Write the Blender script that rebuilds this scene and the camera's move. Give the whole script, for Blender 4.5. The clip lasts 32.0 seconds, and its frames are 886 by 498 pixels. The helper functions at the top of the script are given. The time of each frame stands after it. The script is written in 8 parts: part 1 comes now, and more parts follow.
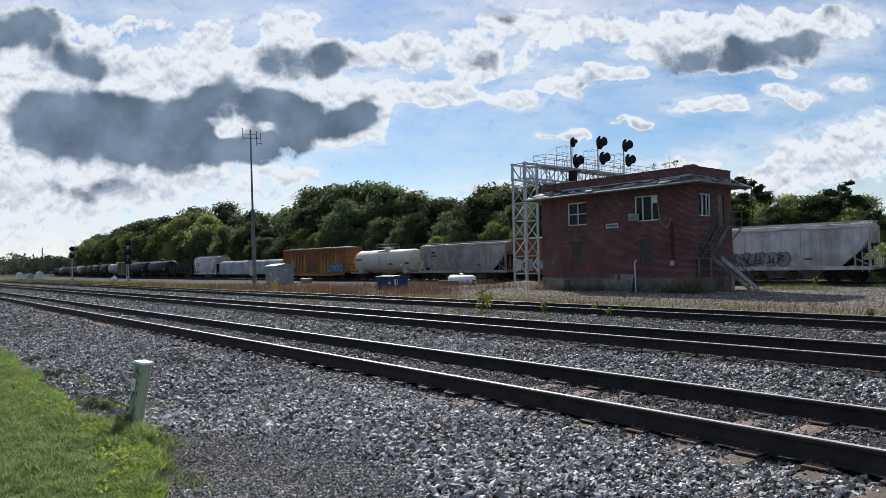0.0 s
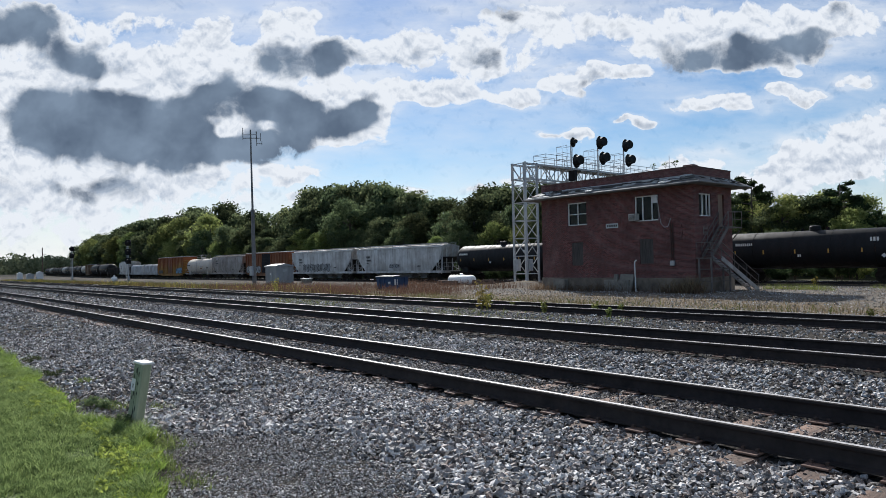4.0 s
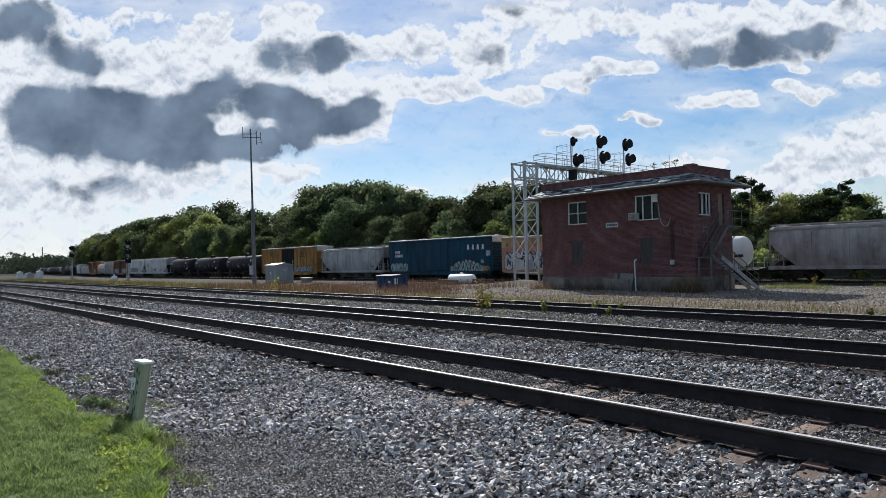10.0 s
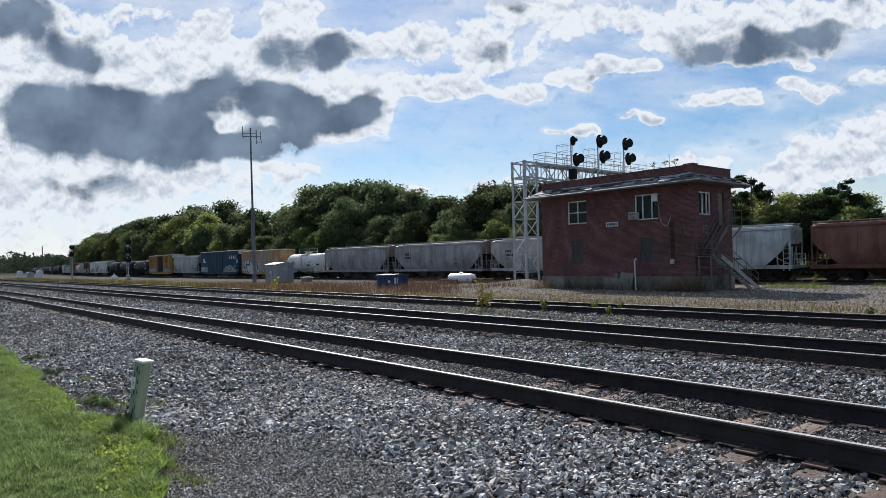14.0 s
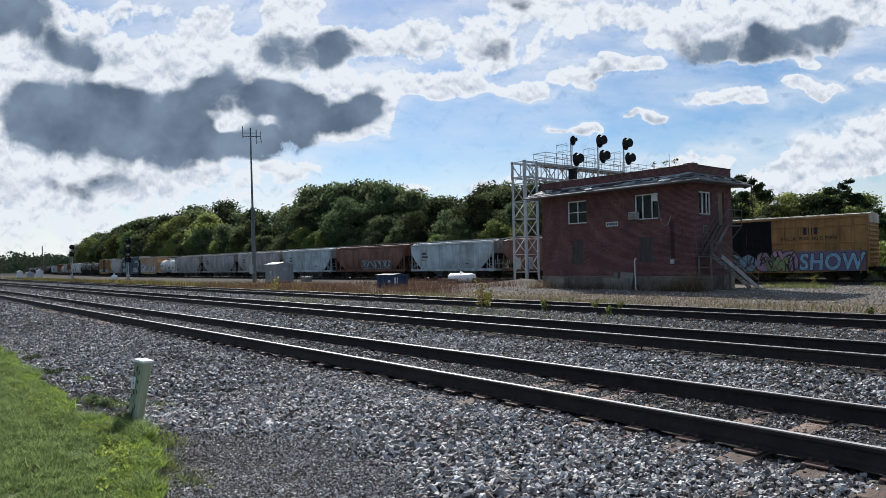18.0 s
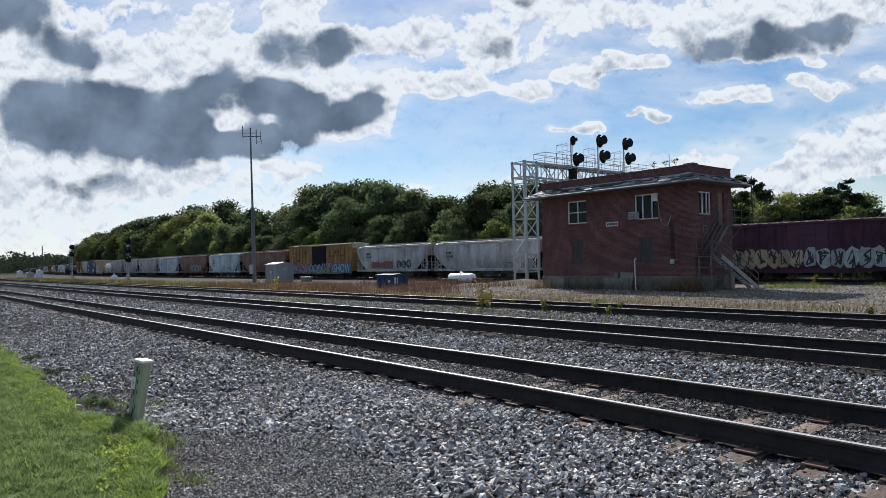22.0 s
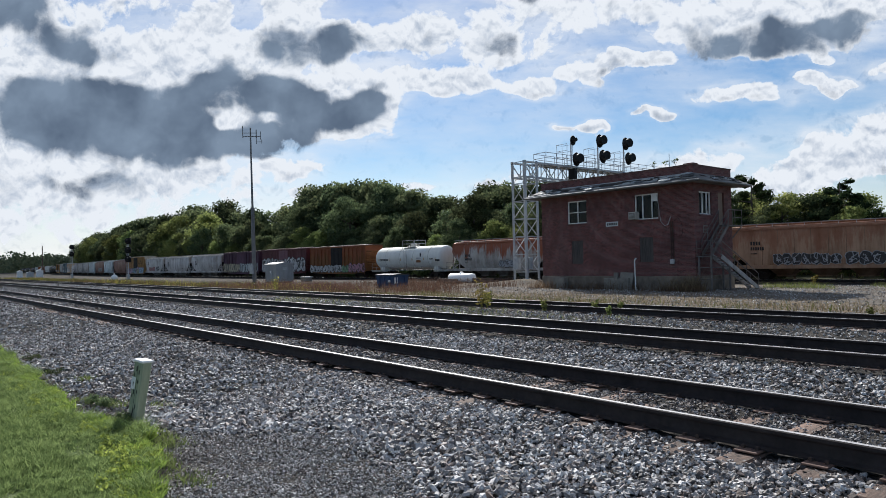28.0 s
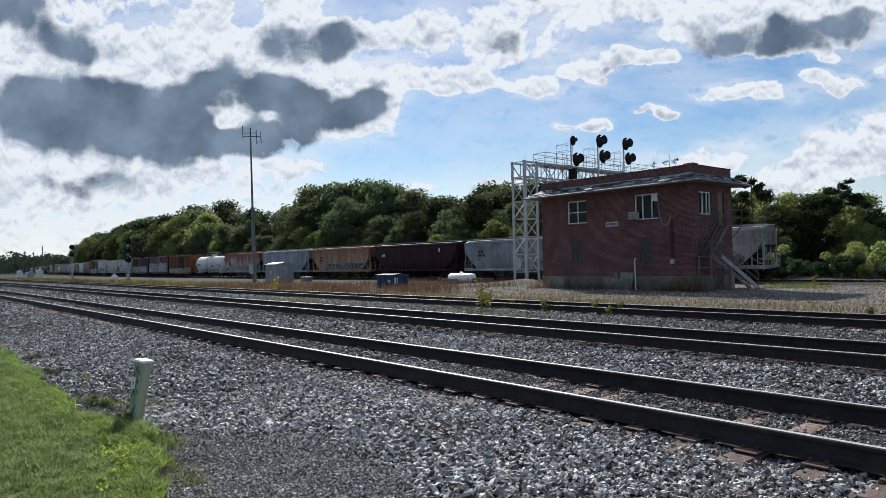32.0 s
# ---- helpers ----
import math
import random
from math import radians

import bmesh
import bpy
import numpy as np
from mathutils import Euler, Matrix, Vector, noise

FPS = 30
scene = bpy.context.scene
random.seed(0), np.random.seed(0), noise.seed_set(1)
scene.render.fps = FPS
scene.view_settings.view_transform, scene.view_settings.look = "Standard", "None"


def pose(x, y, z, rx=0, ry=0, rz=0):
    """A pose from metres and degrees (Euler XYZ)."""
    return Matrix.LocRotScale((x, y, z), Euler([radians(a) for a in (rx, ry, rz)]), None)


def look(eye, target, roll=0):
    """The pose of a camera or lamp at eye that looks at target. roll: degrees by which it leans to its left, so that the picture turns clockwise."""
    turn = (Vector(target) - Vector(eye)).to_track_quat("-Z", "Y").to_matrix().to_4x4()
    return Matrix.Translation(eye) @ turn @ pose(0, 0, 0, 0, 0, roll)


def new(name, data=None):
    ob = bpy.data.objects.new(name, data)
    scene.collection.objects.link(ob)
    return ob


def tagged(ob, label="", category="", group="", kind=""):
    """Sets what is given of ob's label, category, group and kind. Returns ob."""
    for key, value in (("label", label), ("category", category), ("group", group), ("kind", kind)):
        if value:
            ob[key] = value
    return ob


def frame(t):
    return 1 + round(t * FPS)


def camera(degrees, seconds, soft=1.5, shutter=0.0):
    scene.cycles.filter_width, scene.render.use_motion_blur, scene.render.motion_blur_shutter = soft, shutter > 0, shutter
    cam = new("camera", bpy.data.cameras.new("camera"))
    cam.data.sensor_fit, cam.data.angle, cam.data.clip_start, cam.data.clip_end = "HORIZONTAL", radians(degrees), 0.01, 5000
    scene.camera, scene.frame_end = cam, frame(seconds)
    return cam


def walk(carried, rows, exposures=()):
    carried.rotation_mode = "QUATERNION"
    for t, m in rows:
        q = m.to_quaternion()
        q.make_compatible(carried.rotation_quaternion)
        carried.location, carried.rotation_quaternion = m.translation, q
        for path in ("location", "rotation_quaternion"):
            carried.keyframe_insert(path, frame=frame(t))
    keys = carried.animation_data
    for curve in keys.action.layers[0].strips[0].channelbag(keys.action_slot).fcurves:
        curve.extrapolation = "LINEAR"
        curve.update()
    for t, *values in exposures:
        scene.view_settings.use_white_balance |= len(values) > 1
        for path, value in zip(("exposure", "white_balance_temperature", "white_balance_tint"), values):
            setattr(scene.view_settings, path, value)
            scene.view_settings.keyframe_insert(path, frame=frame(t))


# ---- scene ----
# World: x along the tracks (the train leaves towards -x), y away from the camera across the tracks, z = 0 at the top of the nearest rails.
cam = camera(66.8, 32.0, soft=0.8)
EYE = Vector((0.0, 0.0, 1.447))
YAW = radians(40.14)
ROLL = -1.22


def aim(tilt):
    """The camera's pose for a tilt upwards in degrees."""
    p = radians(tilt)
    way = Vector((-math.cos(YAW) * math.cos(p), math.sin(YAW) * math.cos(p), math.sin(p)))
    return look(EYE, EYE + way * 10, ROLL)


walk(cam, [(0, aim(1.237)), (5, aim(1.237)), (7.2, aim(1.225)), (8.8, aim(1.17)), (11, aim(1.165)), (13.2, aim(1.155)),
           (14.4, aim(1.094)), (20, aim(1.092)), (26, aim(1.090)), (32, aim(1.092))],
     [(0, 0.6, 6120, 10), (32, 0.6, 6120, 10)])

# ---- sky, sun ----
SUN_TURN = radians(32)      # from -x towards +y
SUN_UP = radians(34)
sun_way = Vector((-math.cos(SUN_TURN) * math.cos(SUN_UP), math.sin(SUN_TURN) * math.cos(SUN_UP), math.sin(SUN_UP)))
sun = new("sun", bpy.data.lights.new("sun", "SUN"))
sun.data.energy, sun.data.angle, sun.data.color = 4.95, radians(1.0), (1.0, 0.94, 0.85)
sun.matrix_world = look(sun_way * 100, (0, 0, 0))

world = bpy.data.worlds.new("world")
scene.world = world
world.use_nodes = True


class Nodes:
    """A short hand for node trees."""

    def __init__(self, tree):
        self.tree = tree
        tree.nodes.clear()

    def add(self, kind, operation=None, feature=None):
        n = self.tree.nodes.new(kind)
        if operation:
            n.operation = operation
        if feature:
            n.feature = feature
        return n

    def put(self, socket, value):
        if isinstance(value, bpy.types.NodeSocket):
            self.tree.links.new(value, socket)
        elif value is not None:
            socket.default_value = value

    def math(self, op, a, b=None, c=None, clamp=False):
        n = self.add("ShaderNodeMath", op)
        n.use_clamp = clamp
        for s, v in zip(n.inputs, (a, b, c)):
            self.put(s, v)
        return n.outputs[0]

    def mix(self, f, a, b, blend="MIX"):
        n = self.add("ShaderNodeMix")
        n.data_type, n.blend_type = "RGBA", blend
        self.put(n.inputs[0], f)
        self.put(n.inputs[6], (*a, 1) if isinstance(a, tuple) else a)
        self.put(n.inputs[7], (*b, 1) if isinstance(b, tuple) else b)
        return n.outputs[2]

    def noise(self, vec, scale, detail=4.0, rough=0.55, dist=0.0, out=0):
        n = self.add("ShaderNodeTexNoise")
        self.put(n.inputs["Vector"], vec)
        n.inputs["Scale"].default_value, n.inputs["Detail"].default_value = scale, detail
        n.inputs["Roughness"].default_value, n.inputs["Distortion"].default_value = rough, dist
        return n.outputs[out]

    def voronoi(self, vec, scale, feature="F1", out="Distance"):
        n = self.add("ShaderNodeTexVoronoi", feature=feature)
        self.put(n.inputs["Vector"], vec)
        n.inputs["Scale"].default_value = scale
        return n.outputs[out]

    def billow(self, vec, scale, detail=4.0, rough=0.55):
        """Round heaped puffs: bright in their middles, creased between."""
        n = self.add("ShaderNodeTexVoronoi", feature="SMOOTH_F1")
        self.put(n.inputs["Vector"], vec)
        n.inputs["Scale"].default_value, n.inputs["Detail"].default_value, n.inputs["Roughness"].default_value = scale, detail, rough
        n.inputs["Smoothness"].default_value = 0.35
        total = sum(rough ** i for i in range(int(detail) + 1))
        return self.math("SUBTRACT", 1.05, self.math("DIVIDE", n.outputs["Distance"], total))

    def ramp(self, f, lo, hi, a=0.0, b=1.0):
        n = self.add("ShaderNodeMapRange")
        n.clamp = True
        for s, v in zip(n.inputs, (f, lo, hi, a, b)):
            self.put(s, v)
        return n.outputs[0]

    def smooth(self, f, lo, hi):
        n = self.add("ShaderNodeMapRange")
        n.interpolation_type = "SMOOTHSTEP"
        for s, v in zip(n.inputs, (f, lo, hi)):
            self.put(s, v)
        return n.outputs[0]

    def coords_of(self, v, scale):
        m = self.add("ShaderNodeMapping")
        self.put(m.inputs[0], v)
        m.inputs[3].default_value = scale
        return m.outputs[0]

    def coords(self, out="Object", scale=None):
        v = self.add("ShaderNodeTexCoord").outputs[out]
        return self.coords_of(v, scale) if scale else v


w = Nodes(world.node_tree)
sky = w.add("ShaderNodeTexSky")
sky.sky_type, sky.sun_disc, sky.sun_elevation, sky.sun_rotation = "NISHITA", False, SUN_UP, math.atan2(sun_way.x, sun_way.y)
sky.air_density, sky.dust_density, sky.ozone_density = 1.0, 0.2, 2.2
wn = w.noise(w.coords("Generated", (1.0, 1.0, 2.2)), 2.6, 7, 0.6, 0.3)
up = w.add("ShaderNodeSeparateXYZ")
w.put(up.inputs[0], w.coords("Generated"))
# clouds go on outside the picture, above and behind
cover = w.math("MULTIPLY", w.ramp(wn, 0.44, 0.58), w.ramp(up.outputs[2], 0.30, 0.42))
tint = w.add("ShaderNodeHueSaturation")
w.put(tint.inputs["Color"], sky.outputs[0])
tint.inputs["Saturation"].default_value = 1.32
pale_sky = w.add("ShaderNodeHueSaturation")
w.put(pale_sky.inputs["Color"], sky.outputs[0])
pale_sky.inputs["Saturation"].default_value = 0.35
hazy = w.mix(w.ramp(up.outputs[2], 0.015, 0.15, 0.9, 0.0), tint.outputs[0], pale_sky.outputs[0])
lit = w.mix(cover, hazy, (7.6, 7.8, 8.1))
back = w.add("ShaderNodeBackground")
w.put(back.inputs[0], lit)
back.inputs[1].default_value = 0.057
w.put(w.add("ShaderNodeOutputWorld").inputs[0], back.outputs[0])


# ---- materials ----
def material(name):
    m = bpy.data.materials.new(name)
    m.use_nodes = True
    n = Nodes(m.node_tree)
    b = n.add("ShaderNodeBsdfPrincipled")
    n.put(n.add("ShaderNodeOutputMaterial").inputs[0], b.outputs[0])
    return m, n, b


def bump(n, b, height, strength=0.5, distance=0.02):
    k = n.add("ShaderNodeBump")
    k.inputs["Strength"].default_value, k.inputs["Distance"].default_value = strength, distance
    n.put(k.inputs["Height"], height)
    n.put(b.inputs["Normal"], k.outputs[0])


def rand_of(n):
    return n.add("ShaderNodeObjectInfo").outputs["Random"]


def simple(name, a, b2, scale=6.0, rough=0.6, metal=0.0, relief=0.3, dist=0.005, stretch=None):
    """Two shades mixed by noise of two scales, with a fine relief."""
    m, n, b = material(name)
    v = n.coords("Object", stretch)
    big, fine = n.noise(v, scale * 0.2, 3), n.noise(v, scale, 6, 0.65)
    f = n.math("ADD", n.math("MULTIPLY", big, 0.5), n.math("MULTIPLY", fine, 0.5))
    n.put(b.inputs["Base Color"], n.mix(n.ramp(f, 0.36, 0.64), a, b2))
    n.put(b.inputs["Roughness"], n.ramp(fine, 0.3, 0.7, rough - 0.1, min(1, rough + 0.12)))
    b.inputs["Metallic"].default_value = metal
    bump(n, b, fine, relief, dist)
    return m


STEEL = simple("galvanised_steel", (0.30, 0.31, 0.32), (0.48, 0.49, 0.50), 9, 0.5, 0.35)
WHITE_STEEL = simple("silver_paint", (0.36, 0.365, 0.37), (0.54, 0.545, 0.55), 7, 0.5, 0.15)
BLACK = simple("black_paint", (0.008, 0.008, 0.009), (0.02, 0.02, 0.02), 8, 0.6)
UNDER = simple("grimy_running_gear", (0.018, 0.015, 0.013), (0.045, 0.036, 0.03), 7, 0.8)
RUST = simple("rusty_iron", (0.035, 0.024, 0.02), (0.085, 0.05, 0.036), 18, 0.8, 0.0, 0.5)
RAIL_SIDE = simple("rail_rust", (0.018, 0.0155, 0.016), (0.046, 0.039, 0.038), 14, 0.75, 0.0, 0.5)
RAIL_TOP = simple("polished_rail", (0.26, 0.255, 0.26), (0.44, 0.435, 0.44), 10, 0.62, 0.3, 0.08)
for m_ in (RAIL_SIDE, BLACK, UNDER):
    m_.node_tree.nodes["Principled BSDF"].inputs["Specular IOR Level"].default_value = 0.15
CONCRETE = simple("concrete", (0.13, 0.12, 0.105), (0.28, 0.26, 0.225), 3, 0.9, 0, 0.5, 0.01)
OLD_CONCRETE = simple("stained_concrete", (0.075, 0.062, 0.05), (0.27, 0.225, 0.18), 2.2, 0.92, 0, 0.7, 0.02, (1, 1, 0.7))
WHITE = simple("white_paint", (0.70, 0.70, 0.69), (0.80, 0.80, 0.79), 5, 0.5)
TIE_WOOD = simple("tie_wood", (0.03, 0.021, 0.017), (0.23, 0.150, 0.115), 16, 0.92, 0, 1.0, 0.02, (1.6, 0.14, 1.6))
PLYWOOD = simple("weathered_plywood", (0.035, 0.032, 0.032), (0.11, 0.098, 0.09), 6, 0.9, 0, 0.4, 0.004, (6, 1, 0.6))
POST_GREEN = simple("green_marker_post", (0.20, 0.235, 0.15), (0.37, 0.41, 0.28), 9, 0.75, 0, 0.5, 0.006, (1, 1, 0.25))
DUMP_BLUE = simple("blue_steel", (0.016, 0.045, 0.11), (0.035, 0.08, 0.17), 5, 0.55)
PVC = simple("white_pipe", (0.62, 0.62, 0.60), (0.74, 0.74, 0.72), 6, 0.5)
FRAME_WHITE = simple("window_paint", (0.70, 0.70, 0.68), (0.84, 0.84, 0.82), 12, 0.6)
DOOR_TAN = simple("bare_door", (0.20, 0.145, 0.11), (0.31, 0.225, 0.165), 4, 0.8, 0, 0.3, 0.003, (1, 1, 0.2))
SIGN_GREY = simple("sign_face", (0.42, 0.47, 0.47), (0.58, 0.62, 0.62), 8, 0.6)
INK = simple("dark_lettering", (0.012, 0.012, 0.014), (0.025, 0.025, 0.027), 9, 0.6)
PALE_INK = simple("pale_lettering", (0.62, 0.62, 0.60), (0.74, 0.74, 0.72), 9, 0.6)
DARK_ROOM = simple("dim_interior", (0.05, 0.045, 0.04), (0.09, 0.08, 0.07), 2, 0.9)


def glass():
    m, n, b = material("window_glass")
    b.inputs["Base Color"].default_value = (0.006, 0.008, 0.009, 1)
    b.inputs["Roughness"].default_value = 0.06
    b.inputs["Alpha"].default_value = 0.86
    b.inputs["Specular IOR Level"].default_value = 0.25
    return m


GLASS = glass()


def brick():
    m, n, b = material("red_brick")
    p = n.add("ShaderNodeSeparateXYZ")
    n.put(p.inputs[0], n.coords("Object"))
    c = n.add("ShaderNodeCombineXYZ")
    n.put(c.inputs[0], n.math("ADD", p.outputs[0], p.outputs[1]))
    n.put(c.inputs[1], p.outputs[2])
    t = n.add("ShaderNodeTexBrick")
    n.put(t.inputs["Vector"], c.outputs[0])
    t.inputs["Scale"].default_value = 1.0
    t.inputs["Brick Width"].default_value, t.inputs["Row Height"].default_value = 0.22, 0.075
    t.inputs["Mortar Size"].default_value, t.inputs["Mortar Smooth"].default_value = 0.007, 0.2
    t.inputs["Color1"].default_value = (0.070, 0.024, 0.024, 1)
    t.inputs["Color2"].default_value = (0.19, 0.062, 0.056, 1)
    t.inputs["Mortar"].default_value = (0.24, 0.18, 0.165, 1)
    v = n.coords("Object")
    stain = n.noise(v, 0.7, 6, 0.6)
    col = n.mix(n.ramp(stain, 0.40, 0.66, 0.0, 0.65), t.outputs["Color"], (0.062, 0.027, 0.027))
    col = n.mix(n.ramp(n.noise(v, 2.6, 6, 0.7), 0.60, 0.74, 0.0, 0.35), col, (0.36, 0.23, 0.20))
    n.put(b.inputs["Base Color"], col)
    b.inputs["Roughness"].default_value = 0.9
    bump(n, b, n.math("SUBTRACT", n.math("MULTIPLY", n.noise(v, 40, 3), 0.3), t.outputs["Fac"]), 0.6, 0.008)
    return m


BRICK = brick()


def car_paint(name="wagon_paint", dirt=1.0):
    """Weathered wagon paint: the colour is the object's own, streaked and rust-stained."""
    m, n, b = material(name)
    info = n.add("ShaderNodeObjectInfo")
    v = n.add("ShaderNodeVectorMath", operation="ADD")
    n.put(v.inputs[0], n.coords("Object"))
    shift = n.add("ShaderNodeCombineXYZ")
    n.put(shift.inputs[0], n.math("MULTIPLY", info.outputs["Random"], 90.0))
    n.put(v.inputs[1], shift.outputs[0])
    st = n.add("ShaderNodeMapping")
    n.put(st.inputs[0], v.outputs[0])
    st.inputs[3].default_value = (1.0, 1.0, 0.16)
    streak = n.noise(st.outputs[0], 2.2, 6, 0.65)
    cloudy = n.noise(v.outputs[0], 0.45, 4, 0.6)
    fine = n.noise(v.outputs[0], 9.0, 5, 0.6)
    col = n.mix(n.ramp(streak, 0.42, 0.72, 0.0, 0.8 * dirt), info.outputs["Color"], (0.50, 0.46, 0.42), "MULTIPLY")
    col = n.mix(n.ramp(cloudy, 0.40, 0.66, 0.0, 0.7 * dirt), col, (0.46, 0.43, 0.41), "MULTIPLY")
    col = n.mix(n.ramp(fine, 0.55, 0.75, 0.0, 0.10 * dirt), col, (0.16, 0.14, 0.12))
    rust = n.math("MULTIPLY", n.ramp(fine, 0.52, 0.66), n.ramp(cloudy, 0.48, 0.60, 0.0, 0.65))
    # a wagon's alpha says how far rust has eaten it
    high = n.add("ShaderNodeSeparateXYZ")
    n.put(high.inputs[0], n.coords("Object"))
    drip = n.math("ADD", n.math("MULTIPLY", high.outputs[2], 0.22), n.math("MULTIPLY", n.math("SUBTRACT", n.noise(st.outputs[0], 1.6, 7, 0.7), 0.5), 2.0))
    more = n.math("MULTIPLY", n.ramp(drip, 0.56, 0.76), n.math("SUBTRACT", 1.0, info.outputs["Alpha"]))
    col = n.mix(n.math("MAXIMUM", n.math("MULTIPLY", rust, 0.45 * dirt), more), col, (0.23, 0.068, 0.032))
    n.put(b.inputs["Base Color"], col)
    n.put(b.inputs["Roughness"], n.ramp(streak, 0.3, 0.7, 0.5, 0.8))
    b.inputs["Specular IOR Level"].default_value = 0.2
    bump(n, b, fine, 0.15, 0.004)
    return m


PAINT = car_paint()
CLEAN_PAINT = car_paint("clean_wagon_paint", 0.25)


def spray(name):
    m, n, b = material(name)
    info = n.add("ShaderNodeObjectInfo")
    v = n.coords("Object")
    n.put(b.inputs["Base Color"], n.mix(n.ramp(n.noise(v, 3.0, 5, 0.7), 0.40, 0.70, 0.0, 0.55), info.outputs["Color"], (0.09, 0.085, 0.08)))
    b.inputs["Roughness"].default_value = 0.6
    return m


SPRAY = spray("spray_paint")


# ---- mesh building ----
class Shape:
    """Collects vertices and faces of one mesh."""

    def __init__(self):
        self.v, self.f, self.k = [], [], []

    def add(self, verts, faces, k=0):
        o = len(self.v)
        self.v += [tuple(p) for p in verts]
        self.f += [tuple(o + i for i in q) for q in faces]
        self.k += [k] * len(faces)
        return self

    def box(self, x0, x1, y0, y1, z0, z1, e=0.0, k=0):
        """A box with edges worn by e."""
        if e <= 0:
            vs = [(x, y, z) for z in (z0, z1) for x, y in ((x0, y0), (x1, y0), (x1, y1), (x0, y1))]
            return self.add(vs, [(3, 2, 1, 0), (4, 5, 6, 7), (0, 1, 5, 4), (1, 2, 6, 5), (2, 3, 7, 6), (3, 0, 4, 7)], k)
        rings = []
        for z, d in ((z0, e), (z0 + e, 0), (z1 - e, 0), (z1, e)):
            rings.append([(x0 + d + (e if d == 0 else 0), y0 + d, z), (x1 - d - (e if d == 0 else 0), y0 + d, z),
                          (x1 - d, y0 + d + (e if d == 0 else 0), z), (x1 - d, y1 - d - (e if d == 0 else 0), z),
                          (x1 - d - (e if d == 0 else 0), y1 - d, z), (x0 + d + (e if d == 0 else 0), y1 - d, z),
                          (x0 + d, y1 - d - (e if d == 0 else 0), z), (x0 + d, y0 + d + (e if d == 0 else 0), z)])
        return self.loft(rings, k=k)

    def loft(self, rings, closed=True, caps=True, k=0):
        n = len(rings[0])
        vs = [p for r in rings for p in r]
        fs = []
        for i in range(len(rings) - 1):
            for j in range(n if closed else n - 1):
                a, b = i * n + j, i * n + (j + 1) % n
                fs.append((a, b, b + n, a + n))
        if caps:
            fs.append(tuple(reversed(range(n))))
            fs.append(tuple(range(len(vs) - n, len(vs))))
        return self.add(vs, fs, k)

    def rod(self, a, b, r, n=6, r2=None, k=0):
        """A round bar from a to b."""
        a, b = Vector(a), Vector(b)
        q = (b - a).to_track_quat("Z", "Y")
        rings = []
        for p, rr in ((a, r), (b, r if r2 is None else r2)):
            rings.append([p + q @ Vector((rr * math.cos(6.2832 * i / n), rr * math.sin(6.2832 * i / n), 0)) for i in range(n)])
        return self.loft(rings, k=k)

    def bar(self, a, b, w, h=None, k=0):
        """A square bar from a to b."""
        h = w if h is None else h
        a, b = Vector(a), Vector(b)
        q = (b - a).to_track_quat("Z", "Y")
        return self.loft([[p + q @ Vector(c) for c in ((-w / 2, -h / 2, 0), (w / 2, -h / 2, 0), (w / 2, h / 2, 0), (-w / 2, h / 2, 0))]
                          for p in (a, b)], k=k)

    def prism(self, outline, a, b, axis="x", k=0):
        """An outline swept from a to b along an axis."""
        make = {"x": lambda t, p: (t, p[0], p[1]), "y": lambda t, p: (p[0], t, p[1]), "z": lambda t, p: (p[0], p[1], t)}[axis]
        return self.loft([[make(t, p) for p in outline] for t in (a, b)], k=k)

    def lathe(self, profile, centre, axis="x", n=20, k=0):
        """Rings of (place along the axis, radius) about a line through centre."""
        cx, cy, cz = centre
        rings = []
        for t, r in profile:
            ring = []
            for i in range(n):
                c, s = r * math.cos(6.2832 * i / n), r * math.sin(6.2832 * i / n)
                ring.append({"x": (cx + t, cy + c, cz + s), "y": (cx + c, cy + t, cz + s), "z": (cx + c, cy + s, cz + t)}[axis])
            rings.append(ring)
        return self.loft(rings, k=k)

    def mesh(self, name, mats, smooth=35):
        me = bpy.data.meshes.new(name)
        me.from_pydata(self.v, [], self.f)
        for m in (mats if isinstance(mats, (list, tuple)) else [mats]):
            me.materials.append(m)
        if any(self.k):
            me.polygons.foreach_set("material_index", self.k)
        b = bmesh.new()
        b.from_mesh(me)
        bmesh.ops.recalc_face_normals(b, faces=b.faces)
        b.to_mesh(me)
        b.free()
        if smooth:
            me.shade_smooth()
            me.set_sharp_from_angle(angle=radians(smooth))
        else:
            me.shade_flat()
        me.update()
        return me


def part(name, shape, mat, parent=None, label="", m=None, colour=None, smooth=35):
    """One mesh object, under its thing or part. shape: a Shape or a finished mesh."""
    ob = new(name, shape.mesh(name, mat, smooth) if isinstance(shape, Shape) else shape)
    ob.parent = parent
    if m is not None:
        ob.matrix_basis = m
    if colour:
        ob.color = colour
    if label:
        tagged(ob, label)
    return ob


def thing(name, label, category, m=None, group="", kind=""):
    ob = new(name)
    ob.empty_display_size = 0.3
    if m is not None:
        ob.matrix_basis = m
    return tagged(ob, label, category, group, kind)


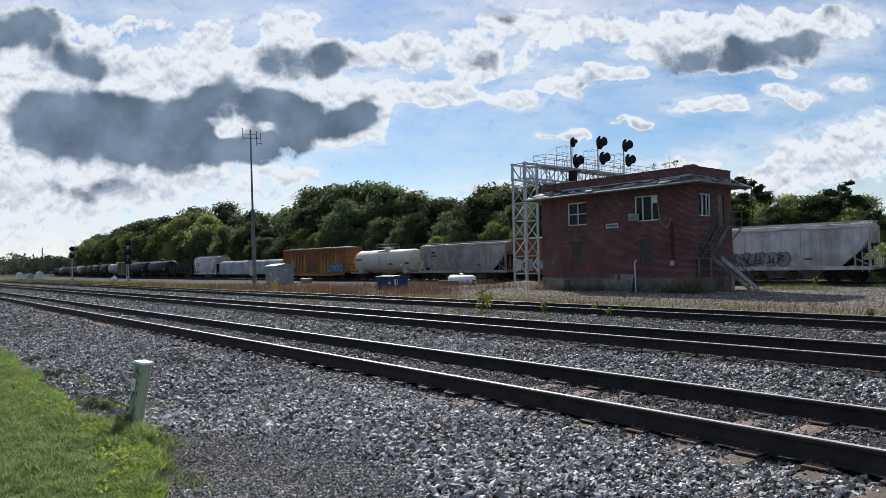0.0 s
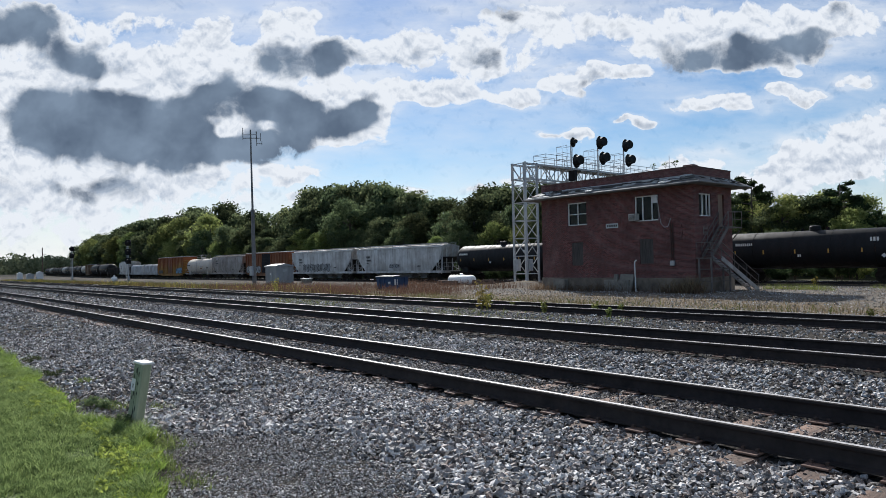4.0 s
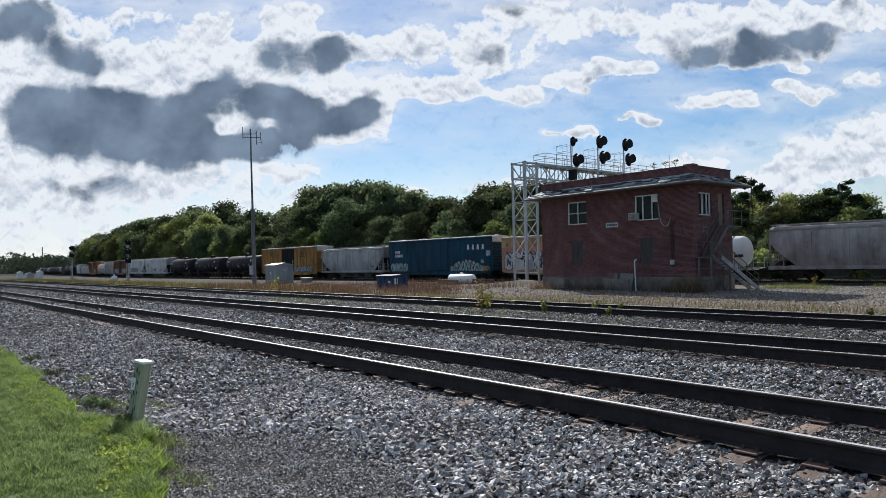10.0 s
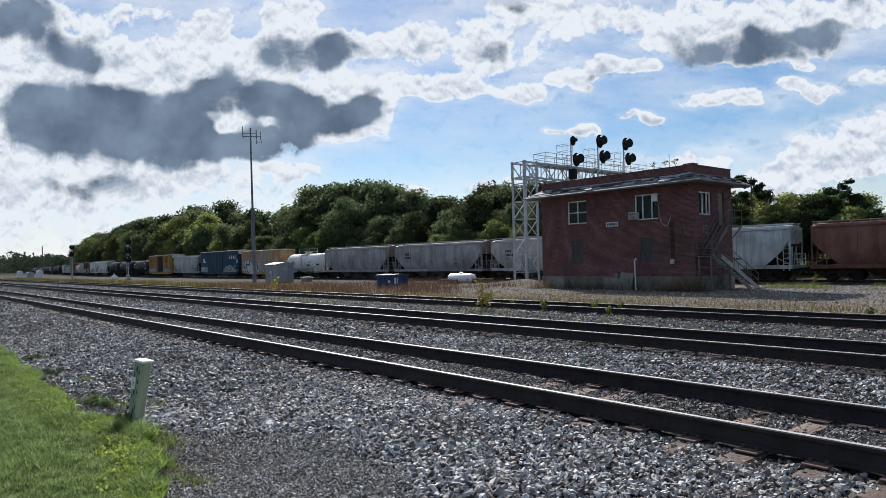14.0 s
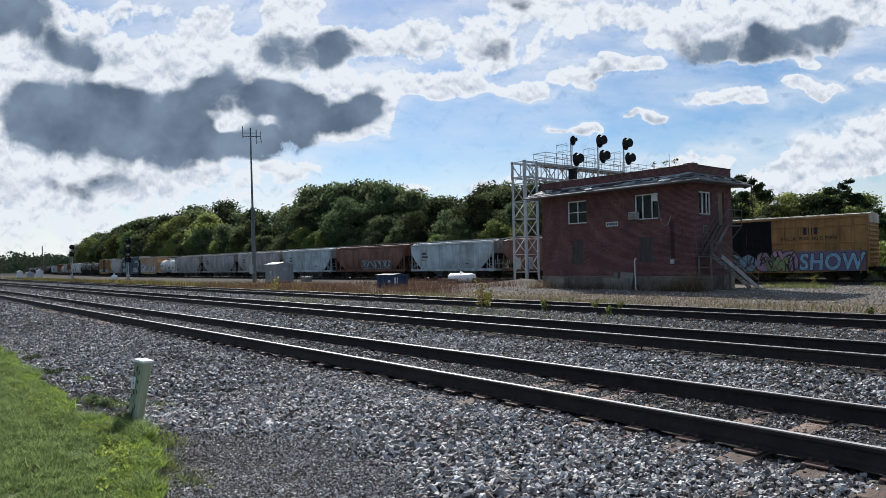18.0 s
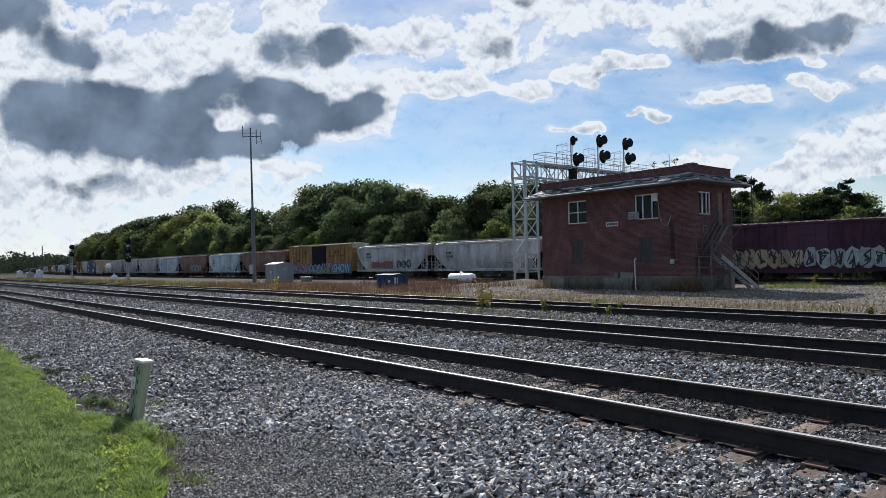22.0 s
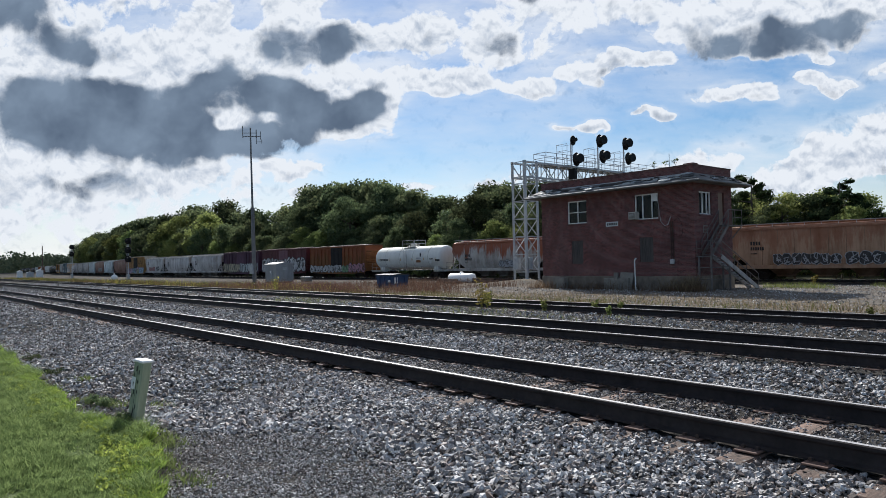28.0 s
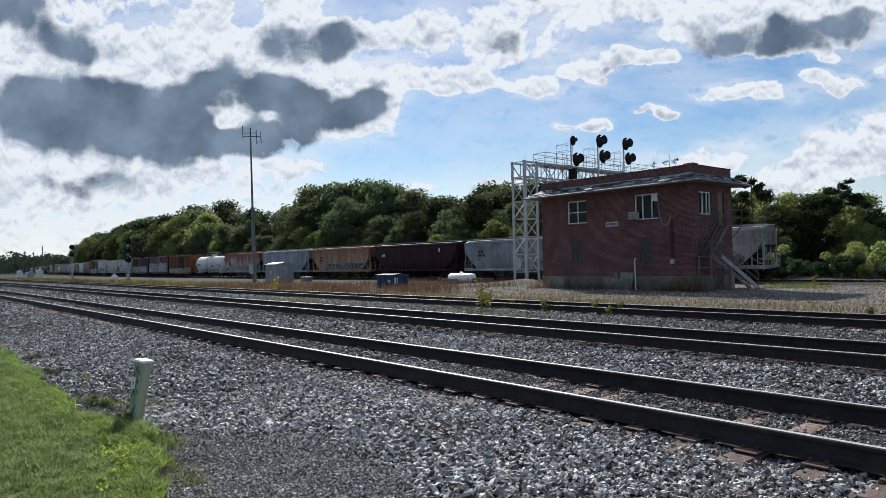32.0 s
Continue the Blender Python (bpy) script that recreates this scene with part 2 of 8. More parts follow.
def raw_mesh(name, verts, faces, mat):
    """A mesh straight from arrays, all faces with the same count of corners."""
    me = bpy.data.meshes.new(name)
    n, c = len(faces), faces.shape[1]
    me.vertices.add(len(verts))
    me.vertices.foreach_set("co", np.asarray(verts, dtype=np.float32).ravel())
    me.loops.add(n * c)
    me.loops.foreach_set("vertex_index", np.asarray(faces, dtype=np.int32).ravel())
    me.polygons.add(n)
    me.polygons.foreach_set("loop_start", np.arange(0, n * c, c, dtype=np.int32))
    me.materials.append(mat)
    me.update(calc_edges=True)
    me.shade_flat()
    return me

# ---- ground ----
PROFILE_Y = (-4000, -30, 1.2, 2.6, 3.8, 4.7, 5.6, 5.85, 7.05, 7.3, 8.2, 8.8, 9.4, 13.0, 14.2, 15.4, 19.0, 20.5, 23, 27, 45, 50, 52, 61, 64, 68, 90, 4000)
PROFILE_Z = (-0.3, -0.3, -0.30, -0.33, -0.30, -0.238, -0.238, -0.206, -0.206, -0.238, -0.238, -0.26, -0.215, -0.215, -0.30, -0.215, -0.215, -0.38, -0.55, -0.68, -0.72, -0.78, -0.84, -0.84,
             -1.0, -0.9, -0.6, -0.6)


def level(y):
    return np.interp(y, PROFILE_Y, PROFILE_Z)


def ground_material():
    m, n, b = material("ballast_and_dirt")
    p = n.add("ShaderNodeSeparateXYZ")
    v = n.coords("Object")
    n.put(p.inputs[0], v)
    x, y = p.outputs[0], p.outputs[1]
    wob = n.math("MULTIPLY", n.math("SUBTRACT", n.noise(v, 0.35, 4), 0.5), 3.0)
    yy = n.math("ADD", y, wob)
    cell = n.voronoi(v, 16.0, out="Color")
    edge = n.voronoi(v, 16.0)
    bw = n.add("ShaderNodeRGBToBW")
    n.put(bw.inputs[0], cell)
    # near-black base and rims: shade between stones put into the colour
    stone = n.mix(bw.outputs[0], (0.014, 0.013, 0.0125), (0.075, 0.072, 0.07))
    stone = n.mix(n.ramp(edge, 0.3, 0.75), stone, (0.02, 0.02, 0.02))
    grit = n.mix(n.ramp(n.noise(v, 22, 6, 0.7), 0.35, 0.7), (0.09, 0.087, 0.083), (0.27, 0.255, 0.235))
    grit = n.mix(n.ramp(n.math("ADD", x, n.math("MULTIPLY", wob, 3.0)), -42, -33), n.mix(n.ramp(n.noise(v, 20, 6, 0.7), 0.35, 0.7), (0.028, 0.026, 0.024), (0.085, 0.078, 0.07)), grit)
    lot = n.mix(n.ramp(n.noise(v, 0.25, 5, 0.6), 0.42, 0.6), grit, (0.12, 0.10, 0.08))
    lot = n.mix(n.ramp(n.noise(v, 1.6, 5, 0.65), 0.5, 0.64, 0.0, 0.55), lot, (0.10, 0.078, 0.05))
    dirt = n.mix(n.ramp(n.noise(v, 6, 6, 0.7), 0.35, 0.7), (0.04, 0.032, 0.024), (0.12, 0.092, 0.06))
    dirt = n.mix(n.ramp(n.math("ADD", x, n.math("MULTIPLY", wob, 3.0)), -44, -32), dirt, n.mix(n.ramp(n.noise(v, 7, 6, 0.7), 0.35, 0.7), (0.085, 0.067, 0.048), (0.25, 0.20, 0.145)))
    # near ballast, weedy strip, gravel yard, the far bed
    weedy = n.math("MULTIPLY", n.ramp(yy, 19.0, 20.5), n.math("SUBTRACT", 1.0, n.math("MULTIPLY", n.ramp(yy, 30.0, 36.0), 0.8)))
    weedy = n.math("MULTIPLY", weedy, n.ramp(n.noise(v, 0.5, 5, 0.6), 0.34, 0.52, 0.4, 1.0))
    col = n.mix(n.ramp(yy, 19.0, 20.0), stone, lot)
    col = n.mix(weedy, col, dirt)
    # dark bed tone, with the shade under the train in its colour
    col = n.mix(n.math("MULTIPLY", n.ramp(yy, 51.0, 52.0), n.math("SUBTRACT", 1.0, n.ramp(yy, 61, 62))), col, stone)
    # dark ground beyond, the wood's shade put into its colour
    far = n.math("MULTIPLY", n.ramp(yy, 62, 64), 1.0)
    col = n.mix(far, col, (0.03, 0.036, 0.015))
    # sooty old yard bed down the line
    yard = n.math("MULTIPLY", n.math("MULTIPLY", n.ramp(yy, 29.0, 32.0), n.ramp(n.math("ADD", x, n.math("MULTIPLY", wob, 3.0)), -48, -62, 0.0, 0.85)), n.ramp(n.noise(n.coords_of(v, (0.02, 0.5, 1)), 1.0, 4), 0.35, 0.6, 0.55, 1.0))
    col = n.mix(yard, col, (0.04, 0.038, 0.036))
    wash = n.ramp(n.noise(v, 0.9, 5, 0.65), 0.40, 0.62, 0.0, 0.35)
    col = n.mix(wash, col, (0.10, 0.085, 0.07))
    n.put(b.inputs["Base Color"], col)
    b.inputs["Roughness"].default_value = 0.95
    b.inputs["Specular IOR Level"].default_value = 0.06
    bump(n, b, n.math("SUBTRACT", n.noise(v, 30, 5, 0.7), edge), 0.9, 0.03)
    return m


def swell(x, y):
    """Small rises and dips of the ground near the tracks."""
    if abs(x) < 60 and -2 < y < 60:
        return 0.035 * noise.noise((x * 0.9, y * 0.9, 0.3)) + 0.02 * noise.noise((x * 2.7, y * 2.7, 5.3))
    return 0.0


def lie(x, y):
    """The ground's height under many places."""
    return level(y) + np.array([swell(a, b) for a, b in zip(x, y)])


def ground():
    xs = np.concatenate([[-4500, -2500, -1500, -1000, -700, -500, -350, -250, -180, -140], np.arange(-110, -40, 4), np.arange(-40, -14, 1.0),
                         np.arange(-14, 6, 0.25), [7, 9, 12, 16, 22, 30, 45, 70, 120, 250, 600, 1500, 4500]])
    ys = np.concatenate([[-4500, -1500, -500, -150, -50, -20, -10, -5, -2], np.arange(-1, 13, 0.25), np.arange(13, 30, 0.5),
                         np.arange(30, 62, 1.5), [64, 66, 70, 80, 95, 130, 200, 400, 900, 2000, 4500]])
    X, Y = np.meshgrid(xs, ys)
    Z = level(Y)
    for i in range(Z.shape[0]):
        for j in range(Z.shape[1]):
            x, y = X[i, j], Y[i, j]
            Z[i, j] += swell(x, y)
    # the heap of spilled gravel beside the cabin
    Z += 0.5 * np.exp(-(((X + 41.5) / 3.2) ** 2 + ((Y - 44.5) / 2.2) ** 2))
    n, c = X.shape
    i, j = np.meshgrid(np.arange(n - 1), np.arange(c - 1), indexing="ij")
    a = (i * c + j).ravel()
    me = raw_mesh("ground", np.stack([X, Y, Z], -1).reshape(-1, 3), np.stack([a, a + 1, a + c + 1, a + c], -1), ground_material())
    me.shade_smooth()
    tagged(new("ground", me), "grey gravel and ballast ground with weedy dirt strips", "ground", kind="structure")


ground()


def stone_material():
    m, n, b = material("ballast_stone")
    g = n.add("ShaderNodeNewGeometry").outputs["Random Per Island"]
    v = n.coords("Object")
    col = n.mix(n.math("POWER", n.ramp(g, 0.0, 0.9), 1.2), (0.04, 0.038, 0.039), (0.76, 0.75, 0.745))
    col = n.mix(n.ramp(n.math("FRACT", n.math("MULTIPLY", g, 37.0)), 0.74, 0.92, 0.0, 0.75), col, (0.27, 0.20, 0.165))
    col = n.mix(n.ramp(g, 0.96, 1.0), col, (0.55, 0.55, 0.56))
    col = n.mix(n.ramp(n.noise(v, 45, 5, 0.7), 0.38, 0.66, 0.0, 0.6), col, (0.05, 0.046, 0.043))
    col = n.mix(n.ramp(n.noise(v, 0.8, 4, 0.6), 0.50, 0.66, 0.0, 0.45), col, (0.12, 0.09, 0.07))
    n.put(b.inputs["Base Color"], col)
    sy = n.add("ShaderNodeSeparateXYZ")
    n.put(sy.inputs[0], v)
    # rust from the rails stains the stones of each track
    stain = None
    for mid in (6.45, 11.15, 17.17):
        d = n.ramp(n.math("ABSOLUTE", n.math("SUBTRACT", sy.outputs[1], mid)), 0.85, 1.45, 0.6, 0.0)
        stain = d if stain is None else n.math("MAXIMUM", stain, d)
    col = n.mix(n.math("MULTIPLY", stain, n.ramp(n.noise(v, 2.5, 4, 0.6), 0.35, 0.6, 0.4, 1.0)), col, (0.085, 0.060, 0.046))
    n.put(b.inputs["Base Color"], col)
    b.inputs["Roughness"].default_value = 0.72
    b.inputs["Specular IOR Level"].default_value = 0.28
    bump(n, b, n.noise(v, 60, 4, 0.7), 0.5, 0.01)
    return m


STONE = stone_material()
CUBE_V = np.array([(x, y, z) for x in (-1, 1) for y in (-1, 1) for z in (-1, 1)], float) * 0.72
CUBE_F = np.array([(0, 1, 3), (0, 3, 2), (4, 6, 7), (4, 7, 5), (0, 4, 5), (0, 5, 1), (2, 3, 7), (2, 7, 6), (0, 2, 6), (0, 6, 4), (1, 5, 7), (1, 7, 3)])
OCT_V = np.array([(1, 0, 0), (-1, 0, 0), (0, 1, 0), (0, -1, 0), (0, 0, 1), (0, 0, -1)], float)
OCT_F = np.array([(0, 2, 4), (2, 1, 4), (1, 3, 4), (3, 0, 4), (2, 0, 5), (1, 2, 5), (3, 1, 5), (0, 3, 5)])


def turns(rng, n):
    q = rng.normal(size=(n, 4))
    q /= np.linalg.norm(q, axis=1)[:, None]
    a, b, c, d = q.T
    return np.stack([1 - 2 * (c * c + d * d), 2 * (b * c - a * d), 2 * (b * d + a * c), 2 * (b * c + a * d), 1 - 2 * (b * b + d * d), 2 * (c * d - a * b),
                     2 * (b * d - a * c), 2 * (c * d + a * b), 1 - 2 * (b * b + c * c)], -1).reshape(n, 3, 3)


def stones(name, places, sizes, rng, fine=True, label="loose grey crushed-stone ballast", sink=0.25):
    """Many broken stones in one mesh."""
    V, F = (CUBE_V, CUBE_F) if fine else (OCT_V, OCT_F)
    n = len(places)
    # sharp broken corners: every corner is knocked in or out by itself
    v = V[None] * rng.uniform(0.45, 1.35, (n, len(V), 3)) * np.stack([rng.uniform(0.8, 1.4, n), rng.uniform(0.55, 1.0, n), rng.uniform(0.32, 0.75, n)], -1)[:, None]
    v = np.einsum("nij,nkj->nki", turns(rng, n), v) * sizes[:, None, None] * 0.5
    v[..., 2] *= 0.85
    v += places[:, None, :]
    v[..., 2] += (sizes * sink)[:, None]
    f = F[None] + (np.arange(n) * len(V))[:, None, None]
    me = raw_mesh(name, v.reshape(-1, 3), f.reshape(-1, 3), STONE)
    return tagged(new(name, me), label, "gravel", kind="stuff")


def in_view(x, y, slack=0.03):
    a = np.arctan2(y, -x)
    return (a > radians(6.6) - slack) & (a < radians(73.8) + slack) & (x * -0.764 + y * 0.645 > 3.9)


def lawn_edge(x):
    """The lawn ends at this y, ragged."""
    return np.interp(x, (-60, -30, -18, -13.5, -9.8, -8.9, -8.1, -7.3, -6.1, -5.3, -4.4, -3.6, -2.8, -1.9), (2.8, 2.3, 2.0, 1.95, 1.83, 1.80, 1.97, 2.08, 1.90, 1.56, 1.12, 0.3, -2.0, -9.0)) + 0.05 * np.sin(x * 2.3) + 0.05 * np.sin(x * 5.9 + 1) + 0.03 * np.sin(x * 17.3)


def near_rail(y, near=(5.7, 7.2, 10.4, 11.9, 16.42, 17.92), half=0.105):
    return np.any(np.abs(np.asarray(y)[:, None] - np.array(near)) < half, axis=1)


def path_side(x):
    """How far the trodden path reaches from the lawn, at x."""
    return np.interp(x, (-9, -7.6, -6.9, -6.5, -5.9, -5.1, -4.4, -3.7, -2.0), (1.9, 2.2, 2.85, 3.3, 3.5, 3.5, 3.35, 3.1, 2.4))


def worn(x, y):
    return 1 / (1 + np.exp(np.clip((y - path_side(x) - 0.12 * np.sin(x * 5.1)) / 0.09, -30, 30)))


def ballast():
    rng = np.random.default_rng(3)
    # (count per square metre, x range, y range, size range, fine)
    for name, dens, xr, yr, sr, fine in (("ballast_stones", 1250, (-9, 1), (1.5, 5.7), (0.022, 0.078), True),
                                         ("ballast_stones", 1000, (-9, 2), (5.7, 7.1), (0.016, 0.055), True),
                                         ("ballast_stones", 330, (-22, -9), (1.7, 7.1), (0.035, 0.085), True),
                                         ("ballast_stones", 430, (-12, 3.2), (7.1, 10.4), (0.03, 0.085), True),
                                         ("ballast_stones", 110, (-34, -12), (7.1, 10.4), (0.07, 0.13), False),
                                         ("ballast_stones", 60, (-50, -22), (2.2, 7.1), (0.08, 0.14), False),
                                         ("ballast_stones", 110, (-40, 5), (10.4, 19.2), (0.05, 0.10), False),
                                         ("ballast_stones", 14, (-100, -34), (4.0, 19.0), (0.11, 0.2), False),
                                         ("yard_gravel", 16, (-40, 8), (20.0, 53.0), (0.05, 0.13), False)):
        n = int(dens * (xr[1] - xr[0]) * (yr[1] - yr[0]))
        x, y = rng.uniform(*xr, n), rng.uniform(*yr, n)
        ok = in_view(x, y) & ~near_rail(y) & (y > lawn_edge(x) + 0.02)
        # ties stay half bare close to the rails
        on_tie = (np.abs(((x + 0.27) % 0.54) - 0.27) < 0.10) & (np.abs(y - 6.45) < 1.22)
        bare = 0.62 + 0.36 * np.sin(np.round(x / 0.54) * 7.7)
        ok &= ~(on_tie & (x > -6.4) & (rng.random(n) < np.where(y < 5.7, bare, 0.45)))
        # the worn path of fine chips, with heaped coarse stone along its far side
        size = rng.uniform(*sr, n) * rng.uniform(0.75, 1.0, n)
        size *= (1 - 0.56 * worn(x, y)) * (1 + 0.5 * np.exp(-(((path_side(x) + 0.45 - y) / 0.35) ** 2)) * (x > -9))
        x, y, size = x[ok], y[ok], size[ok]
        if name == "yard_gravel":
            keep = ((x > -30 + rng.uniform(-6, 6, len(x))) | (y > 30)) & ~((x < -21.8) & (y > 38.9))
            x, y, size = x[keep], y[keep], size[keep]
        stones(name, np.stack([x, y, lie(x, y)], -1), size, rng, fine,
               "loose grey crushed-stone ballast" if name[0] == "b" else "pale gravel scattered over the yard")
    # the bed goes on round the viewer
    n = 26000
    x, y = rng.uniform(-16, 12, n), rng.uniform(-3, 20, n)
    ok = ~in_view(x, y, 0.0) & ~near_rail(y) & (y > lawn_edge(x) + 0.05) & ((x + 0.1) ** 2 + y ** 2 > 0.5)
    stones("ballast_stones", np.stack([x[ok], y[ok], lie(x[ok], y[ok])], -1), rng.uniform(0.05, 0.11, ok.sum()), rng, False)
    # extra chips on the path
    n = 52000
    x, y = rng.uniform(-8.5, -1.5, n), rng.uniform(0.8, 3.8, n)
    ok = in_view(x, y) & (y > lawn_edge(x) + 0.03) & (rng.random(n) < worn(x, y))
    stones("gravel_chips", np.stack([x[ok], y[ok], lie(x[ok], y[ok])], -1), rng.uniform(0.010, 0.032, ok.sum()), rng, False, "fine grey stone chips on a worn path")


ballast()


# ---- tracks ----
def rail_mesh(x0, x1):
    """One rail along x, its top at z = 0."""
    half = [(0.0, 0.0), (0.024, -0.0015), (0.036, -0.010), (0.037, -0.036), (0.016, -0.048), (0.009, -0.060), (0.009, -0.130), (0.020, -0.150), (0.073, -0.164), (0.075, -0.178)]
    outline = [(a, b) for a, b in half] + [(-a, b) for a, b in reversed(half[1:])]
    s = Shape()
    xs = np.linspace(x0, x1, 40)
    rings = [[(x, a, b) for a, b in outline] for x in xs]
    s.loft(rings)
    n = len(outline)
    for i, q in enumerate(s.f):
        zs = [s.v[j][2] for j in q]
        s.k[i] = 1 if len(q) == 4 and min(zs) > -0.002 else 0
    return s.mesh("rail", [RAIL_SIDE, RAIL_TOP], 30)


RAIL = rail_mesh(-900, 260)
tie_s = Shape().box(-0.115, 0.115, -1.3, 1.3, -0.36, -0.196, 0.012)
TIE = tie_s.mesh("tie", TIE_WOOD)
plate_s = Shape().box(-0.10, 0.10, -0.19, 0.19, -0.197, -0.179, 0.004)
PLATE_MAT = simple("tie_plate_rust", (0.10, 0.060, 0.045), (0.22, 0.14, 0.11), 20, 0.75, 0.2, 0.5)
PLATE = plate_s.mesh("tie_plate", PLATE_MAT)
spike_s = Shape()
for sx in (-0.06, 0.06):
    for sy in (-0.092, 0.092):
        spike_s.box(sx - 0.014, sx + 0.014, sy - 0.018, sy + 0.018, -0.19, -0.150, 0.004)
SPIKES = spike_s.mesh("spikes", RUST)


def many(mesh_of, places, name, mat):
    """Copies of a small mesh at places, in one mesh."""
    v = np.array([p.co[:] for p in mesh_of.vertices])
    f = [tuple(q.vertices) for q in mesh_of.polygons]
    me = bpy.data.meshes.new(name)
    allv = (v[None] + np.asarray(places)[:, None, :]).reshape(-1, 3)
    allf = [tuple(i * len(v) + j for j in q) for i in range(len(places)) for q in f]
    me.from_pydata(allv.tolist(), [], allf)
    me.materials.append(mat)
    return me


def track(label, y, z, near, far, sunk=0.0):
    """A track along x about y; ties one by one from near[0] to near[1], the rest joined."""
    t = thing("railway_track", label, "track", pose(0, y, z), kind="structure")
    rng = random.Random(int(y * 10))
    for dy in (-0.75, 0.75):
        part("rail", RAIL, None, t, m=pose(0, dy, 0))
    k = math.ceil(near[0] / 0.54)
    while k * 0.54 < near[1]:
        x = k * 0.54
        part("tie", TIE, None, t, m=pose(x + rng.uniform(-0.02, 0.02), rng.uniform(-0.06, 0.06), -sunk - (0.03 if x < -6.4 else 0.0) + rng.uniform(-0.008, 0.003), 0, 0, rng.uniform(-1.5, 1.5)))
        for dy in (-0.75, 0.75):
            part("tie_plate", PLATE, None, t, m=pose(x, dy, 0))
            part("spikes", SPIKES, None, t, m=pose(x, dy, 0))
        k += 1
    rest = [(i * 0.54, 0, -sunk) for i in range(int(far[0] / 0.54), int(far[1] / 0.54)) if not near[0] <= i * 0.54 < near[1]]
    if rest:
        tagged(part("ties", many(TIE, rest, "ties", TIE_WOOD), None, t), kind="stuff")
    return t


track("straight main track with dark rusty rails on wooden ties", 6.45, 0, (-22, 1.5), (-120, 1), 0.010)
track("second straight track with dark rails in grey ballast", 11.15, 0.06, (-22, 3.0), (-120, 4), 0.105)
track("siding with rusty rails among dry weeds", 17.17, 0.0, (-14, 4), (-100, 4))


# the far track bends; its middle lies at far_y(x)
def far_y(x):
    u = np.clip(x, -280, 20)
    return 55.4 + 0.062 * (u + 60) + 0.0004 * (u + 60) ** 2 + np.where(x < -280, (x + 280) * -0.105, 0) + np.where(x > 20, (x - 20) * 0.126, 0)


def far_turn(x):
    """The far track's heading at x, in degrees."""
    return math.degrees(math.atan(float(far_y(x + 1.0) - far_y(x - 1.0)) / 2))


def far_track():
    t = thing("railway_track", "gently curving distant track that the freight train runs on", "track", kind="structure")
    half = [(0.0, 0.0), (0.036, -0.006), (0.037, -0.036), (0.009, -0.055), (0.009, -0.140), (0.075, -0.164), (0.075, -0.178)]
    outline = half + [(-a, b) for a, b in reversed(half[1:])]
    xs = np.concatenate([np.linspace(-900, -300, 20), np.linspace(-290, 60, 60), [120, 260]])
    for dy in (-0.75, 0.75):
        s = Shape()
        s.loft([[(x, float(far_y(x)) + dy + a, b - 0.63) for a, b in outline] for x in xs])
        for i, q in enumerate(s.f):
            s.k[i] = 1 if len(q) == 4 and min(s.v[j][2] for j in q) > -0.637 else 0
        part("rail", s, [RAIL_SIDE, RAIL_TOP], t)
    places = [(x, float(far_y(x)), -0.63) for x in np.arange(-160, 10, 0.54)]
    tagged(part("ties", many(TIE, places, "ties", TIE_WOOD), None, t), kind="stuff")


far_track()

# ---- the brick cabin ----
TX0, TX1, TY0, TY1 = -34.6, -22.0, 39.2, 44.05
T_BASE, T_FOOT, T_EAVE, T_TOP = -0.75, 0.2, 6.12, 7.22


def wall_shape(a0, a1, z0, z1, holes, thick, axis):
    """A wall along x (axis 'x', thickness in +y from 0) or along y (thickness in -x), with holes (a0, a1, z0, z1) cut through."""
    s = Shape()
    av = sorted({a0, a1, *[h[0] for h in holes], *[h[1] for h in holes]})
    zv = sorted({z0, z1, *[h[2] for h in holes], *[h[3] for h in holes]})
    index = {}

    def vert(i, j, d):
        if (i, j, d) not in index:
            index[(i, j, d)] = len(s.v)
            s.v.append((av[i], thick * d, zv[j]) if axis == "x" else (-thick * d, av[i], zv[j]))
        return index[(i, j, d)]

    def solid(i, j):
        if not (0 <= i < len(av) - 1 and 0 <= j < len(zv) - 1):
            return False
        ca, cz = (av[i] + av[i + 1]) / 2, (zv[j] + zv[j + 1]) / 2
        return not any(h[0] < ca < h[1] and h[2] < cz < h[3] for h in holes)
    for i in range(len(av) - 1):
        for j in range(len(zv) - 1):
            if not solid(i, j):
                continue
            for d in (0, 1):
                s.f.append((vert(i, j, d), vert(i + 1, j, d), vert(i + 1, j + 1, d), vert(i, j + 1, d)))
            for di, dj, p, q in ((-1, 0, (i, j), (i, j + 1)), (1, 0, (i + 1, j), (i + 1, j + 1)), (0, -1, (i, j), (i + 1, j)), (0, 1, (i, j + 1), (i + 1, j + 1))):
                if not solid(i + di, j + dj):
                    s.f.append((vert(*p, 0), vert(*q, 0), vert(*q, 1), vert(*p, 1)))
    s.k = [0] * len(s.f)
    return s


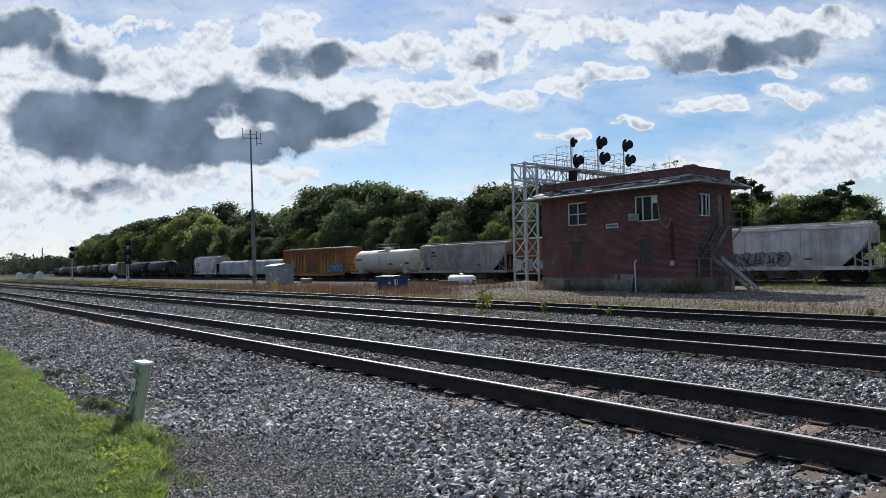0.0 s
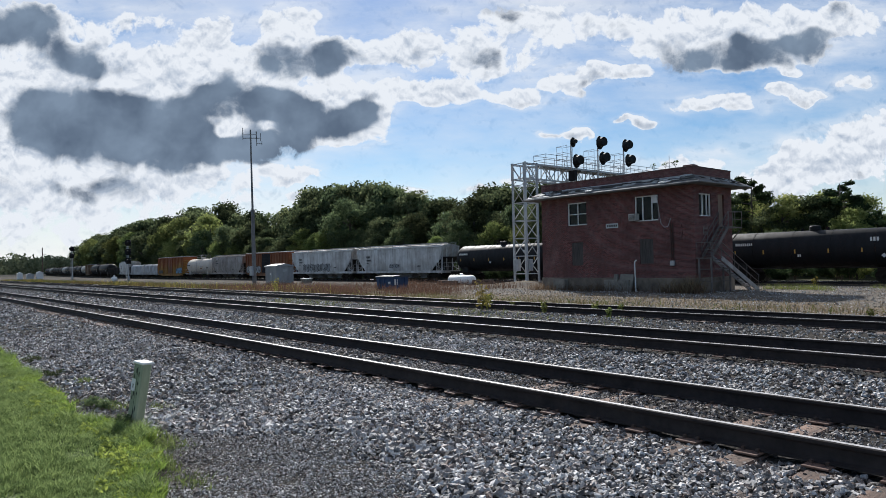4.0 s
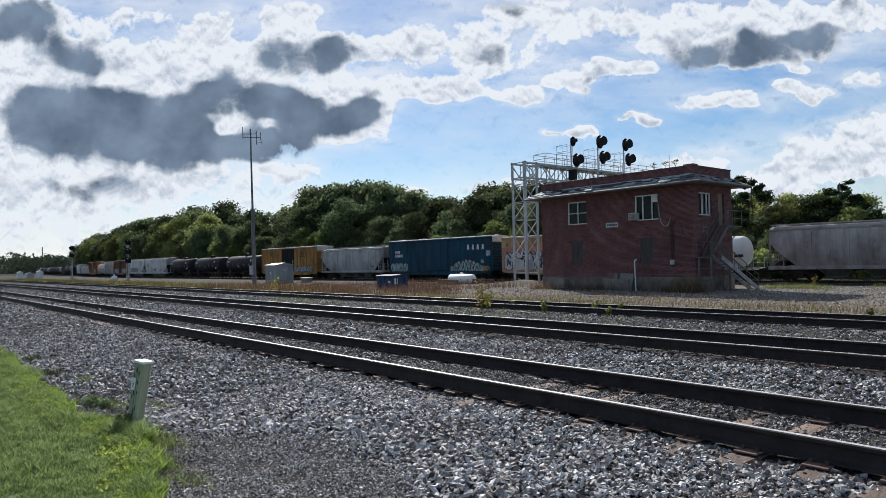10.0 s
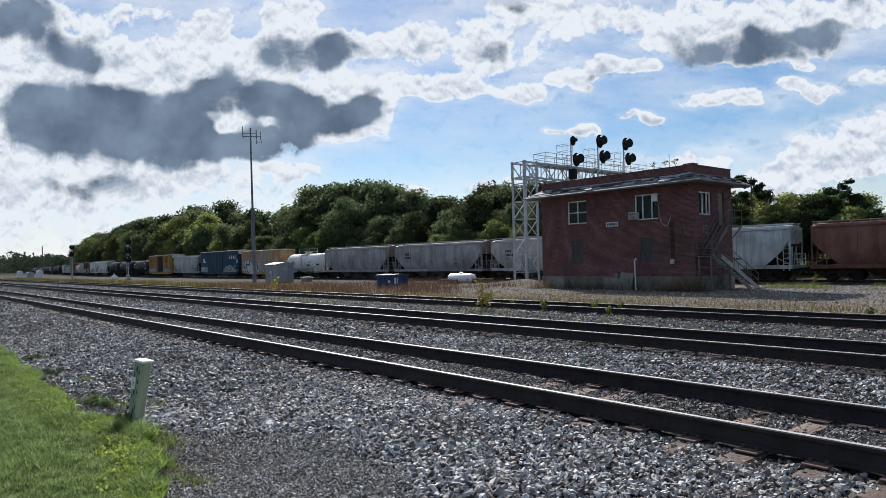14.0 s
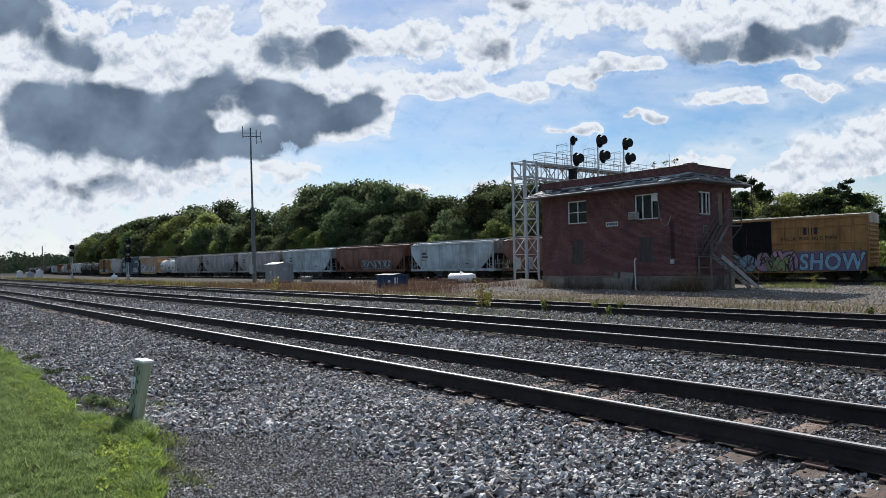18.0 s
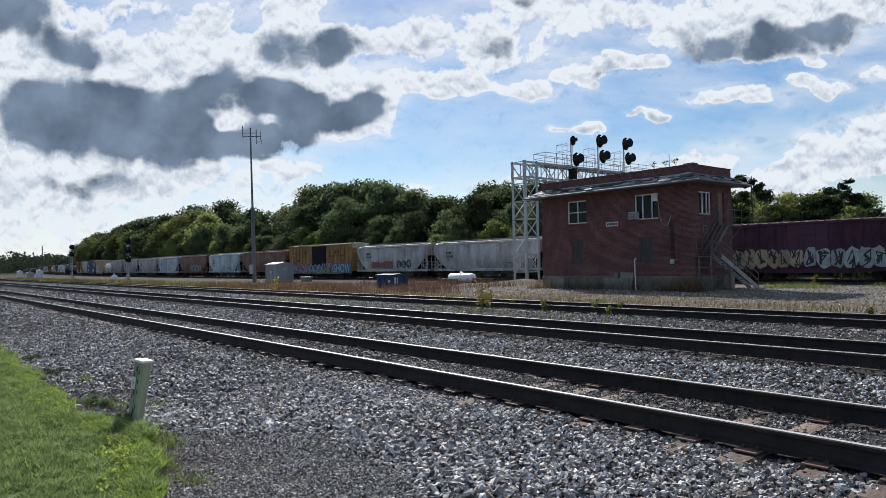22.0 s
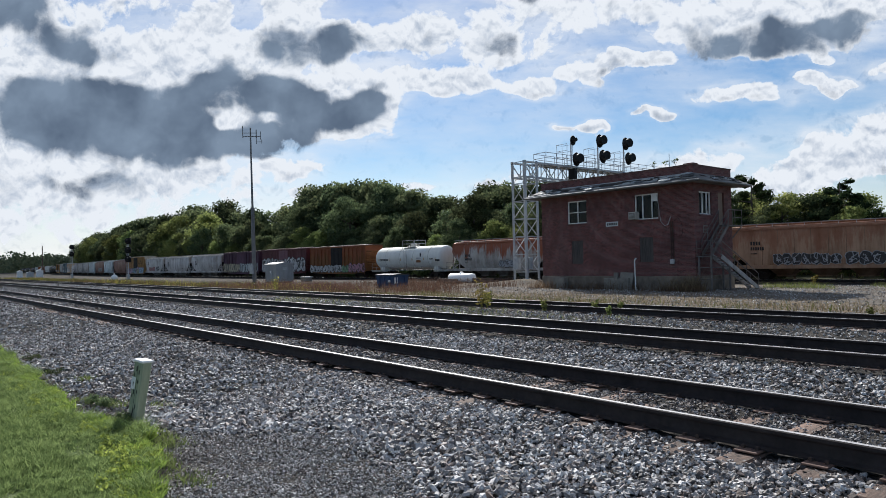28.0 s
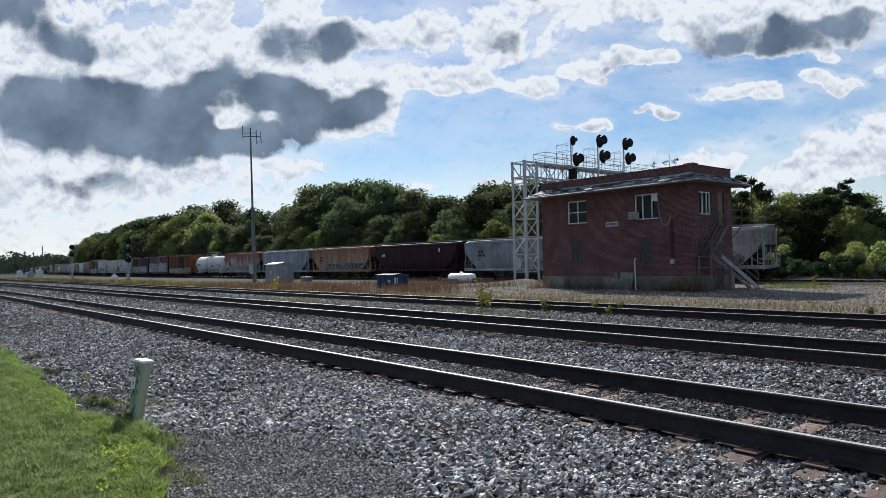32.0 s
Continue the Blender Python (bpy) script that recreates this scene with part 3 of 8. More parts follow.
def tower():
    t = thing("signal_cabin", "two-storey dark red brick railway cabin with a flat parapet roof", "building")
    front_holes = [(-32.1, -30.33, 4.02, 5.69), (-26.33, -24.52, 3.99, 5.68), (-31.76, -30.72, 1.09, 2.78), (-25.98, -24.95, 1.15, 2.79)]
    side_holes = [(39.85, 41.42, 4.12, 5.6), (42.25, 43.05, 3.48, 5.62)]
    front = part("wall", wall_shape(TX0, TX1, T_FOOT, T_TOP, front_holes, 0.3, "x"), BRICK, t, "dark red brick wall", pose(0, TY0, 0), smooth=0)
    side = part("wall", wall_shape(TY0 + 0.302, TY1, T_FOOT, T_TOP, side_holes, 0.3, "y"), BRICK, t, "dark red brick wall with a stair door", pose(TX1, 0, 0), smooth=0)
    part("wall", Shape().box(TX0, TX0 + 0.3, TY0 + 0.302, TY1, T_FOOT, T_TOP), BRICK, t, smooth=0)
    part("wall", Shape().box(TX0 + 0.302, TX1 - 0.302, TY1 - 0.3, TY1, T_FOOT, T_TOP), BRICK, t, smooth=0)
    part("foundation", Shape().box(TX0 - 0.06, TX1 + 0.06, TY0 - 0.06, TY1 + 0.06, T_BASE - 0.4, T_FOOT - 0.002, 0.03), OLD_CONCRETE, t, "weathered concrete foundation")
    part("floor", Shape().box(TX0 + 0.3, TX1 - 0.3, TY0 + 0.3, TY1 - 0.3, 3.0, 3.2), DARK_ROOM, t)
    part("flat_roof", Shape().box(TX0 + 0.301, TX1 - 0.301, TY0 + 0.301, TY1 - 0.301, 6.5, 6.7), CONCRETE, t)
    cop = Shape()
    cop.box(TX0 - 0.03, TX1 + 0.03, TY0 - 0.03, TY0 + 0.33, T_TOP, T_TOP + 0.06, 0.01)
    cop.box(TX1 - 0.33, TX1 + 0.03, TY0 + 0.331, TY1 + 0.03, T_TOP, T_TOP + 0.06, 0.01)
    cop.box(TX0 - 0.03, TX0 + 0.33, TY0 + 0.331, TY1 + 0.03, T_TOP, T_TOP + 0.06, 0.01)
    cop.box(TX0 + 0.331, TX1 - 0.331, TY1 - 0.3, TY1 + 0.03, T_TOP, T_TOP + 0.06, 0.01)
    part("coping", cop, simple("coping_tiles", (0.06, 0.035, 0.03), (0.13, 0.075, 0.06), 6, 0.8), t, "dark weathered parapet coping")

    # the canopy round the walls, peeling
    felt = simple("peeling_roof_felt", (0.04, 0.041, 0.043), (0.20, 0.203, 0.205), 5, 0.8, 0, 0.6, 0.01, (0.25, 1, 1))
    bare = simple("bare_roof_boards", (0.012, 0.011, 0.011), (0.045, 0.042, 0.04), 8, 0.9, 0, 0.6, 0.01, (0.2, 1, 1))
    E = 0.9
    zi, zo = 6.72, 6.20
    def ring(d, z):
        return [(TX0 - d, TY0 - d, z), (TX1 + d, TY0 - d, z), (TX1 + d, TY1 + d, z), (TX0 - d, TY1 + d, z)]
    c = Shape()
    c.loft([ring(0.004, zi), ring(E, zo), ring(E, zo - 0.13), ring(0.004, zo - 0.10)], caps=False)
    part("canopy", c, felt, t, "sagging grey canopy roof with peeling felt", smooth=0)
    rng = random.Random(5)
    pale = simple("pale_roof_felt", (0.26, 0.275, 0.28), (0.44, 0.455, 0.46), 5, 0.75)

    # torn strips of felt and open boards; u runs along an eave, d out from the wall
    def strip(u0, u1, d0, d1, lift, mat, name, side=False):
        z0, z1 = zi + (zo - zi) * d0 / E + lift, zi + (zo - zi) * d1 / E + lift
        s = Shape()
        n = 6
        rings = []
        for i in range(n + 1):
            u = u0 + (u1 - u0) * i / n
            j0, j1 = rng.uniform(-0.05, 0.05), rng.uniform(-0.05, 0.05)
            row = [(d0 + j0, z0), (d1 + j1, z1 + rng.uniform(0, 0.02)), (d1 + j1, z1 - 0.03), (d0 + j0, z0 - 0.03)]
            rings.append([(TX1 + d, u, z) if side else (u, TY0 - d, z) for d, z in row])
        s.loft(rings)
        part(name, s, mat, t, smooth=0)
    for x0, x1, d0, d1 in ((-34.0, -31.9, 0.22, 0.60), (-31.6, -29.2, 0.18, 0.52), (-28.9, -26.3, 0.15, 0.48), (-25.6, -22.6, 0.22, 0.46)):
        strip(x0, x1, d0, d1, 0.022, bare, "bare_board")
    for x0, x1, d0, d1 in ((-34.6, -22.0, 0.02, 0.14), (-35.3, -33.0, 0.66, 0.82), (-31.4, -28.6, 0.55, 0.66), (-27.5, -24.2, 0.52, 0.60)):
        strip(x0, x1, d0, d1, 0.03, pale, "felt_strip")
    for i in range(56):
        u = rng.uniform(TX0 - 0.5, TX1 + 0.3)
        d = rng.uniform(0.04, 0.7)
        strip(u, u + rng.uniform(0.25, 1.1), d, min(0.88, d + rng.uniform(0.06, 0.22)), 0.034 + 0.0012 * i, rng.choice((bare, bare, felt, pale)), "felt_patch")
    for i in range(22):
        u = rng.uniform(TY0 - 0.4, TY1 - 0.2)
        d = rng.uniform(0.04, 0.7)
        strip(u, u + rng.uniform(0.2, 0.8), d, min(0.88, d + rng.uniform(0.06, 0.22)), 0.034 + 0.0012 * i, rng.choice((bare, bare, felt, pale)), "felt_patch", True)
    g = Shape()
    g.rod((TX0 - E - 0.05, TY0 - E - 0.04, zo - 0.06), (TX1 + E + 0.05, TY0 - E - 0.04, zo - 0.06), 0.055, 8)
    g.rod((TX1 + E + 0.04, TY0 - E - 0.04, zo - 0.06), (TX1 + E + 0.04, TY1 + E + 0.04, zo - 0.06), 0.055, 8)
    part("gutter", g, simple("dull_gutter", (0.10, 0.105, 0.11), (0.24, 0.245, 0.25), 4, 0.7, 0.1, 0.4, 0.005, (0.3, 1, 1)), t, "bent grey metal gutter")

    # windows: the frame, its bars, panes
    def window(name, a0, a1, z0, z1, axis, bars_a, bars_z, parent, deep=0.10):
        wn_ = part(name, Shape().box(*( (a0, a1, TY0 + 0.2, TY0 + 0.24, z0, z1) if axis == "x" else (TX1 - 0.24, TX1 - 0.2, a0, a1, z0, z1))), GLASS, t, "dark dusty window in a white wooden frame")
        f = Shape()
        w_ = 0.075
        def bx(p0, p1, q0, q1, d0=deep, d1=deep + 0.09):
            if axis == "x":
                f.box(p0, p1, TY0 + d0, TY0 + d1, q0, q1, 0.006)
            else:
                f.box(TX1 - d1, TX1 - d0, p0, p1, q0, q1, 0.006)
        bx(a0, a0 + w_, z0, z1)
        bx(a1 - w_, a1, z0, z1)
        bx(a0 + w_, a1 - w_, z1 - w_, z1)
        bx(a0 + w_, a1 - w_, z0, z0 + w_)
        for a in bars_a:
            bx(a - 0.03, a + 0.03, z0 + w_, z1 - w_)
        for z in bars_z:
            edges = [a0 + w_, *[q for a in bars_a for q in (a - 0.03, a + 0.03)], a1 - w_]
            for i in range(0, len(edges), 2):
                bx(edges[i], edges[i + 1], z - 0.025, z + 0.025)
        part("frame", f, FRAME_WHITE, wn_, "white painted wooden frame")
        sill = Shape()
        if axis == "x":
            sill.box(a0 - 0.1, a1 + 0.1, TY0 - 0.06, TY0 + 0.09, z0 - 0.09, z0 - 0.003, 0.01)
        else:
            sill.box(TX1 - 0.09, TX1 + 0.06, a0 - 0.1, a1 + 0.1, z0 - 0.09, z0 - 0.003, 0.01)
        part("sill", sill, BRICK, wn_)
        return wn_
    window("window", -32.1, -30.33, 4.02, 5.69, "x", [-31.2], [4.85], t)
    w2 = window("window", -26.33, -24.52, 3.99, 5.68, "x", [-25.75, -25.05], [], t)
    part("paper_notice", Shape().box(-25.0, -24.6, TY0 + 0.085, TY0 + 0.097, 5.15, 5.6), WHITE, w2, "faded white sheet in the window")
    window("window", 39.85, 41.42, 4.12, 5.6, "y", [40.45, 41.0], [], t)
    cur = Shape()
    for i in range(8):
        cur.box(-26.2 + i * 0.09, -26.14 + i * 0.09, TY0 + 0.36, TY0 + 0.38, 4.1, 5.6)
    part("blind", cur, PALE_INK, w2, "pale vertical blind slats")
    for a0, a1, z0, z1 in ((-31.76, -30.72, 1.09, 2.78), (-25.98, -24.95, 1.15, 2.79)):
        bd = part("boarded_window", Shape().box(a0 - 0.03, a1 + 0.03, TY0 + 0.05, TY0 + 0.09, z0, z1, 0.006), PLYWOOD, t, "grey plywood sheet over a lower window")
        bars = Shape()
        for i in range(1, 4):
            a = a0 + (a1 - a0) * i / 4
            bars.box(a - 0.012, a + 0.012, TY0 + 0.035, TY0 + 0.049, z0 + 0.01, z1 - 0.01)
        part("batten", bars, PLYWOOD, bd)
        lin = Shape().box(a0 - 0.15, a1 + 0.15, TY0 - 0.012, TY0 + 0.02, z1 + 0.003, z1 + 0.11)
        part("lintel", lin, BRICK, t, smooth=0)
    door = part("door", Shape().box(TX1 - 0.16, TX1 - 0.11, 42.26, 43.04, 3.49, 5.61, 0.01), DOOR_TAN, t, "bare tan wooden door, shut")
    part("handle", Shape().rod((TX1 - 0.11, 42.36, 4.5), (TX1 - 0.04, 42.36, 4.5), 0.02), STEEL, door)
    # notice board with letters too small to read
    sg = part("name_board", Shape().box(-28.65, -27.65, TY0 - 0.04, TY0 - 0.004, 3.66, 3.98, 0.008), SIGN_GREY, t, "small pale name board with dark lettering")
    for i in range(6):
        part("letter_bar", Shape().box(-28.55 + i * 0.145, -28.45 + i * 0.145, TY0 - 0.048, TY0 - 0.0405, 3.74, 3.90), INK, sg)
    # vent grille in the side wall
    gr_ = part("vent_grille", Shape().box(TX1 + 0.003, TX1 + 0.03, 40.25, 40.8, 2.95, 3.45, 0.005), CONCRETE, t)
    gs = Shape()
    for i in range(5):
        gs.box(TX1 + 0.031, TX1 + 0.045, 40.29, 40.76, 3.0 + i * 0.085, 3.05 + i * 0.085)
    part("slat", gs, BRICK, gr_)
    # window air conditioner
    ac = part("air_conditioner", Shape().box(-26.58, -26.02, TY0 - 0.36, TY0 + 0.12, 4.04, 4.52, 0.02), simple("ac_case", (0.42, 0.41, 0.38), (0.55, 0.54, 0.5), 5, 0.6), t, "beige window air conditioner")
    gs = Shape()
    for i in range(7):
        gs.box(-26.54, -26.06, TY0 - 0.375, TY0 - 0.361, 4.09 + i * 0.055, 4.115 + i * 0.055)
    part("grille", gs, BLACK, ac)
    # conduits, meter and cable on the wall
    k = Shape()
    for x in (-23.62, -23.48):
        k.rod((x, TY0 - 0.05, 0.9), (x, TY0 - 0.05, 3.75), 0.035)
    part("conduit", k, RUST, t, "rusty conduits down the wall")
    part("meter_box", Shape().box(-23.68, -23.38, TY0 - 0.16, TY0 - 0.002, 1.0, 1.32, 0.02), STEEL, t, "grey electric meter box")
    k = Shape()
    pts = [(-24.55, 5.55), (-24.5, 5.1), (-24.4, 4.3), (-24.3, 3.75), (-24.05, 3.5), (-23.8, 3.55), (-23.68, 3.85), (-23.6, 4.05)]
    for a, b in zip(pts, pts[1:]):
        k.rod((a[0], TY0 - 0.05, a[1]), (b[0], TY0 - 0.05, b[1]), 0.02, 5)
    part("cable", k, STEEL, t)
    k = Shape()
    pts = [(-23.4, 3.75), (-23.1, 3.95), (-22.85, 3.6), (-22.8, 3.0), (-22.95, 2.6)]
    for a, b in zip(pts, pts[1:]):
        k.rod((a[0], TY0 - 0.04, a[1]), (b[0], TY0 - 0.04, b[1]), 0.012, 5)
    part("cable", k, BLACK, t)
    # roof aerial
    k = Shape()
    k.rod((-25.0, 41.5, 6.7), (-25.0, 41.5, 8.5), 0.022)
    k.rod((-25.35, 41.5, 7.55), (-24.65, 41.5, 7.55), 0.012)
    k.rod((-25.0, 41.2, 7.75), (-25.0, 41.8, 7.75), 0.012)
    part("aerial", k, STEEL, t, "thin roof aerial")
    part("chimney_stub", Shape().box(-22.9, -22.2, 39.6, 40.2, 6.7, 7.42, 0.02), BRICK, t)
    # broken vents and an old hatch in the foundation
    for x0, x1 in ((-33.2, -32.1), (-28.6, -26.6)):
        part("foundation_hatch", Shape().box(x0, x1, TY0 - 0.5, TY0 - 0.062, T_BASE - 0.1, T_FOOT - 0.12, 0.03), CONCRETE, t, "crumbled concrete window well")
    return t


tower()


def stairs():
    s = thing("steel_stair", "rusty grey steel switchback stair against the cabin's side", "stairs", pose(TX1, 0, 0))
    steel = simple("worn_stair_steel", (0.07, 0.06, 0.058), (0.20, 0.18, 0.17), 6, 0.7, 0.2)
    worn_pale = simple("pale_stair_steel", (0.20, 0.19, 0.185), (0.44, 0.43, 0.42), 6, 0.7, 0.1)

    def flight(x0, x1, y0, z0, y1, z1, n):
        for x in (x0, x1):
            b_ = Shape()
            b_.loft([[(x - 0.025, y0, z0 - 0.14), (x + 0.025, y0, z0 - 0.14), (x + 0.025, y0, z0 + 0.16), (x - 0.025, y0, z0 + 0.16)],
                     [(x - 0.025, y1, z1 - 0.14), (x + 0.025, y1, z1 - 0.14), (x + 0.025, y1, z1 + 0.16), (x - 0.025, y1, z1 + 0.16)]])
            part("stringer", b_, worn_pale if z0 < 0 else steel, s, "pale worn steel stringer" if z0 < 0 else "")
        for i in range(n):
            f = (i + 0.5) / n
            y, z = y0 + (y1 - y0) * f, z0 + (z1 - z0) * f
            part("tread", Shape().box(x0 + 0.03, x1 - 0.03, y - 0.12, y + 0.12, z - 0.015, z + 0.02, 0.005), steel, s)
        for x in (x0, x1):
            r = Shape()
            for h in (0.55, 1.0):
                r.rod((x, y0, z0 + h), (x, y1, z1 + h), 0.025)
            m_ = 3
            for i in range(m_ + 1):
                f = i / m_
                y, z = y0 + (y1 - y0) * f, z0 + (z1 - z0) * f
                r.rod((x, y, z), (x, y, z + 1.0), 0.022)
            part("handrail", r, steel, s)
    flight(0.88, 1.42, 44.6, T_BASE, 39.75, 1.42, 12)
    flight(0.10, 0.72, 39.85, 1.47, 42.1, 3.42, 10)
    part("landing", Shape().box(0.06, 1.04, 39.22, 39.86, 1.40, 1.47, 0.01), steel, s)
    part("platform", Shape().box(0.05, 0.74, 42.1, 43.95, 3.38, 3.45, 0.01), steel, s)
    r = Shape()
    for z in (1.95, 2.4):
        r.rod((0.1, 39.25, z), (1.02, 39.25, z), 0.022)
    for x, y in ((0.1, 39.25), (1.02, 39.25)):
        r.rod((x, y, 1.45), (x, y, 2.45), 0.022)
    part("handrail", r, steel, s)
    r = Shape()
    for z in (3.95, 4.45):
        r.rod((0.73, 42.15, z), (0.73, 43.93, z), 0.022)
        r.rod((0.1, 43.93, z), (0.73, 43.93, z), 0.022)
    for x, y in ((0.73, 42.15), (0.73, 43.0), (0.73, 43.93), (0.1, 43.93)):
        r.rod((x, y, 3.45), (x, y, 4.48), 0.022)
    part("handrail", r, steel, s)
    for x, y, z in ((1.0, 39.3, 1.4), (1.36, 40.9, 0.85), (0.92, 40.9, 0.85), (0.2, 39.3, 1.4)):
        part("leg", Shape().bar((x, y, T_BASE), (x, y, z), 0.09), steel, s)
    for z in (0.0, 0.75):
        part("brace", Shape().bar((1.0, 39.3, z), (1.36, 40.9, z), 0.05), steel, s)
        part("brace", Shape().bar((0.2, 39.3, z), (1.0, 39.3, z), 0.05), steel, s)
    part("brace", Shape().bar((0.7, 43.9, 3.35), (0.05, 43.9, 2.6), 0.06), steel, s)


stairs()


def lean_slab():
    s = Shape().box(-0.5, 0.5, -0.05, 0.05, 0, 1.25, 0.02)
    tagged(part("concrete_slab", s, CONCRETE, None, m=pose(-26.9, 38.68, -0.76, -14, 3, 4)), "broken concrete slab leaning on the cabin wall", "slab")
    s = Shape().box(-0.14, 0.14, -0.10, 0.10, 0, 0.5, 0.02)
    tagged(part("concrete_block", s, CONCRETE, None, m=pose(-27.6, 38.72, -0.05, -6, 0, 8)), "rough concrete block on a window well", "block")
    k = Shape()
    pts = [(0, 0, 0), (0, 0, 2.0), (0.03, 0.02, 2.1), (0.12, 0.06, 2.16)]
    for a, b in zip(pts, pts[1:]):
        k.rod(a, b, 0.045, 8)
    tagged(part("vent_pipe", k, PVC, None, m=pose(-25.9, 38.5, -0.76, 2, 0, 0)), "white plastic vent pipe with a bent top", "pipe")


lean_slab()


# ---- the signal bridge ----
def signal_bridge():
    b = thing("signal_bridge", "silver lattice signal bridge over the far tracks", "signal bridge", pose(-47.0, 49.0, -0.05))
    W_, H0, H1 = 1.7, -0.5, 11.2
    lattice = WHITE_STEEL

    def column(y):
        for dx, dy in ((0, 0), (W_, 0), (0, W_), (W_, W_)):
            part("leg", Shape().rod((dx, y + dy, H0), (dx, y + dy, H1 + 0.2), 0.125, 12), lattice, b)
            part("foot_plate", Shape().box(dx - 0.25, dx + 0.25, y + dy - 0.25, y + dy + 0.25, -0.9, H0, 0.02), CONCRETE, b)
        n = 6
        st = (H1 - 0.6) / n
        for face in range(4):
            s = Shape()
            for i in range(n):
                z0, z1 = 0.3 + i * st, 0.3 + (i + 1) * st
                c = [(0, y), (W_, y), (W_, y + W_), (0, y + W_)]
                p, q = c[face], c[(face + 1) % 4]
                s.rod((*p, z0), (*q, z0), 0.045)
                if i % 2:
                    p, q = q, p
                s.rod((*p, z0), (*q, z1), 0.042)
            part("lattice", s, lattice, b)
    column(0)
    column(24.5)
    L0, L1, zb, zt = -0.2, 26.2, 9.75, 11.25
    for x in (0.05, W_ - 0.05):
        for z in (zb, zt):
            part("chord", Shape().bar((x, L0, z), (x, L1, z), 0.17), lattice, b)
        s = Shape()
        n = 20
        for i in range(n):
            y0, y1 = L0 + (L1 - L0) * i / n, L0 + (L1 - L0) * (i + 1) / n
            s.bar((x, y0, zb), (x, y0, zt), 0.07)
            s.bar((x, y0, zb if i % 2 else zt), (x, y1, zt if i % 2 else zb), 0.07)
        part("lattice", s, lattice, b)
    for i in range(21):
        y = L0 + (L1 - L0) * i / 20
        for z in (zt, zb):
            part("cross_bar", Shape().bar((0.05, y, z), (W_ - 0.05, y, z), 0.07), lattice, b)
    part("walkway", Shape().box(0.1, W_ - 0.1, 3.2, L1, zt + 0.09, zt + 0.13), STEEL, b)
    for x in (0.02, W_ - 0.02):
        s = Shape()
        for h in (0.55, 1.1):
            s.rod((x, 3.2, zt + 0.1 + h), (x, L1, zt + 0.1 + h), 0.03)
        for i in range(15):
            y = 3.2 + (L1 - 3.2) * i / 14
            s.rod((x, y, zt + 0.1), (x, y, zt + 1.2), 0.028)
        part("handrail", s, STEEL, b)
    for y in (3.2, L1):
        s = Shape()
        s.rod((0.02, y, zt + 1.2), (W_, y, zt + 1.2), 0.03)
        s.rod((0.02, y, zt + 0.65), (W_, y, zt + 0.65), 0.03)
        part("handrail", s, STEEL, b)

    # three masts, two heads each
    def head(parent, x, y, z, big):
        oval = [(0.46 * big * math.cos(6.2832 * i / 22), 0.66 * big * math.sin(6.2832 * i / 22)) for i in range(22)]
        h = part("signal_head", Shape().prism(oval, -0.03, 0.03), BLACK, parent, "oval black signal target", pose(x, y, z, 0, 0, -8))
        hood = Shape()
        hood.rod((0.031, 0, 0.02 * big), (0.62 * big, 0, 0.05 * big), (0.47 if big > 1 else 0.3) * big, 16, (0.44 if big > 1 else 0.26) * big)
        part("hood", hood, BLACK, h)
        part("lamp_case", Shape().box(-0.22, -0.031, -0.15, 0.15, -0.3, 0.3, 0.04), BLACK, h)
    for i, (y, up_) in enumerate(((7.0, 14.05), (11.6, 14.45), (16.4, 14.6))):
        part("signal_mast", Shape().rod((W_ + 0.15, y, zb - 0.4), (W_ + 0.15, y, up_), 0.075, 10), WHITE_STEEL, b)
        cage = part("ladder_cage", Shape().box(0.3, W_, y - 0.45, y + 0.45, zt + 0.135, zt + 0.16), STEEL, b, "small grated maintenance stand")
        for z in (zt + 1.0, zt + 1.7, zt + 2.4):
            hoop = Shape()
            for p, q in (((0.3, y - 0.45), (0.3, y + 0.45)), ((0.3, y - 0.45), (W_, y - 0.45)), ((0.3, y + 0.45), (W_, y + 0.45))):
                hoop.rod((*p, z), (*q, z), 0.022)
            part("cage_rail", hoop, WHITE_STEEL, cage)
        for p in ((0.3, y - 0.45), (0.3, y + 0.45), (W_, y - 0.45), (W_, y + 0.45)):
            part("cage_post", Shape().rod((*p, zt + 0.16), (*p, zt + 2.4), 0.022), WHITE_STEEL, cage)
        head(b, W_ + 0.45, y, up_ - 0.1, 0.8 if i == 0 else 1.12)
        head(b, W_ + 0.45, y + 0.5, up_ - (2.05 if i == 0 else 1.75), 1.12)
    part("equipment_box", Shape().box(W_ + 0.05, W_ + 0.9, 6.6, 7.0, zb + 0.1, zt - 0.3, 0.02), BLACK, b)
    for x0, y0 in ((0.5, -0.6), (1.5, 0.1)):
        part("junction_box", Shape().box(x0, x0 + 0.55, y0, y0 + 0.4, 0.6, 1.75, 0.02), STEEL, b, "grey junction box on a leg")


signal_bridge()

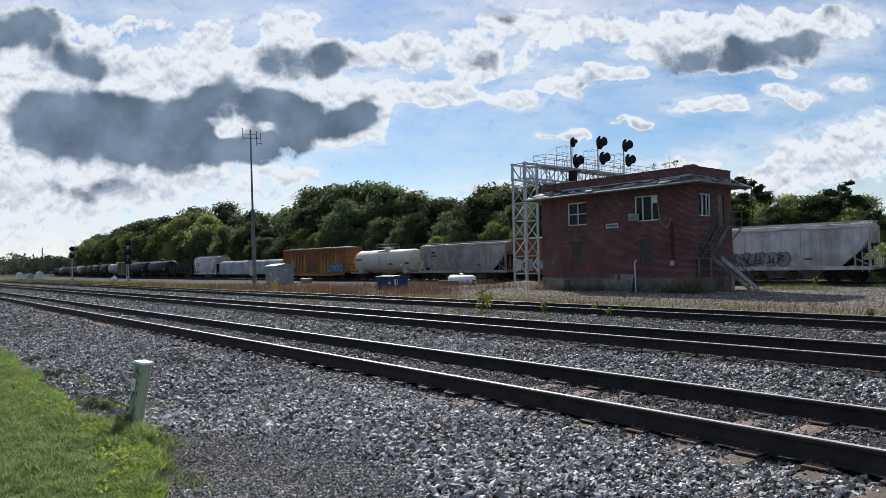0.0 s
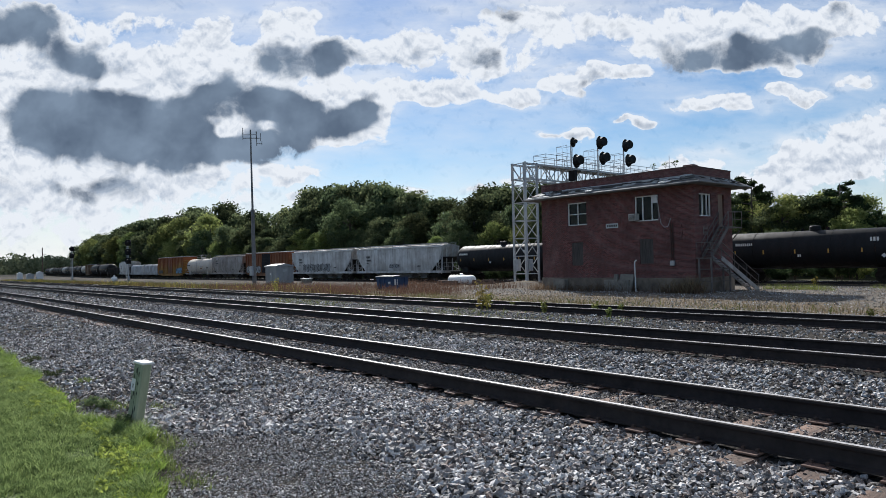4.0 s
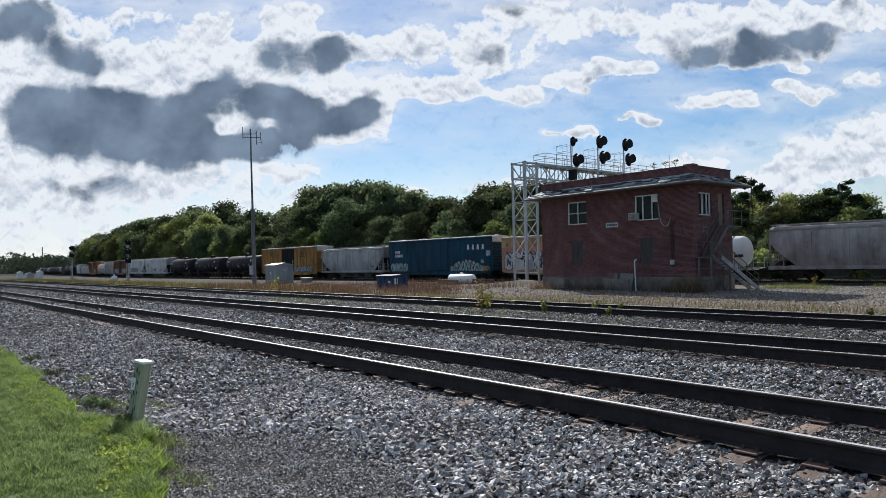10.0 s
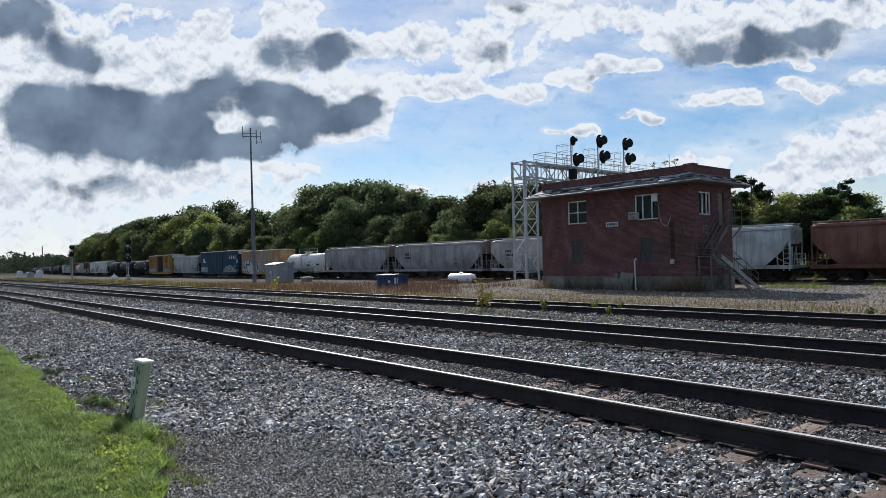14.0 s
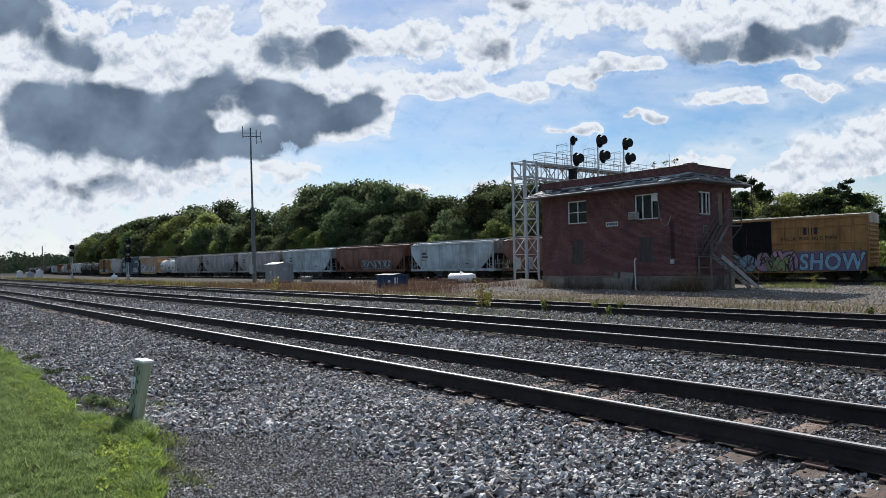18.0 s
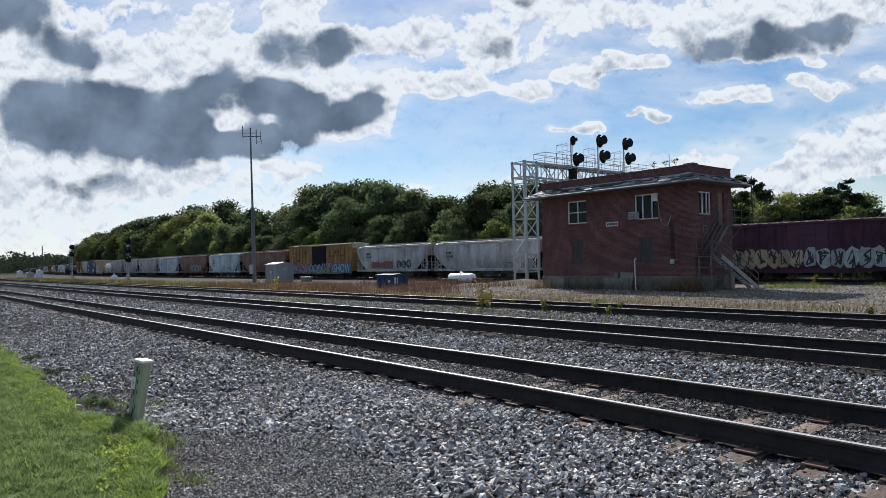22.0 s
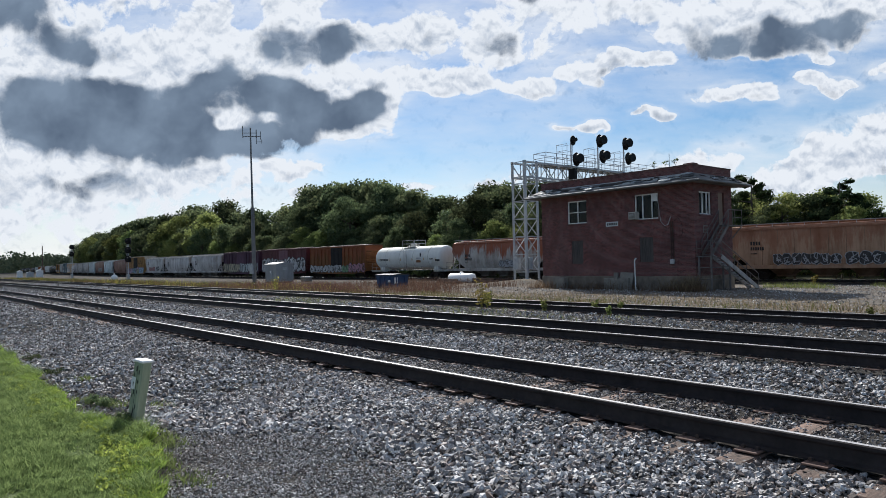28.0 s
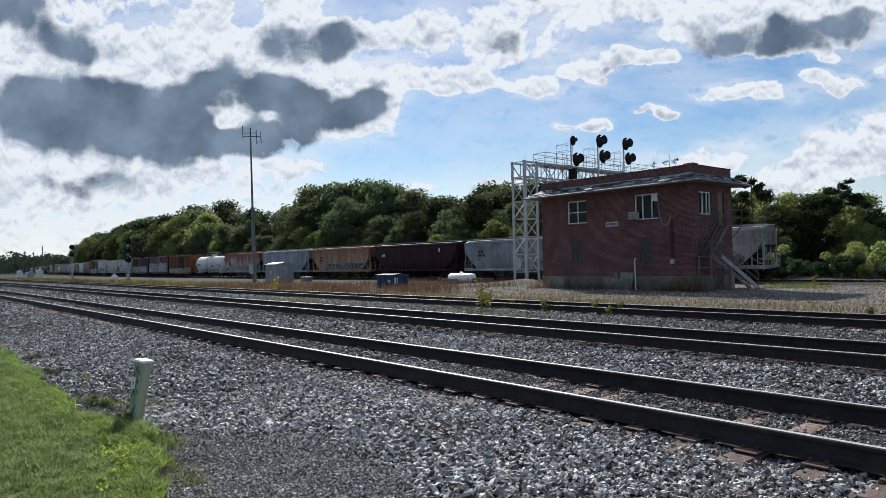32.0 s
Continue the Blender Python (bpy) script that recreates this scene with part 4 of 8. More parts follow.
# ---- things along the line ----
def marker_post():
    s = Shape()
    w_ = 0.078
    rings = []
    for z, d in ((-0.12, 0), (0.2, 0.002), (0.72, 0.0), (0.735, 0.004)):
        q = w_ - d
        rings.append([(-q, -q + 0.02, z), (-q + 0.02, -q, z), (q - 0.02, -q, z), (q, -q + 0.02, z), (q, q - 0.02, z), (q - 0.02, q, z), (-q + 0.02, q, z), (-q, q - 0.02, z)])
    s.loft(rings)
    t = thing("marker_post", "leaning pale green square marker post in the gravel", "post", pose(-8.36, 2.30, -0.33) @ pose(0, 0, 0, -6.5, 6.0, 0) @ pose(0, 0, 0, 0, 0, 22) @ Matrix.Scale(0.94, 4))
    part("post", s, POST_GREEN, t, "weathered green wood")
    part("cap", Shape().box(-0.09, 0.09, -0.09, 0.09, 0.735, 0.765, 0.01), WHITE, t, "white cap")
    part("label", Shape().box(-0.0795, -0.0785, -0.05, 0.03, 0.42, 0.56), WHITE, t, "small worn white sticker")
    part("label", Shape().box(-0.07, 0.0, -0.0795, -0.0785, 0.40, 0.55), WHITE, t, "small worn white sticker")
    rng = random.Random(2)
    scuff = simple("post_scuff", (0.03, 0.035, 0.025), (0.07, 0.08, 0.055), 9, 0.9)
    for i in range(11):
        u, z = rng.uniform(-0.055, 0.05), rng.uniform(0.05, 0.65)
        q = Shape()
        ring = [(u + 0.011 * math.cos(a) * rng.uniform(0.5, 1.4), z + 0.035 * math.sin(a) * rng.uniform(0.5, 1.4)) for a in (0, 0.8, 1.7, 2.6, 3.6, 4.5, 5.4)]
        q.loft([[(p, -0.0775, r) for p, r in ring], [(p, -0.0797, r) for p, r in ring]])
        part("scuff", q, scuff, t)
    g = Shape()
    g.box(0.012, 0.018, -0.0796, -0.0786, 0.02, 0.70)
    part("seam", g, simple("post_seam", (0.05, 0.07, 0.04), (0.08, 0.11, 0.06), 9, 0.9), t)


marker_post()


def mast():
    t = thing("antenna_mast", "tall grey steel antenna mast with whip aerials", "mast", pose(-82.0, 37.25, -0.8, 0, -1.6, 0))
    dull = simple("dull_mast_steel", (0.11, 0.108, 0.108), (0.23, 0.225, 0.22), 4, 0.6, 0.2)
    part("lower_tube", Shape().rod((0, 0, 0), (0, 0, 9.6), 0.27, 12, 0.22), dull, t)
    part("collar", Shape().rod((0, 0, 9.5), (0, 0, 9.75), 0.27, 12), dull, t)
    part("upper_tube", Shape().rod((0, 0, 9.6), (0, 0, 20.2), 0.14, 10, 0.09), dull, t)
    a = Shape()
    ax = Vector((0.64, 0.77, 0))
    def at(u, z):
        return (ax.x * u * 0.5, ax.y * u * 0.5, 19.2 + (z - 18.8) * 0.62)
    a.rod(at(-2.0, 18.7), at(2.6, 18.55), 0.05)
    a.rod(at(-2.0, 19.4), at(1.6, 19.3), 0.04)
    a.rod(at(-2.0, 18.4), at(-2.0, 20.9), 0.05)
    a.rod(at(1.5, 18.2), at(1.5, 20.0), 0.06)
    a.rod(at(2.6, 17.9), at(2.6, 19.6), 0.04)
    a.rod(at(1.5, 17.4), at(2.9, 17.4), 0.035)
    a.rod(at(1.5, 17.0), at(1.5, 18.4), 0.04)
    a.rod(at(2.9, 17.0), at(2.9, 17.9), 0.035)
    part("aerial", a, dull, t, "dark cross-arm with aerials")
    part("cabinet", Shape().box(-0.35, 0.35, -0.5, -0.25, 1.2, 2.4, 0.02), STEEL, t)


mast()


def bungalow():
    alum = simple("aluminium_cabin", (0.22, 0.225, 0.23), (0.36, 0.365, 0.37), 3, 0.5, 0.35, 0.2, 0.004, (1, 1, 0.3))
    t = thing("equipment_cabin", "silver aluminium railway equipment cabin with a pitched lid", "cabin", pose(-78.9, 39.2, -0.75))
    part("plinth", Shape().box(-1.6, 1.6, -1.3, 1.3, -0.3, 0.12, 0.02), CONCRETE, t)
    part("body", Shape().box(-1.5, 1.5, -1.2, 1.2, 0.12, 2.25, 0.02), alum, t)
    part("roof", Shape().prism([(-1.32, 2.252), (1.32, 2.252), (1.32, 2.34), (0, 2.62), (-1.32, 2.34)], -1.6, 1.6), simple("dull_roof_sheet", (0.22, 0.225, 0.23), (0.36, 0.365, 0.37), 4, 0.6), t, "dull grey metal roof")
    d = part("door", Shape().box(-0.55, 0.55, -1.225, -1.203, 0.2, 2.1, 0.006), alum, t)
    part("notice", Shape().box(-0.15, 0.15, -1.232, -1.2265, 1.2, 1.5), WHITE, d)
    part("handle", Shape().box(0.4, 0.46, -1.26, -1.2265, 1.0, 1.2), STEEL, d)
    part("vent", Shape().box(1.502, 1.53, -0.3, 0.3, 1.6, 1.95, 0.01), STEEL, t)
    part("conduit", Shape().rod((1.55, 1.1, 0), (1.55, 1.1, 2.9), 0.04), STEEL, t)


bungalow()


def dumpster():
    t = thing("dumpster", "dark blue steel waste container in dry weeds", "dumpster", pose(-46.9, 33.8, -0.74, 0, 0, 8))
    s = Shape()
    s.loft([[(-0.95, -0.85, 0.1), (0.95, -0.85, 0.1), (0.95, 0.85, 0.1), (-0.95, 0.85, 0.1)], [(-1.0, -0.95, 1.1), (1.0, -0.95, 1.1), (1.0, 0.95, 1.1), (-1.0, 0.95, 1.1)]])
    part("body", s, DUMP_BLUE, t)
    for x in (-0.6, 0.0, 0.6):
        part("rib", Shape().bar((x, -0.90, 0.12), (x, -0.99, 1.05), 0.08), DUMP_BLUE, t)
    for y in (-0.5, 0.5):
        part("rib", Shape().bar((1.0, y, 0.12), (1.03, y, 1.05), 0.08), DUMP_BLUE, t)
    part("rim", Shape().box(-1.06, 1.06, -1.01, 1.01, 1.05, 1.13, 0.02), DUMP_BLUE, t)
    lid = Shape().prism([(-1.04, 1.14), (1.04, 1.14), (1.04, 1.20), (0, 1.27), (-1.04, 1.20)], -1.08, 1.08)
    part("lid", lid, simple("dumpster_lid", (0.03, 0.033, 0.037), (0.075, 0.08, 0.085), 4, 0.75), t, "dark grey plastic lid")
    part("sticker", Shape().box(1.012, 1.016, -0.75, -0.35, 0.45, 0.95), WHITE, t, "torn white sticker")
    part("sticker", Shape().box(0.5, 0.8, -1.002, -0.998, 0.55, 0.75), WHITE, t, "torn white sticker")
    for x in (-0.8, 0.8):
        for y in (-0.7, 0.7):
            part("wheel", Shape().rod((x - 0.04, y, 0.05), (x + 0.04, y, 0.05), 0.08, 10), BLACK, t)


dumpster()


def tank_on_ground():
    t = thing("propane_tank", "white propane tank lying on low saddles", "tank", pose(-51.9, 46.2, -1.0, 0, 0, -12))
    part("shell", Shape().lathe([(-2.5, 0.02), (-2.46, 0.2), (-2.32, 0.38), (-2.1, 0.5), (2.1, 0.5), (2.32, 0.38), (2.46, 0.2), (2.5, 0.02)], (0, 0, 0.72), "x", 24), WHITE, t)
    for x in (-1.5, 1.5):
        part("saddle", Shape().box(x - 0.12, x + 0.12, -0.45, 0.45, -0.1, 0.35, 0.02), CONCRETE, t)
    part("valve_dome", Shape().lathe([(0, 0.2), (0.12, 0.2), (0.18, 0.1)], (0, 0, 1.2), "z", 12), WHITE, t)
    for (x, y, z, turn), half in (((-47.6, 45.2, -0.66, 15), 1.2), ((-51.5, 44.0, -0.72, -10), 1.9)):
        k = thing("timber_stack", "low stack of old dark timbers in the weeds", "timber", pose(x, y, z, 0, 0, turn))
        for r in range(2):
            for q in range(2 - r):
                part("beam", Shape().box(-half + 0.06 * q, half - 0.1 * r, -0.27 + 0.27 * q + 0.13 * r, -0.01 + 0.27 * q + 0.13 * r, 0.22 * r, 0.22 * r + 0.215, 0.02), TIE_WOOD, k)


tank_on_ground()


def small_box():
    t = thing("ground_box", "low pale concrete utility box", "box", pose(-77.0, 42.0, -0.8))
    part("body", Shape().box(-0.6, 0.6, -0.5, 0.5, 0, 0.62, 0.02), CONCRETE, t)
    part("lid", Shape().box(-0.66, 0.66, -0.56, 0.56, 0.622, 0.72, 0.02), simple("pale_lid", (0.5, 0.5, 0.5), (0.62, 0.62, 0.62), 5, 0.7), t)


small_box()


def line_signal(x, y, tall, z=-0.8, lamps=3, scale=1.0):
    t = thing("line_signal", "black-headed trackside signal on a silver mast", "signal", pose(x, y, z, 0, 0, 0))
    part("base", Shape().box(-0.5, 0.5, -0.5, 0.5, -0.2, 0.25, 0.03), CONCRETE, t)
    part("mast", Shape().rod((0, 0, 0.2), (0, 0, tall), 0.11 * scale, 10), WHITE_STEEL, t)
    part("cabinet", Shape().box(-0.25, 0.25, -0.22, 0.22, 0.25, 1.1, 0.03), STEEL, t)
    for i in range(lamps):
        zz = tall - 0.45 - i * 1.75 * scale
        h = part("signal_head", Shape().lathe([(0, 0.3), (0.02, 0.60 * scale), (0.08, 0.60 * scale), (0.1, 0.3)], (0, 0, 0), "x", 20), BLACK, t, "", pose(0.25, -0.1, zz, 0, 0, -40))
        part("hood", Shape().rod((0.1, 0, 0.0), (0.7, 0, 0.0), 0.32 * scale, 12), BLACK, h)
        part("lamp_case", Shape().box(-0.5, -0.01, -0.4, 0.4, -0.6, 0.6, 0.04), BLACK, h)
    lad = Shape()
    for dy in (-0.2, 0.2):
        lad.rod((-0.7, dy, 0), (-0.5, dy, tall), 0.03)
    for i in range(int(tall / 0.5)):
        lad.rod((-0.7 + 0.2 * i * 0.5 / tall, -0.2, i * 0.5), (-0.7 + 0.2 * i * 0.5 / tall, 0.2, i * 0.5), 0.02)
    part("ladder", lad, WHITE_STEEL, t)


line_signal(-138.6, 37.2, 8.0)
line_signal(-196.5, 39.0, 8.6, lamps=2, scale=1.05)


def far_left():
    s = Shape().lathe([(-0.75, 0.05), (-0.6, 0.45), (-0.3, 0.7), (0, 0.78), (0.3, 0.7), (0.6, 0.45), (0.75, 0.05)], (0, 0, 0.72), "z", 16)
    t = thing("round_tank", "small round white tank on the ground", "tank", Matrix.Translation((-132, 33.0, -0.78)) @ Matrix.Scale(0.8, 4))
    part("shell", s, WHITE, t)
    part("valve", Shape().rod((0, 0, 1.4), (0, 0, 1.75), 0.16, 8), WHITE, t)
    for i, (x, y, w_, h, mat, lab) in enumerate(((-241, 33.5, 1.5, 2.3, WHITE, "white metal trackside hut beside the line"), (-250, 37.5, 2.0, 1.9, STEEL, "grey metal cabinet beside the line"), (-258, 41.5, 1.9, 2.5, WHITE, "white metal trackside hut beside the line"))):
        t = thing("trackside_hut", lab, "hut", pose(x, y, -0.75))
        part("body", Shape().box(-w_ / 2, w_ / 2, -w_ / 2, w_ / 2, 0, h * 0.8, 0.03), mat, t)
        part("roof", Shape().prism([(-w_ * 0.55, h * 0.8 + 0.002), (w_ * 0.55, h * 0.8 + 0.002), (0, h)], -w_ * 0.55, w_ * 0.55), mat, t)
    t = thing("pole", "thin dark wooden pole far down the line", "pole", pose(-262, 43, -0.75))
    part("shaft", Shape().rod((0, 0, 0), (0, 0, 10.5), 0.2, 8, 0.14), TIE_WOOD, t)


far_left()

# ---- plants ----
def leaf_material(name, a, b2, glow=0.35, patch=0.5):
    m = bpy.data.materials.new(name)
    m.use_nodes = True
    n = Nodes(m.node_tree)
    g = n.add("ShaderNodeNewGeometry").outputs["Random Per Island"]
    r = rand_of(n)
    v = n.coords("Object")
    f = n.math("ADD", n.math("MULTIPLY", g, 0.5), n.math("MULTIPLY", n.noise(v, patch, 4), 0.6))
    col = n.mix(n.ramp(f, 0.2, 0.85), a, b2)
    hue = n.add("ShaderNodeHueSaturation")
    n.put(hue.inputs["Color"], col)
    n.put(hue.inputs["Hue"], n.ramp(r, 0, 1, 0.475, 0.515))
    n.put(hue.inputs["Value"], n.ramp(n.math("FRACT", n.math("MULTIPLY", r, 7.13)), 0, 1, 0.55, 1.5))
    d, t = n.add("ShaderNodeBsdfDiffuse"), n.add("ShaderNodeBsdfTranslucent")
    n.put(d.inputs[0], hue.outputs[0])
    n.put(t.inputs[0], hue.outputs[0])
    x = n.add("ShaderNodeMixShader")
    x.inputs[0].default_value = glow
    n.put(x.inputs[1], d.outputs[0])
    n.put(x.inputs[2], t.outputs[0])
    n.put(n.add("ShaderNodeOutputMaterial").inputs[0], x.outputs[0])
    return m


LEAF = leaf_material("tree_leaves", (0.032, 0.052, 0.030), (0.138, 0.165, 0.080), 0.5)
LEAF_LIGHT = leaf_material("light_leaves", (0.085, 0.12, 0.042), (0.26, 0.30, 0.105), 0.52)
# paled to put the haze of distance into the leaf colour
LEAF_HAZED = leaf_material("hazed_far_leaves", (0.13, 0.165, 0.10), (0.27, 0.32, 0.19), 0.5)
LEAF_DARK = leaf_material("pine_and_shaded_leaves", (0.026, 0.046, 0.024), (0.07, 0.10, 0.045), 0.35)
GRASS = leaf_material("lawn_grass", (0.022, 0.046, 0.016), (0.27, 0.34, 0.13), 0.5, 2.6)
CLOVER = leaf_material("clover_leaves", (0.07, 0.12, 0.025), (0.29, 0.38, 0.09), 0.5, 2.2)
DRY_PALE = leaf_material("pale_dry_grass", (0.06, 0.048, 0.032), (0.25, 0.20, 0.12), 0.35, 0.9)
DRY = leaf_material("dry_weeds", (0.038, 0.026, 0.020), (0.165, 0.105, 0.072), 0.35, 0.9)
GOLD = leaf_material("yellow_weeds", (0.10, 0.10, 0.03), (0.36, 0.31, 0.085), 0.4, 0.9)
WEED = leaf_material("green_weeds", (0.05, 0.065, 0.022), (0.19, 0.21, 0.07), 0.4, 0.9)
BARK = simple("bark", (0.05, 0.04, 0.032), (0.12, 0.10, 0.08), 6, 0.95, 0, 0.8, 0.02, (1, 1, 0.25))


def leaves(rng, centres, radii, count, size, flat=0.75, fuzz=0.3):
    """Small folded leaf sprays round lumps of a crown, as arrays of triangles."""
    which = rng.choice(len(centres), count, p=radii ** 2 / (radii ** 2).sum())
    d = rng.normal(size=(count, 3))
    d /= np.linalg.norm(d, axis=1)[:, None]
    r = radii[which] * (1.05 - np.abs(rng.normal(0, fuzz, count))) * rng.uniform(0.85, 1.2, count)
    p = centres[which] + d * r[:, None] * np.array([1, 1, flat])
    n = d + rng.normal(size=(count, 3)) * 0.7
    n /= np.linalg.norm(n, axis=1)[:, None]
    u = np.cross(n, rng.normal(size=(count, 3)))
    u /= np.linalg.norm(u, axis=1)[:, None]
    q = np.cross(n, u)
    s = size * rng.uniform(0.55, 1.35, count)[:, None]
    a, b, c, e = p - u * s, p + q * s * 0.55 + n * s * 0.2, p + u * s, p - q * s * 0.55 + n * s * 0.15
    v = np.stack([a, b, c, e], 1).reshape(-1, 3)
    i = np.arange(count)[:, None] * 4
    f = np.concatenate([i + np.array([[0, 1, 2]]), i + np.array([[0, 2, 3]])])
    return v, f


def tree_parts(seed, h=10.0, kind="broad", many_=9500, leaf=0.155):
    """Trunk and crown meshes of a tree h metres high."""
    rng = np.random.default_rng(seed)
    s = Shape()
    tips = []
    if kind == "pine":
        s.rod((0, 0, -0.5), (0.2, 0, h * 0.98), 0.22, 8, 0.04)
        for i in range(30):
            z = h * (0.45 + 0.53 * i / 30)
            a = rng.uniform(0, 6.283)
            l = (h - z) * 0.62 * rng.uniform(0.5, 1.15) + 0.9
            tip = Vector((math.cos(a) * l, math.sin(a) * l, z + 0.3 * l * rng.uniform(-0.1, 0.9)))
            s.rod((0.15, 0, z), tip, 0.05, 5, 0.02)
            for k in (0.5, 0.75, 1.0):
                tips.append((tip.x * k, tip.y * k, z + (tip.z - z) * k, 0.24 + 0.07 * l))
    elif kind == "broad":
        top = h * 0.72
        bend = rng.uniform(-0.5, 0.5, 2)
        s.rod((0, 0, -0.6), (bend[0] * 0.4, bend[1] * 0.4, h * 0.34), 0.03 * h, 9, 0.021 * h)
        s.rod((bend[0] * 0.4, bend[1] * 0.4, h * 0.34), (bend[0], bend[1], top), 0.021 * h, 8, 0.008 * h)
        for i in range(12):
            a = rng.uniform(0, 6.283)
            z0 = h * rng.uniform(0.16, 0.66)
            l = h * rng.uniform(0.14, 0.26) * (1.15 - 0.5 * z0 / h)
            s.rod((bend[0] * 0.5, bend[1] * 0.5, z0), (math.cos(a) * l, math.sin(a) * l, z0 + h * rng.uniform(0.06, 0.2)), 0.010 * h, 6, 0.003 * h)
        # heaped lumps over an uneven egg
        wide = rng.uniform(0.26, 0.33)
        for i in range(58):
            a, q = rng.uniform(0, 6.283), rng.uniform(-0.75, 1.0)
            out = math.sqrt(max(0.0, 1 - q * q)) * rng.uniform(0.62, 1.0) * (1 + 0.2 * math.sin(3 * a + seed))
            tips.append((math.cos(a) * out * wide * h, math.sin(a) * out * wide * h, h * (0.52 + 0.40 * q * rng.uniform(0.85, 1.0)), h * rng.uniform(0.05, 0.125)))
        for i in range(12):
            a, l = rng.uniform(0, 6.283), h * rng.uniform(0.1, 0.26)
            tips.append((math.cos(a) * l, math.sin(a) * l, h * rng.uniform(0.05, 0.28), h * rng.uniform(0.07, 0.12)))
    else:   # bush
        for i in range(9):
            a, l = rng.uniform(0, 6.283), h * rng.uniform(0.1, 0.45)
            tip = (math.cos(a) * l, math.sin(a) * l, h * rng.uniform(0.2, 0.85))
            s.rod((0, 0, -0.3), tip, 0.012 * h, 5, 0.004 * h)
            tips.append((*tip, h * rng.uniform(0.15, 0.26)))
    tips = np.array(tips)
    v, f = leaves(rng, tips[:, :3], tips[:, 3], {"pine": 7000, "broad": many_, "bush": 1300}[kind], {"pine": 0.15, "broad": leaf * h / 10, "bush": 0.24 * h / 5}[kind], fuzz=0.55 if kind == "pine" else 0.34)
    mat = {"pine": LEAF_DARK, "broad": LEAF, "bush": LEAF_LIGHT}[kind]
    return s.mesh("trunk", BARK), raw_mesh("crown", v, f, mat)


def tree_line():
    kinds = [tree_parts(40 + i) for i in range(6)]
    coarse = [tree_parts(50 + i, many_=6200, leaf=0.19) for i in range(4)]
    bushes = [tree_parts(70 + i, 5.0, "bush") for i in range(3)]
    light = []
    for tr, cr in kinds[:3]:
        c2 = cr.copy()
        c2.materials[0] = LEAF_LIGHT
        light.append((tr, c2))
    # bush copies whose shade is put into a darker leaf colour
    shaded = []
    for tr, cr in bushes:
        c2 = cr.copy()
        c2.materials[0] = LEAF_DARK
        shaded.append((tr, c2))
    rng = random.Random(11)
    # how high the wood stands, as height over run, by direction
    way = (-8.07, -6.47, -5.55, -4.99, -4.53, -4.01, -3.49, -3.07, -2.86, -2.44, -2.29, -2.20, -2.11, -1.98, -1.85, -1.80, -1.64, -1.47, -1.34, -1.27, -1.21, -1.15, -1.09, -0.97, -0.88, -0.70, -0.54, -0.49, -0.41, -0.35, -0.325, -0.29, 0.4)
    rise = (0.104, 0.099, 0.096, 0.171, 0.224, 0.213, 0.251, 0.242, 0.258, 0.243, 0.224, 0.185, 0.187, 0.192, 0.206, 0.236, 0.228, 0.222, 0.197, 0.170, 0.170, 0.172, 0.180, 0.172, 0.155, 0.126, 0.116, 0.116, 0.100, 0.096, 0.080, 0.064, 0.07)

    def height(x, y):
        return y * np.interp(x / y, way, rise) + 2.25

    def plant(kind, x, y, h, base, label, group, cat="tree", name="tree"):
        t = thing(name, label, cat, Matrix.LocRotScale((x, y, -0.8), Euler((0, 0, rng.uniform(0, 6.28))), Vector((1, 1, 1)) * (h / base)), group)
        part("trunk", kind[0], None, t)
        part("crown", kind[1], None, t)
    x = -425.0
    while x < 25:
        step = 5.0 if x > -150 else 7.0
        back = max(0.0, -300 - x) * 0.115
        y = 75 + back + rng.uniform(-2.5, 2.5)
        top = height(x, y)
        # more pale crowns past x = -48, sunlight there put into leaf colour
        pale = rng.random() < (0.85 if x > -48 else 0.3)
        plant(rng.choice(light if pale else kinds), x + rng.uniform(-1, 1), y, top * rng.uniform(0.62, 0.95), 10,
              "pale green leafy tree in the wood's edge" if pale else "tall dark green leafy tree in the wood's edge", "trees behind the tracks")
        for k in range(1):
            bx, by = x + rng.uniform(-2.5, 2.5), 83 + back + rng.uniform(-2, 3)
            plant(rng.choice(light if x > -48 and rng.random() < 0.6 else coarse), bx, by, height(bx, by) * rng.uniform(0.93, 1.08), 10, "tall dark green leafy tree in the wood", "trees behind the tracks")
        if x > -230:
            plant(rng.choice(light if rng.random() < 0.5 else kinds), x + rng.uniform(-2, 2), 69.5 + rng.uniform(-1, 1.5), top * rng.uniform(0.42, 0.66), 10, "young leafy tree at the foot of the wood", "trees behind the tracks")
            plant(rng.choice(bushes), x + rng.uniform(-2, 2), 66 + rng.uniform(-1, 1), rng.uniform(2.2, 4.2), 5, "leafy green bush beside the far track", "bushes behind the tracks", "bush", "bush")
        if -70 < x:
            for k in range(1):
                plant(rng.choice(light if rng.random() < 0.6 else kinds), x + rng.uniform(-2.5, 2.5), rng.uniform(77, 82), top * rng.uniform(0.84, 0.98), 10, "tall leafy tree in the wood beside the cabin", "trees behind the tracks")
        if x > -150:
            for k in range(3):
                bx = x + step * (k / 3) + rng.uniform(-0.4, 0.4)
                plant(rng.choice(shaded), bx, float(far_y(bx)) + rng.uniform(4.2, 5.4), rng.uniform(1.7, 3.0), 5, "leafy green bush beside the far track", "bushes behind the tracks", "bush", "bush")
        x += step * rng.uniform(0.85, 1.15)
    # the tall dark clump that stands over the rest
    for q in (-1.79, -1.73, -1.66, -1.58, -1.51, -1.45, -1.38):
        y = 84 + rng.uniform(-1, 1.5)
